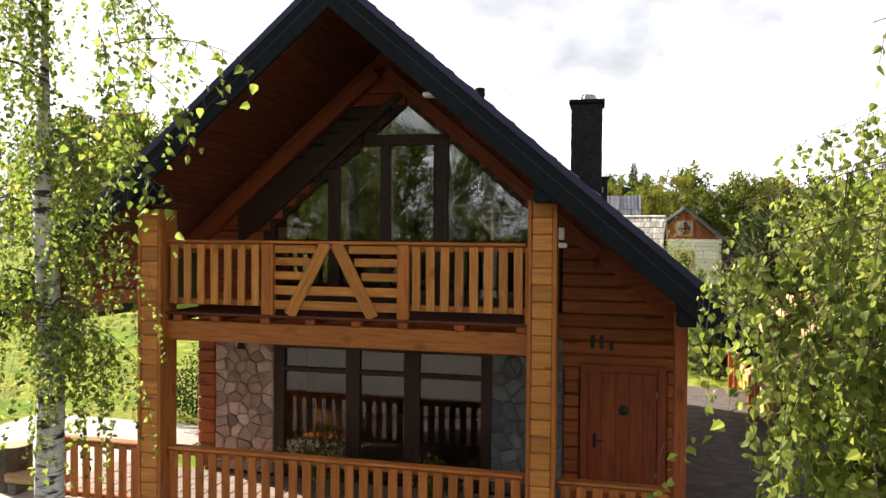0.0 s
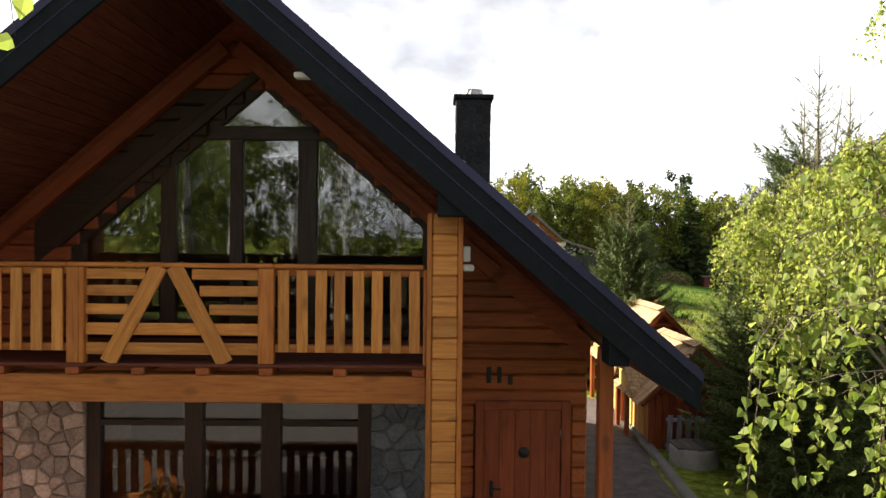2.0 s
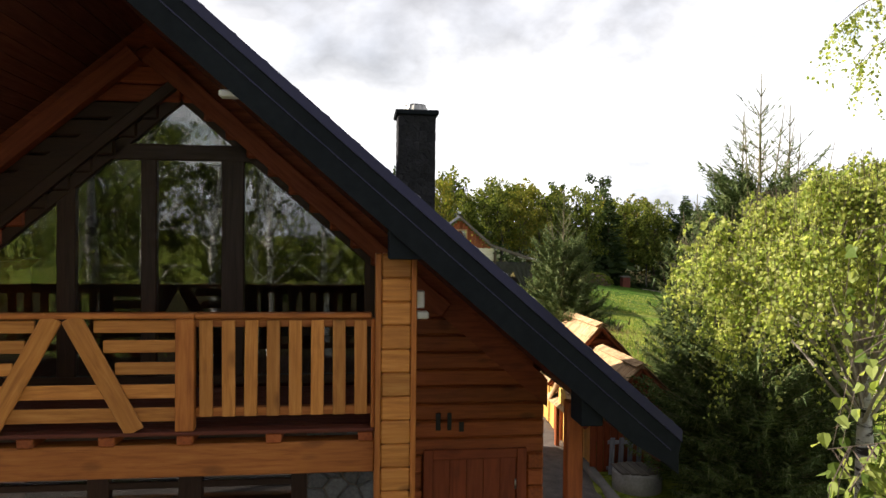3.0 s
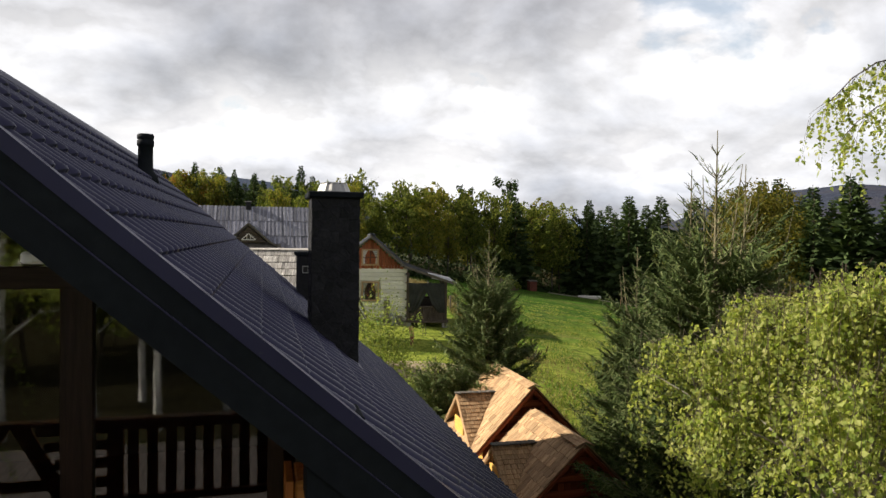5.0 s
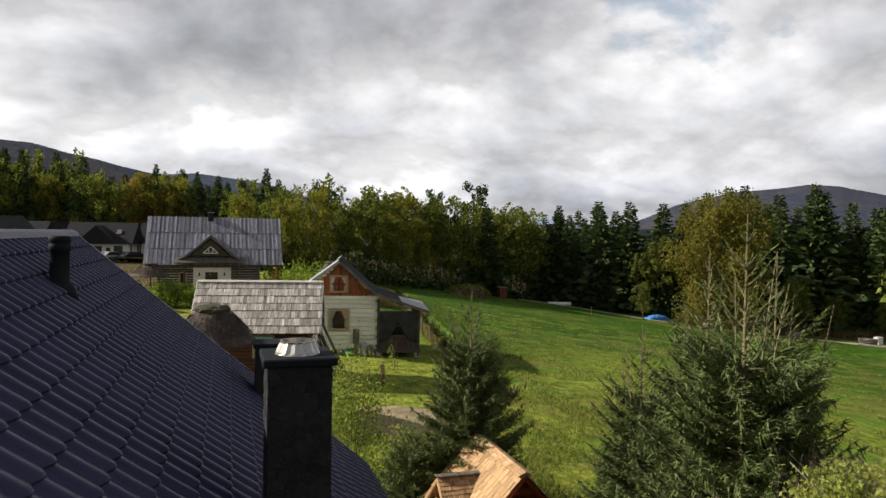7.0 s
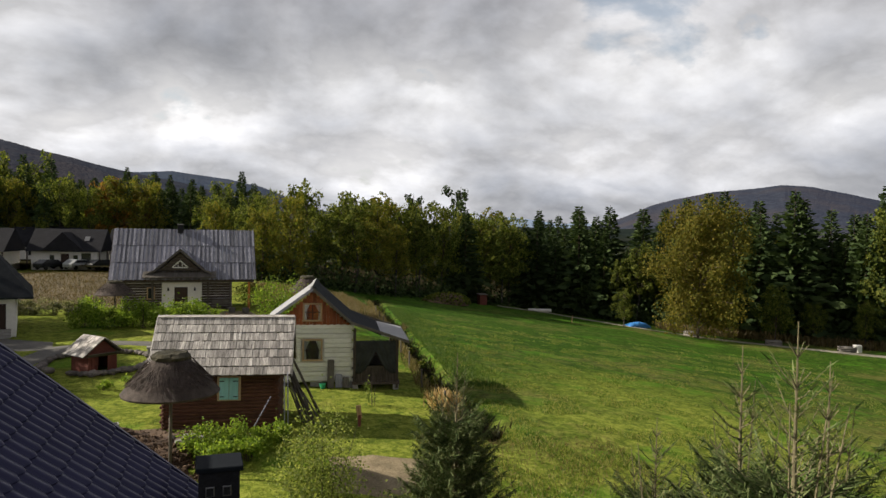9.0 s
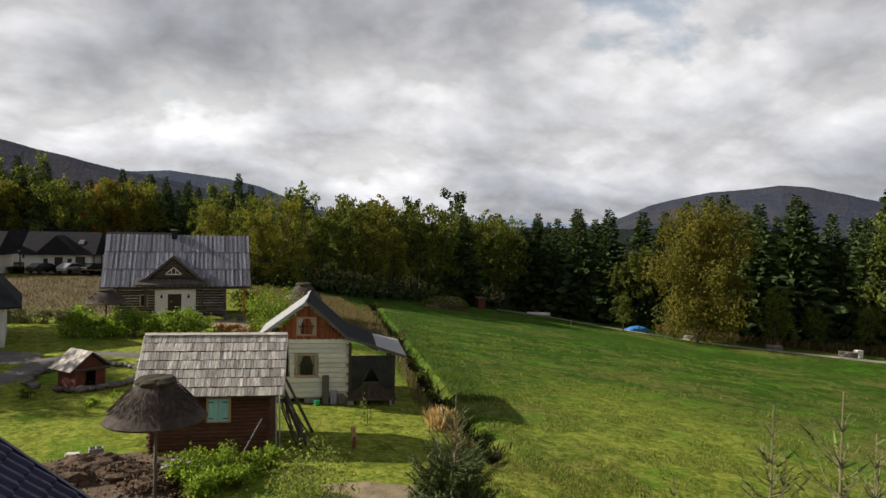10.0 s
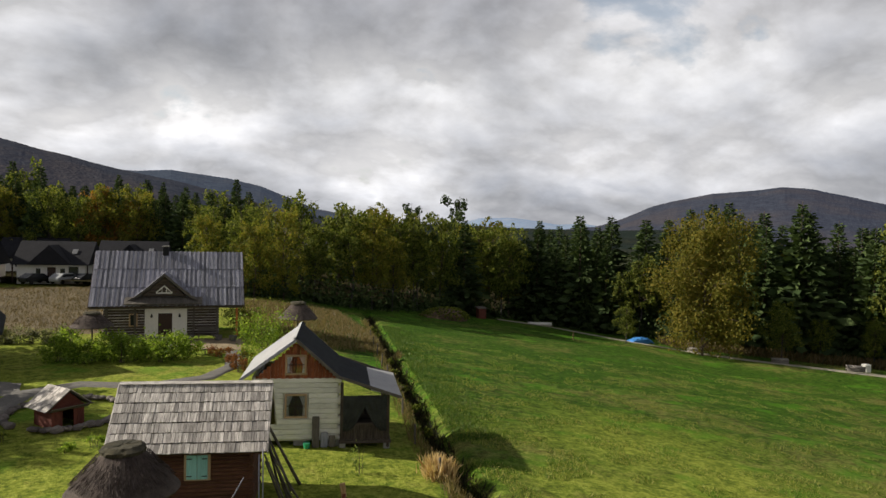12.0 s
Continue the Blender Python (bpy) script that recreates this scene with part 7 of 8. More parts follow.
SILVER = simple("silver_paint", (0.40, 0.41, 0.42), (0.48, 0.49, 0.50), 0.3, 0.3, 1.0, 0.02, 0.002, 0)
car(on_ground(-20.6, 113.5, 0.3), 52, DARKPAINT, "dark parked car on the bungalow drive")
car(on_ground(-17.0, 113.8, 0.3), 58, SILVER, "silver parked car on the bungalow drive")
car(on_ground(-13.8, 113.5, 0.3), 47, DARKPAINT, "dark parked estate car")
car(on_ground(-17.0, 70.5, 0.05), 20, DARKPAINT, "dark car parked behind the white house")

# ---- across the meadow ----
redbox = thing("hunting_box", "small red-brown wooden hut at the wood's edge", "hut", on_ground(49.3, 118.6))
span("wall", -0.7, 0.7, -0.7, 0.7, 0, 1.9, "hutred", redbox, 0.02)
beam("roof", (1.8, 1.8, 0.08), (0, 0, 1.98), "oldgrey", redbox, (6, 0, 0))
bm = bmesh.new()
bmesh.ops.create_grid(bm, x_segments=16, y_segments=10, size=1)
for v in bm.verts:
    x, y = v.co.x, v.co.y
    v.co = Vector((x * 2.3, y * 1.2, 1.0 * max(0, 1 - x * x) ** 0.5 * max(0, 1 - y * y) ** 0.4 + 0.12 * noise.noise((x * 4, y * 4, 0))))
tarp = tagged(new("tarpaulin", bm_mesh("tarpaulin", bm, simple("blue_tarp", (0.03, 0.15, 0.42), (0.06, 0.24, 0.58), 0.5, 0, 1.5, 0.5, 0.05, 0))), "blue tarpaulin over a heap beside the track", "tarpaulin")
tarp.location = on_ground(74.6, 106.4, 0.02)
wrap = thing("white_roll", "long white wrapped roll lying in the grass", "roll", on_ground(61.5, 119.2), -25)
rod("roll", (-2.2, 0, 0.3), (2.2, 0, 0.3), 0.32, PLASTER, wrap)
for i, (x, y) in enumerate(((88.2, 88.5), (96.0, 81.6), (79.2, 97.5))):
    pile = thing("log_pile", "grey stack of logs beside the track", "log pile", on_ground(x, y), -35, "log piles")
    for k in range(6):
        rod("log", (-1.2, (k % 3) * 0.42 - 0.4, 0.22 + 0.4 * (k // 3)), (1.2, (k % 3) * 0.42 - 0.4, 0.22 + 0.4 * (k // 3)), 0.21, simple("log_grey", (0.10, 0.09, 0.08), (0.22, 0.20, 0.18), 0.9, 0, 2.0, 0.4, 0.02, 0.4), pile)
tank = thing("water_tank", "white plastic tank beside the track", "tank", on_ground(97.2, 80.8))
span("tank", -0.5, 0.5, -0.5, 0.5, 0, 1.2, PLASTER, tank, 0.08)
stake = thing("marker_stake", "pale marker stake in the meadow", "stake", on_ground(56.5, 98.0))
beam("stake", (0.12, 0.12, 1.3), (0, 0, 0.6), "thatchwood", stake)
# fence posts along the ditch
for i in range(9):
    y = 30 + i * 5.2
    x = ditch_x(y) - 0.5
    post = thing("fence_post", "grey weathered fence post by the ditch", "post", on_ground(x - 0.9, y), 0, "fence along the ditch")
    beam("post", (0.09, 0.09, 1.1), (0, 0, 0.45), "oldgrey", post, (rng.uniform(-4, 4), rng.uniform(-4, 4), 0), 0.015)

# ---- bushes, hedges and garden plants ----
def bush(label, at, radius, height, seed, count, size, material, category="bush", group="", stems=7):
    t = thing("bush", label, category, at, 0, group)
    rng_ = np.random.default_rng(seed)
    bm = bmesh.new()
    for k in range(stems):
        a = 6.283 * k / stems + rng_.normal() * 0.3
        r = radius * (0.35 + 0.5 * rng_.random())
        tube(bm, [(0.1 * math.cos(a), 0.1 * math.sin(a), -0.1), (r * 0.5 * math.cos(a), r * 0.5 * math.sin(a), height * 0.5), (r * math.cos(a), r * math.sin(a), height * 0.9)], [0.02, 0.012, 0.004], 4, False)
    part("stem", bm, BARK, t)
    lumps = max(5, count // 90)
    c = rng_.normal(size=(lumps, 3))
    c /= np.linalg.norm(c, axis=1, keepdims=True)
    c = c * (0.25 + 0.75 * rng_.random((lumps, 1)) ** 0.5) * np.array([radius, radius, height * 0.48]) + np.array([0, 0, height * 0.5])
    pick = rng_.integers(0, lumps, count)
    p = c[pick] + rng_.normal(size=(count, 3)) * np.array([radius * 0.20, radius * 0.20, height * 0.12])
    p[:, 2] = np.abs(p[:, 2])
    w = rng_.normal(size=(count, 3)) + np.array([0, 0, 0.4])
    hang("foliage", leaves("foliage", p, w, size * (0.6 + 0.7 * rng_.random(count)), material, rng_), t)
    return t


bush("yellow-green young birch bush behind the house roof", on_ground(3.7, 18.4), 1.2, 3.8, 1, 8500, 0.072, MID_LEAF, "bush")
bush("loose birch sprout with bare twigs beside a spruce", on_ground(4.6, 16.6), 1.0, 2.4, 2, 2000, 0.075, MID_LEAF, "bush")
for i, (x, y, r, h) in enumerate(((0.5, 25.6, 0.8, 1.0), (1.5, 25.9, 0.85, 1.15), (2.4, 25.6, 0.6, 0.85), (1.0, 24.7, 0.7, 0.75), (2.1, 24.8, 0.55, 0.7), (3.2, 26.3, 0.5, 0.8))):
    bush("lush green weeds before the barn", on_ground(x, y), r, h, 10 + i, 1500, 0.10, SHRUB_LEAF, "weeds", "weeds before the barn", 9)
for i in range(11):
    x = -8.0 + i * 0.86
    bush("bright green garden shrub in a long bed", on_ground(x, 57.6 + 0.9 * math.sin(i * 2.1) - 0.1 * i), 1.15, 1.9 + 0.4 * math.sin(i * 1.7), 30 + i, 1000, 0.17, SHRUB_LEAF, "shrub", "shrubs in the long bed")
for i in range(8):
    bush("pale flowering shrub along the lawn's edge", on_ground(-15.2 + i * 0.95, 66.9 - 0.15 * i), 0.85, 1.25, 50 + i, 600, 0.14, leaf("pale_leaf", ((0.10, 0.12, 0.05), (0.17, 0.18, 0.09), (0.26, 0.25, 0.16)), 0.35), "shrub", "pale shrubs by the lawn")
for i, (x, y, r, h) in enumerate(((3.6, 53.0, 0.6, 1.0), (4.1, 51.6, 0.7, 1.2), (3.0, 57.5, 0.9, 0.8), (1.9, 58.5, 0.8, 0.7), (4.6, 53.6, 0.5, 1.3))):
    bush("rust-brown autumn shrub by the path", on_ground(x, y), r, h, 70 + i, 500, 0.12, RUST_LEAF if i != 4 else YELLOW_LEAF, "shrub", "autumn shrubs by the path")
bush("tall pale green shrub beside the lodge", on_ground(6.0, 54.5), 1.9, 3.8, 80, 2600, 0.16, SHRUB_LEAF, "shrub")
# added shrub: hides bright lawn so that the porch opening reads as shaded
bush("dark shrub added behind the lodge porch to darken its opening", on_ground(5.2, 73.5), 1.9, 2.6, 87, 1500, 0.16, FOREST_LEAF, "shrub")
bush("green shrub in the tall grass", on_ground(9.4, 57.5), 1.4, 1.9, 81, 1000, 0.15, FOREST_LEAF, "shrub")
bush("clipped dark yew bush beside the terrace", on_ground(-8.9, 6.4), 1.2, 1.6, 82, 2600, 0.07, FAR_NEEDLE, "shrub")
bush("dark flowering pot plant behind the terrace railing", (-3.5, 1.25, 0.0), 0.55, 0.75, 83, 900, 0.06, FOREST_LEAF, "plant", "", 5)
bush("dark pot plant on the terrace", (-1.5, 1.3, 0.0), 0.4, 0.55, 84, 500, 0.06, FOREST_LEAF, "plant", "", 5)
bush("slender fruit sapling on the lawn", on_ground(8.1, 31.2), 0.35, 1.35, 85, 130, 0.09, BIRCH_LEAF, "sapling", "", 3)
for i, (x, y) in enumerate(((-4.0, 36.2), (-2.9, 36.9), (-6.9, 38.5), (-13.0, 50.9), (-14.5, 51.3))):
    bush("small garden plant among stones", on_ground(x, y), 0.42, 0.5, 90 + i, 260, 0.10, SHRUB_LEAF if i < 2 else FOREST_LEAF, "plant", "plants among stones", 4)


def stalks(name, label, region, count, size, material, seed, lean=0.35, category="grass", narrow=0.05):
    """Blades that nobody could count, joined into one."""
    rng_ = np.random.default_rng(seed)
    pts = []
    while len(pts) < count:
        x, y = region(rng_)
        pts.append((x, y, ground_z(x, y) - 0.01))
    p = np.array(pts)
    w = np.stack([rng_.normal(size=count) * lean, rng_.normal(size=count) * lean, np.ones(count)], 1)
    blade = (np.array([(-narrow, 0, 0), (narrow, 0, 0), (narrow * 0.6, 0.6, 0.06), (0, 1, 0.2)]), np.array([(0, 1, 2), (0, 2, 3)]))
    s = size * (0.5 + 0.8 * rng_.random(count))
    ob = new(name, leaves(name, p, w, s, material, rng_, blade))
    return tagged(ob, label, category, kind="stuff")


GRASS_BLADE = leaf("grass_blade", ((0.05, 0.095, 0.012), (0.09, 0.15, 0.02), (0.15, 0.205, 0.03), (0.24, 0.26, 0.06), (0.30, 0.28, 0.09)), 0.35)
DRY_BLADE = leaf("dry_blade", ((0.13, 0.10, 0.04), (0.21, 0.165, 0.075), (0.09, 0.08, 0.028)), 0.3)
BROWN_BLADE = leaf("brown_blade", ((0.085, 0.062, 0.028), (0.150, 0.108, 0.050), (0.060, 0.055, 0.022)), 0.25)


def meadow(r):
    y = 12 + 62 * r.random() ** 1.4
    x = ditch_x(max(y, 24)) + 0.4 + (6 + 0.8 * y) * r.random() ** 1.2 - (5 if y < 24 else 0)
    return x, y


def clumped(r):
    while True:
        x, y = meadow(r)
        if noise.noise((x * 0.4, y * 0.4, 7)) > 0.05:
            return x, y


stalks("meadow_grass", "long green meadow grass in clumps", clumped, 75000, 0.16, GRASS_BLADE, 1, 0.6, narrow=0.10)
stalks("dry_grass", "dry reddish meadow grass in patches", lambda r: (8.5 + 9 * r.random() ** 1.2, 11 + 15 * r.random()), 5000, 0.24, DRY_BLADE, 2, 0.5)
stalks("lawn_grass", "short uneven lawn grass", lambda r: (-9 + 19 * r.random(), 19 + 26 * r.random()), 26000, 0.075, GRASS_BLADE, 3, 0.7, narrow=0.10)


def along_ditch(r):
    y = 27 + 62 * r.random() ** 1.4
    return ditch_x(y) - 1.15 + r.normal() * 0.25, y


stalks("ditch_grass", "tall dry grass along the ditch", along_ditch, 2300, 0.45, DRY_BLADE, 4, 0.3)
stalks("golden_grass", "golden tussock of ornamental grass", lambda r: (11.45 + 0.28 * r.normal(), 30.5 + 0.35 * r.normal()), 700, 0.85, leaf("golden_blade", ((0.36, 0.26, 0.13), (0.46, 0.35, 0.19), (0.28, 0.19, 0.09)), 0.35), 5, 0.35)
stalks("fallow_grass", "tall brown fallow grass beyond the hedge", lambda r: (-34 + 27 * r.random(), 72 + 38 * r.random()), 20000, 0.42, BROWN_BLADE, 6, 0.5, narrow=0.06)
stalks("back_grass", "tall yellow grass behind the cottage", lambda r: (6 + 13 * r.random(), 62 + 34 * r.random()), 15000, 0.55, leaf("tan_blade", ((0.16, 0.12, 0.06), (0.23, 0.175, 0.09), (0.11, 0.095, 0.04)), 0.3), 7, 0.4, narrow=0.045)
stalks("verge_grass", "dry reeds along the far track", lambda r: (lambda u, k: (78 + 50 * u + 2 * k, 101 - 47 * u + 7 * k))(r.random(), 0.3 + r.random()), 6000, 1.3, BROWN_BLADE, 8, 0.3, narrow=0.09)
for i in range(9):
    bush("dark scrub in the ditch", on_ground(ditch_x(38 + i * 5.5) - 0.5, 38 + i * 5.5), 0.45, 0.6, 120 + i, 300, 0.16, FOREST_LEAF, "scrub", "scrub in the ditch", 4)
stalks("ditch_bottom", "dark rank growth in the bottom of the ditch", lambda r: (lambda y: (ditch_x(y) + 0.22 * r.normal() + 0.1, y))(27 + 74 * r.random() ** 1.3), 6000, 0.42, leaf("dark_blade", ((0.016, 0.018, 0.008), (0.030, 0.032, 0.012), (0.045, 0.034, 0.016)), 0.15), 19, 0.45, narrow=0.10)
stalks("ditch_weeds", "rank green weeds along the ditch", lambda r: (lambda y: (ditch_x(y) + 0.95 + abs(r.normal()) * 1.6, y))(36 + 50 * r.random() ** 1.2), 9000, 0.24, leaf("weed_blade", ((0.035, 0.07, 0.012), (0.06, 0.105, 0.018), (0.09, 0.14, 0.025)), 0.3), 9, 0.6, narrow=0.10)
patch("fallow_ground", ((-36, 71, -6, 71), (-36, 108, -6, 112)), simple("fallow", (0.060, 0.046, 0.022), (0.150, 0.112, 0.058), 0.95, 0, 0.8, 0.9, 0.1, 0), 0.03, "brown fallow land behind the shrubs", "soil")
heap = thing("green_heap", "overgrown heap of cuttings at the meadow's edge", "heap", on_ground(38.5, 108))
bm = bmesh.new()
bmesh.ops.create_icosphere(bm, subdivisions=3, radius=1)
for v in bm.verts:
    v.co = Vector((v.co.x * 4.2, v.co.y * 2.0, max(-0.2, v.co.z) * 1.7)) * (1 + 0.25 * noise.noise(v.co * 2))
part("mound", bm, DIRT, heap)
hp = np.random.default_rng(4)
q = hp.normal(size=(900, 3))
q /= np.linalg.norm(q, axis=1, keepdims=True)
q[:, 2] = np.abs(q[:, 2])
hang("growth", leaves("growth", q * np.array([4.1, 2.0, 1.7]), q + hp.normal(size=q.shape) * 0.5, 0.4, FOREST_LEAF, hp), heap)

# ---- woods ----
WOOD_GROUP = "trees at the wood's edge"
PROTO = {}


def tree_kind(kind, variant):
    key = (kind, variant)
    if key in PROTO:
        return PROTO[key], False
    seed = 200 + variant * 7 + len(kind)
    if kind == "spruce":
        t = plant_spruce("spruce", "tall dark spruce at the wood's edge", (0, 0, 0), 20.0, 3.9, seed, 0, FAR_NEEDLE, WOOD_GROUP)
    elif kind == "yellow":
        t = plant_tree("birch", "tall birch with yellowing crown at the wood's edge", (0, 0, 0), 18.0, 4.0, seed, 150, 30, 0.36, YELLOW_LEAF, SHADED_BARK, "tree", WOOD_GROUP, 0.26, 34)
    elif kind == "orange":
        t = plant_tree("maple", "orange autumn tree among green ones", (0, 0, 0), 12.0, 4.0, seed, 110, 22, 0.40, ORANGE_LEAF, BARK, "tree", WOOD_GROUP, 0.2, 20)
    elif kind == "pine":
        t = plant_tree("pine", "old pine with a flat dark crown", (0, 0, 0), 22.0, 3.4, seed, 60, 18, 0.5, FAR_NEEDLE, BARK, "tree", WOOD_GROUP, 0.62, 12)
    elif kind == "birch":
        t = plant_tree("birch", "slender white-stemmed birch at the wood's edge", (0, 0, 0), 18.0, 3.2, seed, 120, 28, 0.34, FOREST_LEAF, SHADED_BARK, "tree", WOOD_GROUP, 0.36, 30)
    elif kind == "bushy":
        t = plant_tree("tree", "broad bushy tree leafy down to the ground", (0, 0, 0), 18.0, 5.2, seed, 190, 30, 0.40, YELLOW_LEAF if variant == 1 else FOREST_LEAF, BARK, "tree", WOOD_GROUP, 0.06, 40)
    elif kind == "inner":
        t = plant_tree("tree", "broadleaf tree within the wood", (0, 0, 0), 18.0, 4.4, seed, 90, 18, 0.52, (FOREST_LEAF, YELLOW_LEAF, FOREST_LEAF)[variant], BARK, "tree", WOOD_GROUP, 0.2, 24)
    else:
        t = plant_tree("tree", "dense green broadleaf tree at the wood's edge", (0, 0, 0), 18.0, 4.4, seed, 160, 30, 0.37, FOREST_LEAF, BARK if variant else SHADED_BARK, "tree", WOOD_GROUP, 0.2, 34)
    PROTO[key] = t
    return t, True


def grow(kind, variant, x, y, height, spread=1.0, turn=0.0, sink=0.0):
    t, fresh = tree_kind(kind, variant)
    full = {"spruce": 20.0, "yellow": 18.0, "orange": 12.0, "pine": 22.0}.get(kind, 18.0)
    s = height / full
    m = pose(x, y, ground_z(x, y) - sink, 0, 0, turn) @ Matrix.Diagonal((s * spread, s * spread, s, 1))
    if fresh:
        t.matrix_basis = m
    else:
        t.scale, keep = (1, 1, 1), t.matrix_basis.copy()
        copy_thing(t, m)
        t.matrix_basis = keep
    return t


rw = random.Random(77)
EDGE = ((4.0, 99.0), (14.0, 104.0), (26.0, 108.0), (40.0, 119.0), (50.0, 127.5), (64.0, 127.0), (78.0, 118.0), (92.0, 104.0), (106.0, 92.0), (122.0, 76.0), (146.0, 54.0))
TALL = ((0, 11.5), (8, 12.5), (16, 15.0), (40, 17.0), (48, 18.0), (54, 17.5), (60, 19.0), (68, 21.0), (74, 22.0), (92, 22.0), (108, 26.5), (150, 30.0))


def tall(x):
    for (a, h), (b, k) in zip(TALL, TALL[1:]):
        if a <= x <= b:
            return h + (k - h) * (x - a) / (b - a)
    return TALL[-1][1] if x > 0 else TALL[0][1]


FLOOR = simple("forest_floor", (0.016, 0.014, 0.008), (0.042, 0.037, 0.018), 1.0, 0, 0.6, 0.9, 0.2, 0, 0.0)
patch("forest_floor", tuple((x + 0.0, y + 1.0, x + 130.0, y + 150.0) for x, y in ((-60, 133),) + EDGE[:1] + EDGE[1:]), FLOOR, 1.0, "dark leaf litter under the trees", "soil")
for (ax, ay), (bx, by) in zip(EDGE, EDGE[1:]):
    L = math.hypot(bx - ax, by - ay)
    nx, ny = -(by - ay) / L, (bx - ax) / L
    for row in range(3 if ax < 60 else 4):
        n = max(2, int(L / ((4.2 if ax < 50 else 3.2) + 0.5 * row)))
        for i in range(n):
            u = (i + rw.random()) / n
            off = row * 5.5 + rw.uniform(-1.5, 1.5)
            x, y = ax + (bx - ax) * u + nx * off, ay + (by - ay) * u + ny * off
            h = tall(x) * rw.uniform(0.78, 1.08) * (1.0 + 0.03 * row)
            if ax < 14:
                kind = rw.choice(("bushy", "bushy", "leaf", "yellow"))
            elif ax < 40:
                kind = rw.choice(("leaf", "yellow", "birch", "birch", "yellow"))
            elif ax < 64:
                kind = rw.choice(("birch", "yellow", "leaf", "birch", "spruce")) if ax < 50 else rw.choice(("birch", "spruce", "leaf", "birch"))
            elif ax < 92:
                kind = "spruce" if rw.random() < 0.8 else "birch"
                h *= 0.72 if kind == "birch" else rw.choice((0.82, 0.95, 1.0, 1.06))
            else:
                kind = rw.choice(("spruce", "spruce", "spruce", "spruce", "leaf")) if row < 3 else rw.choice(("yellow", "spruce"))
                h *= rw.choice((0.75, 0.88, 1.0, 1.0, 1.06))
            if row > 0 and kind in ("leaf", "birch", "bushy") or row > 1 and kind == "yellow":
                kind = "inner"
            if kind == "yellow" and ax > 60:
                h *= 0.85
            grow(kind, rw.randrange(3), x, y, h, rw.uniform(1.15, 1.55) if kind == "spruce" else rw.uniform(0.85, 1.2), rw.uniform(0, 360), 0.2)
grow("pine", 0, 51.5, 138, 24.5, 1.0, 20)
grow("pine", 1, 41.0, 136, 21.0, 0.9, 70)
# unseen trees added left of the view, only to cast shade over the garden
for i, (x, y, h) in enumerate(((-22.5, 43.5, 11.0), (-22.0, 47.0, 11.5), (-22.5, 51.0, 11.0), (-26.5, 45.5, 12.0), (-24.5, 55.0, 10.0))):
    grow("leaf", i % 3, x, y, h, 1.35, 77 * i)
# wood behind the village: mixed and yellowing in front, tall dark conifers behind
for row in range(4):
    for i in range(17):
        x = -56 + i * 4.2 + rw.uniform(-1.5, 1.5)
        y = 136 + row * 7 + rw.uniform(-2, 2)
        kind = rw.choice(("leaf", "inner", "bushy", "spruce", "spruce", "yellow")) if row < 1 else rw.choice(("spruce", "inner", "spruce", "leaf", "pine")) if row < 2 else rw.choice(("spruce", "spruce", "spruce", "inner"))
        grow(kind, rw.randrange(3), x, y, rw.uniform(12.0, 16.5) * (1 + 0.07 * row) + max(0, -x - 12) * 0.14, rw.uniform(0.8, 1.1) * (1.25 if kind == "spruce" else 1.0), rw.uniform(0, 360))
for i in range(34):
    grow("spruce", i % 3, -75 + i * 2.7 + rw.uniform(-1, 1), 176 + rw.uniform(-8, 10), rw.uniform(13, 17) + max(0.0, 24 - i) * 0.30, rw.uniform(1.2, 1.5), 31 * i)
grow("orange", 0, -16.2, 138.5, 14.5, 0.8, 10)
grow("orange", 0, -10.4, 139, 13.0, 0.65, 100)
for i, (x, y, h) in enumerate(((-34, 38, 13), (-30, 52, 12), (-41, 46, 15), (-26, 66, 13), (-37, 60, 14), (-46, 34, 14), (-30, 27, 11), (-38, 75, 15))):
    grow("yellow" if i % 3 else "leaf", i % 3, x, y, h, 1.2, 40 * i)
# the lone birch in the meadow, with a wide hanging crown
lone = plant_tree("birch", "broad lone birch with ochre autumn crown in the meadow", on_ground(78.0, 94.2), 21.5, 7.8, 404, 620, 36, 0.36, leaf("ochre_leaf", ((0.080, 0.080, 0.012), (0.120, 0.105, 0.017), (0.165, 0.130, 0.022), (0.095, 0.098, 0.015)), 0.35, 0.8), BARK, "tree", "", 0.06, 60)
for i, (x, y, h) in enumerate(((69.5, 103.0, 8.5), (93, 93, 8), (98.5, 90.5, 9), (104, 85, 10), (109, 79, 12), (88.5, 98.5, 7), (113.5, 73.5, 9))):
    grow("leaf", i % 3, x, y, h * 0.78, 1.2, 50 * i)
grow("leaf", 1, 90.0, 90.0, 10.0, 1.2, 140)
rng_u = np.random.default_rng(31)


def scrub_point():
    k = rng_u.integers(0, 5) if rng_u.random() < 0.25 else rng_u.integers(5, len(EDGE) - 1)
    (ax, ay), (bx, by) = EDGE[k], EDGE[k + 1]
    u = rng_u.random()
    L = math.hypot(bx - ax, by - ay)
    off = rng_u.normal() * 1.6 + 1.0
    x, y = ax + (bx - ax) * u - (by - ay) / L * off, ay + (by - ay) * u + (bx - ax) / L * off
    return x, y, ground_z(x, y) + abs(rng_u.normal()) * 2.2


up = np.array([scrub_point() for _ in range(20000)])
tagged(new("undergrowth", leaves("undergrowth", up, rng_u.normal(size=up.shape), 0.55, FAR_NEEDLE, rng_u)), "dark undergrowth along the wood's edge", "undergrowth", kind="stuff")

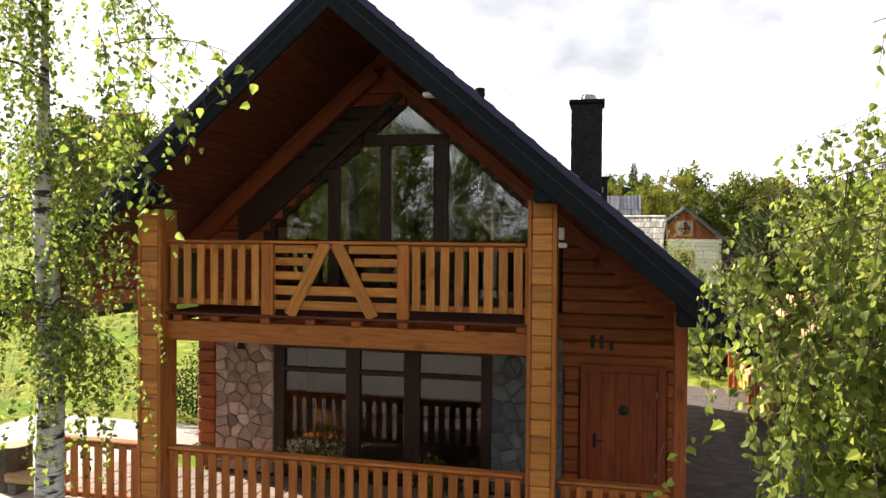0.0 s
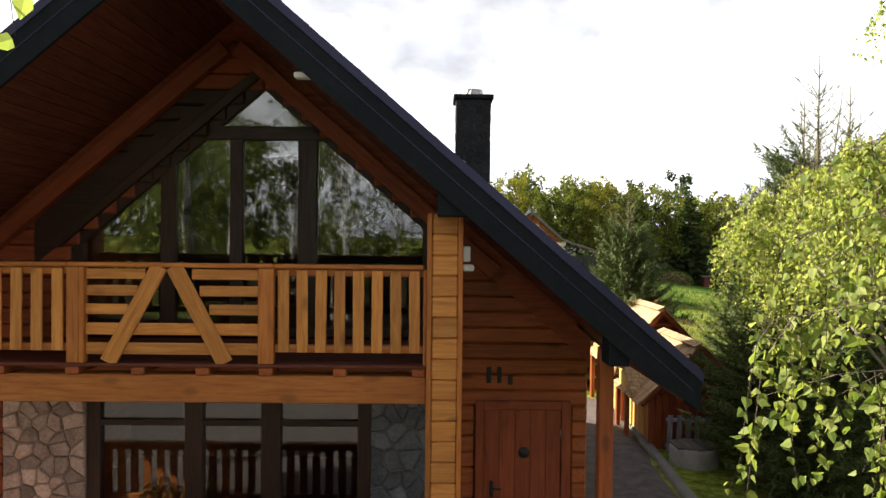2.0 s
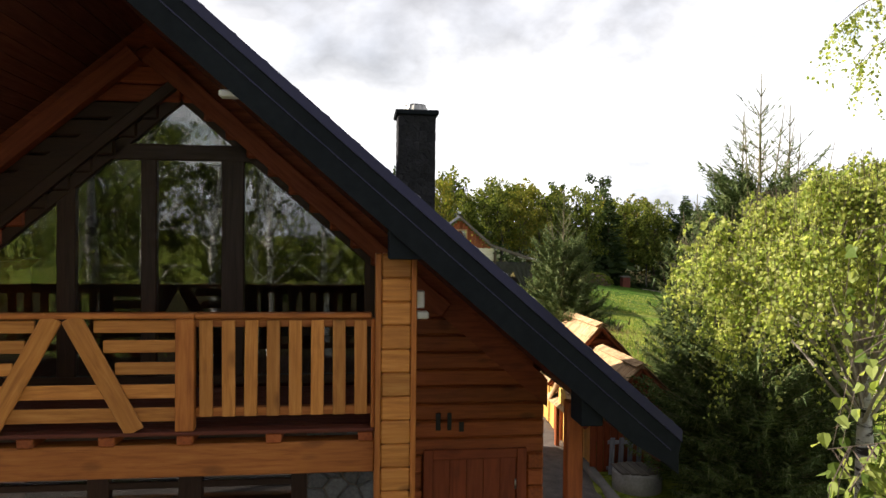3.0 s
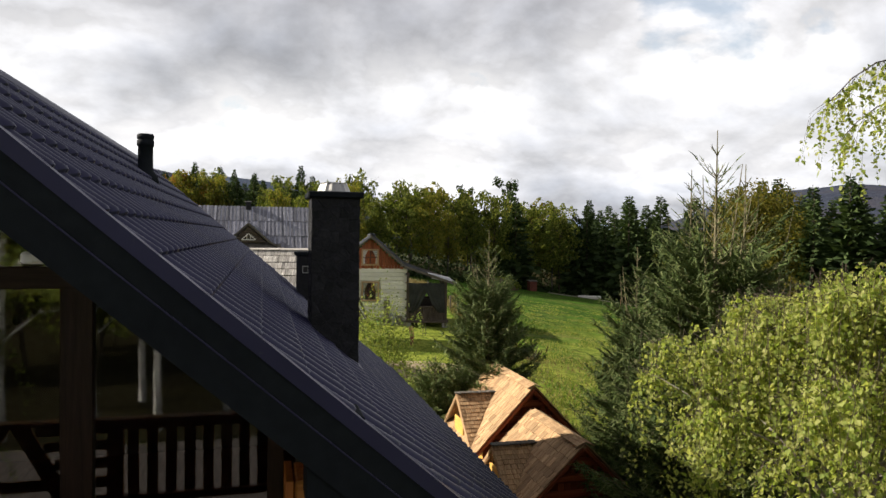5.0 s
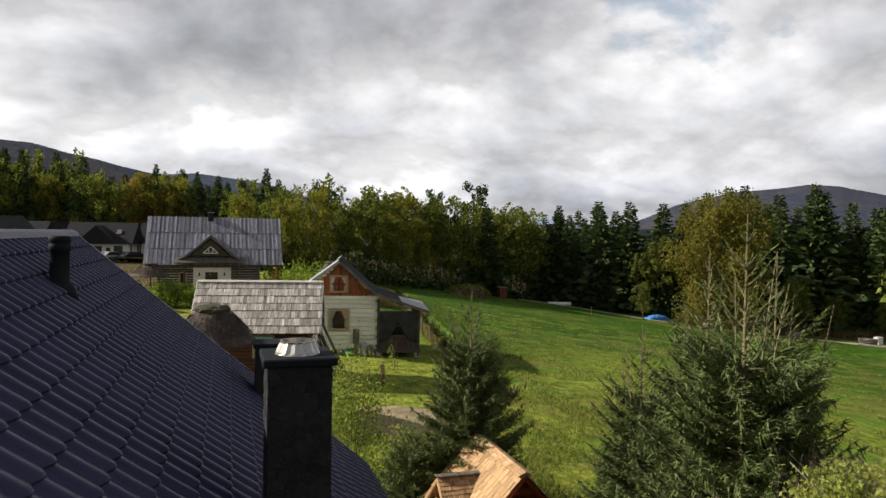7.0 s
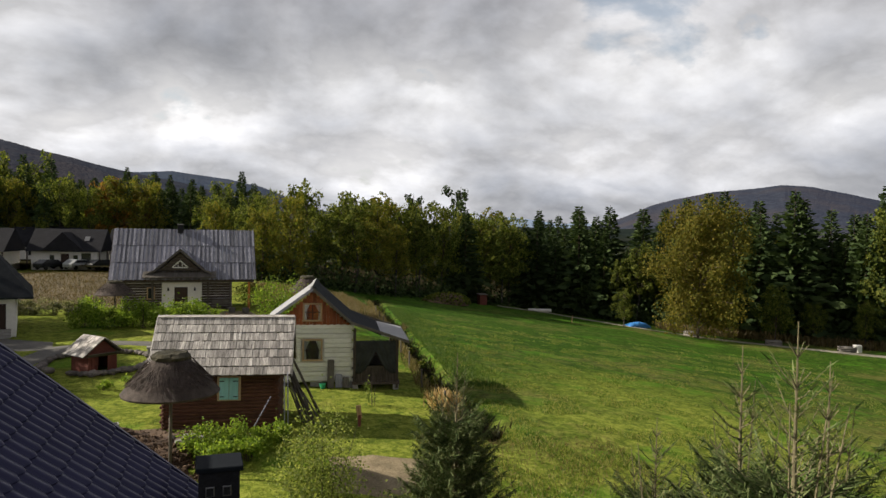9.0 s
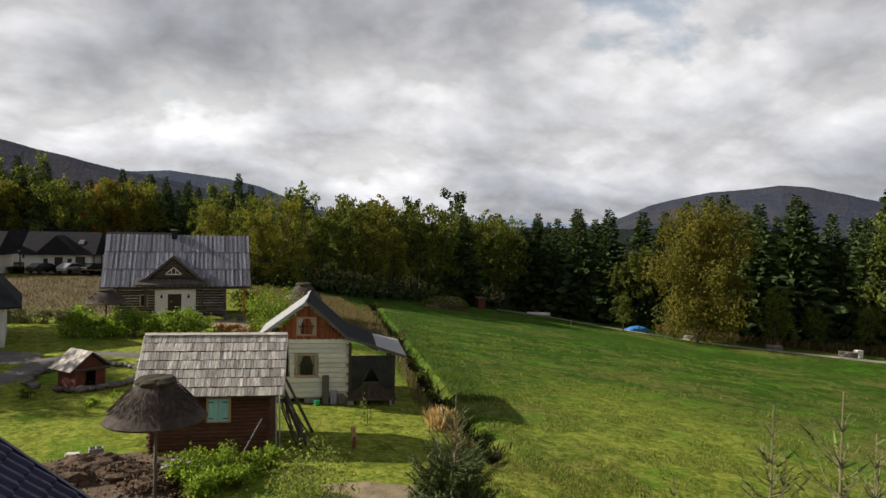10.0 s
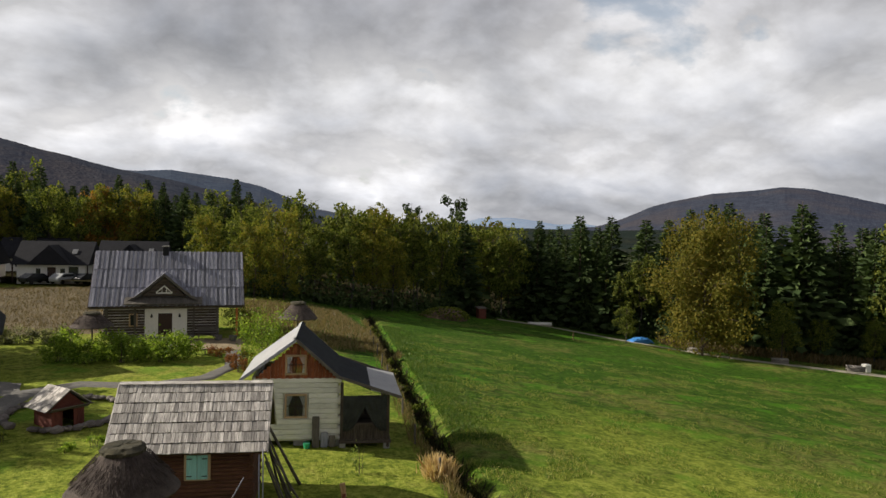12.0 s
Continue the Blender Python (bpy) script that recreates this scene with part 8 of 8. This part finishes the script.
# dark sheet added out of view, so that the panes reflect less light
patch("near_woodland_floor", ((-45, -60, 30, -60), (-45, -14.2, 14, -14.2)), FLOOR, 0.04, "unseen dark ground added before the house to darken the window reflections", "soil")
# trees on the near side, seen only in the window panes
for i, (x, y, h) in enumerate(((-3.3, -15.2, 15), (-5.4, -16.5, 14), (-1.2, -16.0, 14), (-7.6, -15.0, 15), (1.6, -17.5, 12), (-10.4, -16.8, 14), (-4.4, -19.5, 15))):
    plant_tree("birch", "slender white-stemmed birch on the near side of the house", on_ground(x, y), h, 2.4, 700 + i, 90, 14, 0.17, FOREST_LEAF, BIRCH_BARK, "birch", "birches on the near side", 0.22, 24)
for i, (x, y, h) in enumerate(((-12.5, -22.5, 11), (-15.5, -21.0, 12), (-18.5, -24.0, 13), (-10.5, -27.0, 12), (-14.0, -28.5, 13), (-22.0, -21.0, 13), (-8.0, -30.0, 10))):
    grow("inner", i % 3, x, y, h, 0.9, 70 * i)
for i in range(9):
    grow("inner", i % 3, -8.0 + 2.3 * i, -33.0 - 1.5 * (i % 2), 4.4 + 0.5 * (i % 3), 1.7, 33 * i)

# ---- hills ----
def hill(name, label, profile, near, far, tint, haze_glow, seed):
    """A wooded ridge: its skyline is given as bearing and elevation from the middle of the valley. Haze is put in as
    tint and emission.
    """
    s = Surface(name + "_cover", 1.0, 0, 0.0)
    tex = s.noise(s.where, 0.045, 5.0, 0.65)
    tree = s.voronoi(s.where, 0.16)
    stand = s.noise(s.where, 0.006, 4.0, 0.6)
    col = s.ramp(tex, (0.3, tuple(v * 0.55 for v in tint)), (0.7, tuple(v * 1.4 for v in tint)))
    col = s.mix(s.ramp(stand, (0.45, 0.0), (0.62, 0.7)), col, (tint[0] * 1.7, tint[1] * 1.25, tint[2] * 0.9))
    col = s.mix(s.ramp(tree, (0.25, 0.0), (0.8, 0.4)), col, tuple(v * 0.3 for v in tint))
    s.colour(col)
    s.bump(s.math("SUBTRACT", s.math("MULTIPLY", tex, 1.5), s.math("MULTIPLY", tree, 0.4)), 0.5, 8.0)
    # distance haze imitated: a faint bluish emission on ridges that give no light
    s.b.inputs["Emission Color"].default_value = (*haze_glow, 1)
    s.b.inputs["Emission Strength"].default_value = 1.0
    verts, faces = [], []
    a0, a1 = profile[0][0] - 6, profile[-1][0] + 6
    n, rows = 420, 24

    def sky(a):
        if a <= profile[0][0]:
            return profile[0][1] * step01((a - a0) / 6)
        if a >= profile[-1][0]:
            return profile[-1][1] * step01((a1 - a) / 6)
        for (p, e), (q_, f) in zip(profile, profile[1:]):
            if p <= a <= q_:
                return e + (f - e) * (a - p) / (q_ - p)
    for j in range(rows):
        v = j / (rows - 1)
        r = near + (far - near) * v
        for i in range(n):
            a = a0 + (a1 - a0) * i / (n - 1)
            top = 10 + far * math.tan(radians(sky(a)))
            z = -12 + (top + 12) * math.sin(v * math.pi / 2) ** 1.2 + 16 * v * (1 - v) * noise.noise((a * 0.6, v * 4, seed)) * far / 2500
            z += 2.0 * far / 2500 * noise.noise((a * 7.0, v * 14, seed + 3)) * v
            if j == rows - 1:
                z += 2.2 * far / 2500 * noise.noise((a * 40.0, 0.5, seed + 5))
            verts.append((1 + r * math.sin(radians(a)), 1 + r * math.cos(radians(a)), z))
    for j in range(rows - 1):
        for i in range(n - 1):
            faces.append((j * n + i, j * n + i + 1, (j + 1) * n + i + 1, (j + 1) * n + i))
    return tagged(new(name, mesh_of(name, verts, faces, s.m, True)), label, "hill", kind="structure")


hill("hill_far", "distant mountain ridge, pale blue from haze put into its colour", ((19.8, 0.7), (22.1, 1.25), (24.6, 1.34), (26.7, 1.1), (28.3, 0.85), (30.3, 0.98), (32.1, 0.73)), 3200, 4400, (0.10, 0.13, 0.17), (0.16, 0.20, 0.27), 1)
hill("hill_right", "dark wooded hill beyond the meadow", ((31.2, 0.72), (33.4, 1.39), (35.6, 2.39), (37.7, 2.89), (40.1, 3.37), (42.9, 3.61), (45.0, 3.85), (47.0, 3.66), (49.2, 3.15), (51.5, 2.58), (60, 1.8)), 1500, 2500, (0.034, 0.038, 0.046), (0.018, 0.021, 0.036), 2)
hill("hill_left_back", "wooded ridge behind the village, blued by haze put into its colour", ((-8.2, 4.14), (-4.8, 4.08), (-2.4, 4.29), (1.7, 3.86), (4.3, 3.34), (5.8, 2.76), (8.7, 1.66), (14, 0.9)), 1800, 2600, (0.035, 0.042, 0.050), (0.030, 0.037, 0.056), 3)
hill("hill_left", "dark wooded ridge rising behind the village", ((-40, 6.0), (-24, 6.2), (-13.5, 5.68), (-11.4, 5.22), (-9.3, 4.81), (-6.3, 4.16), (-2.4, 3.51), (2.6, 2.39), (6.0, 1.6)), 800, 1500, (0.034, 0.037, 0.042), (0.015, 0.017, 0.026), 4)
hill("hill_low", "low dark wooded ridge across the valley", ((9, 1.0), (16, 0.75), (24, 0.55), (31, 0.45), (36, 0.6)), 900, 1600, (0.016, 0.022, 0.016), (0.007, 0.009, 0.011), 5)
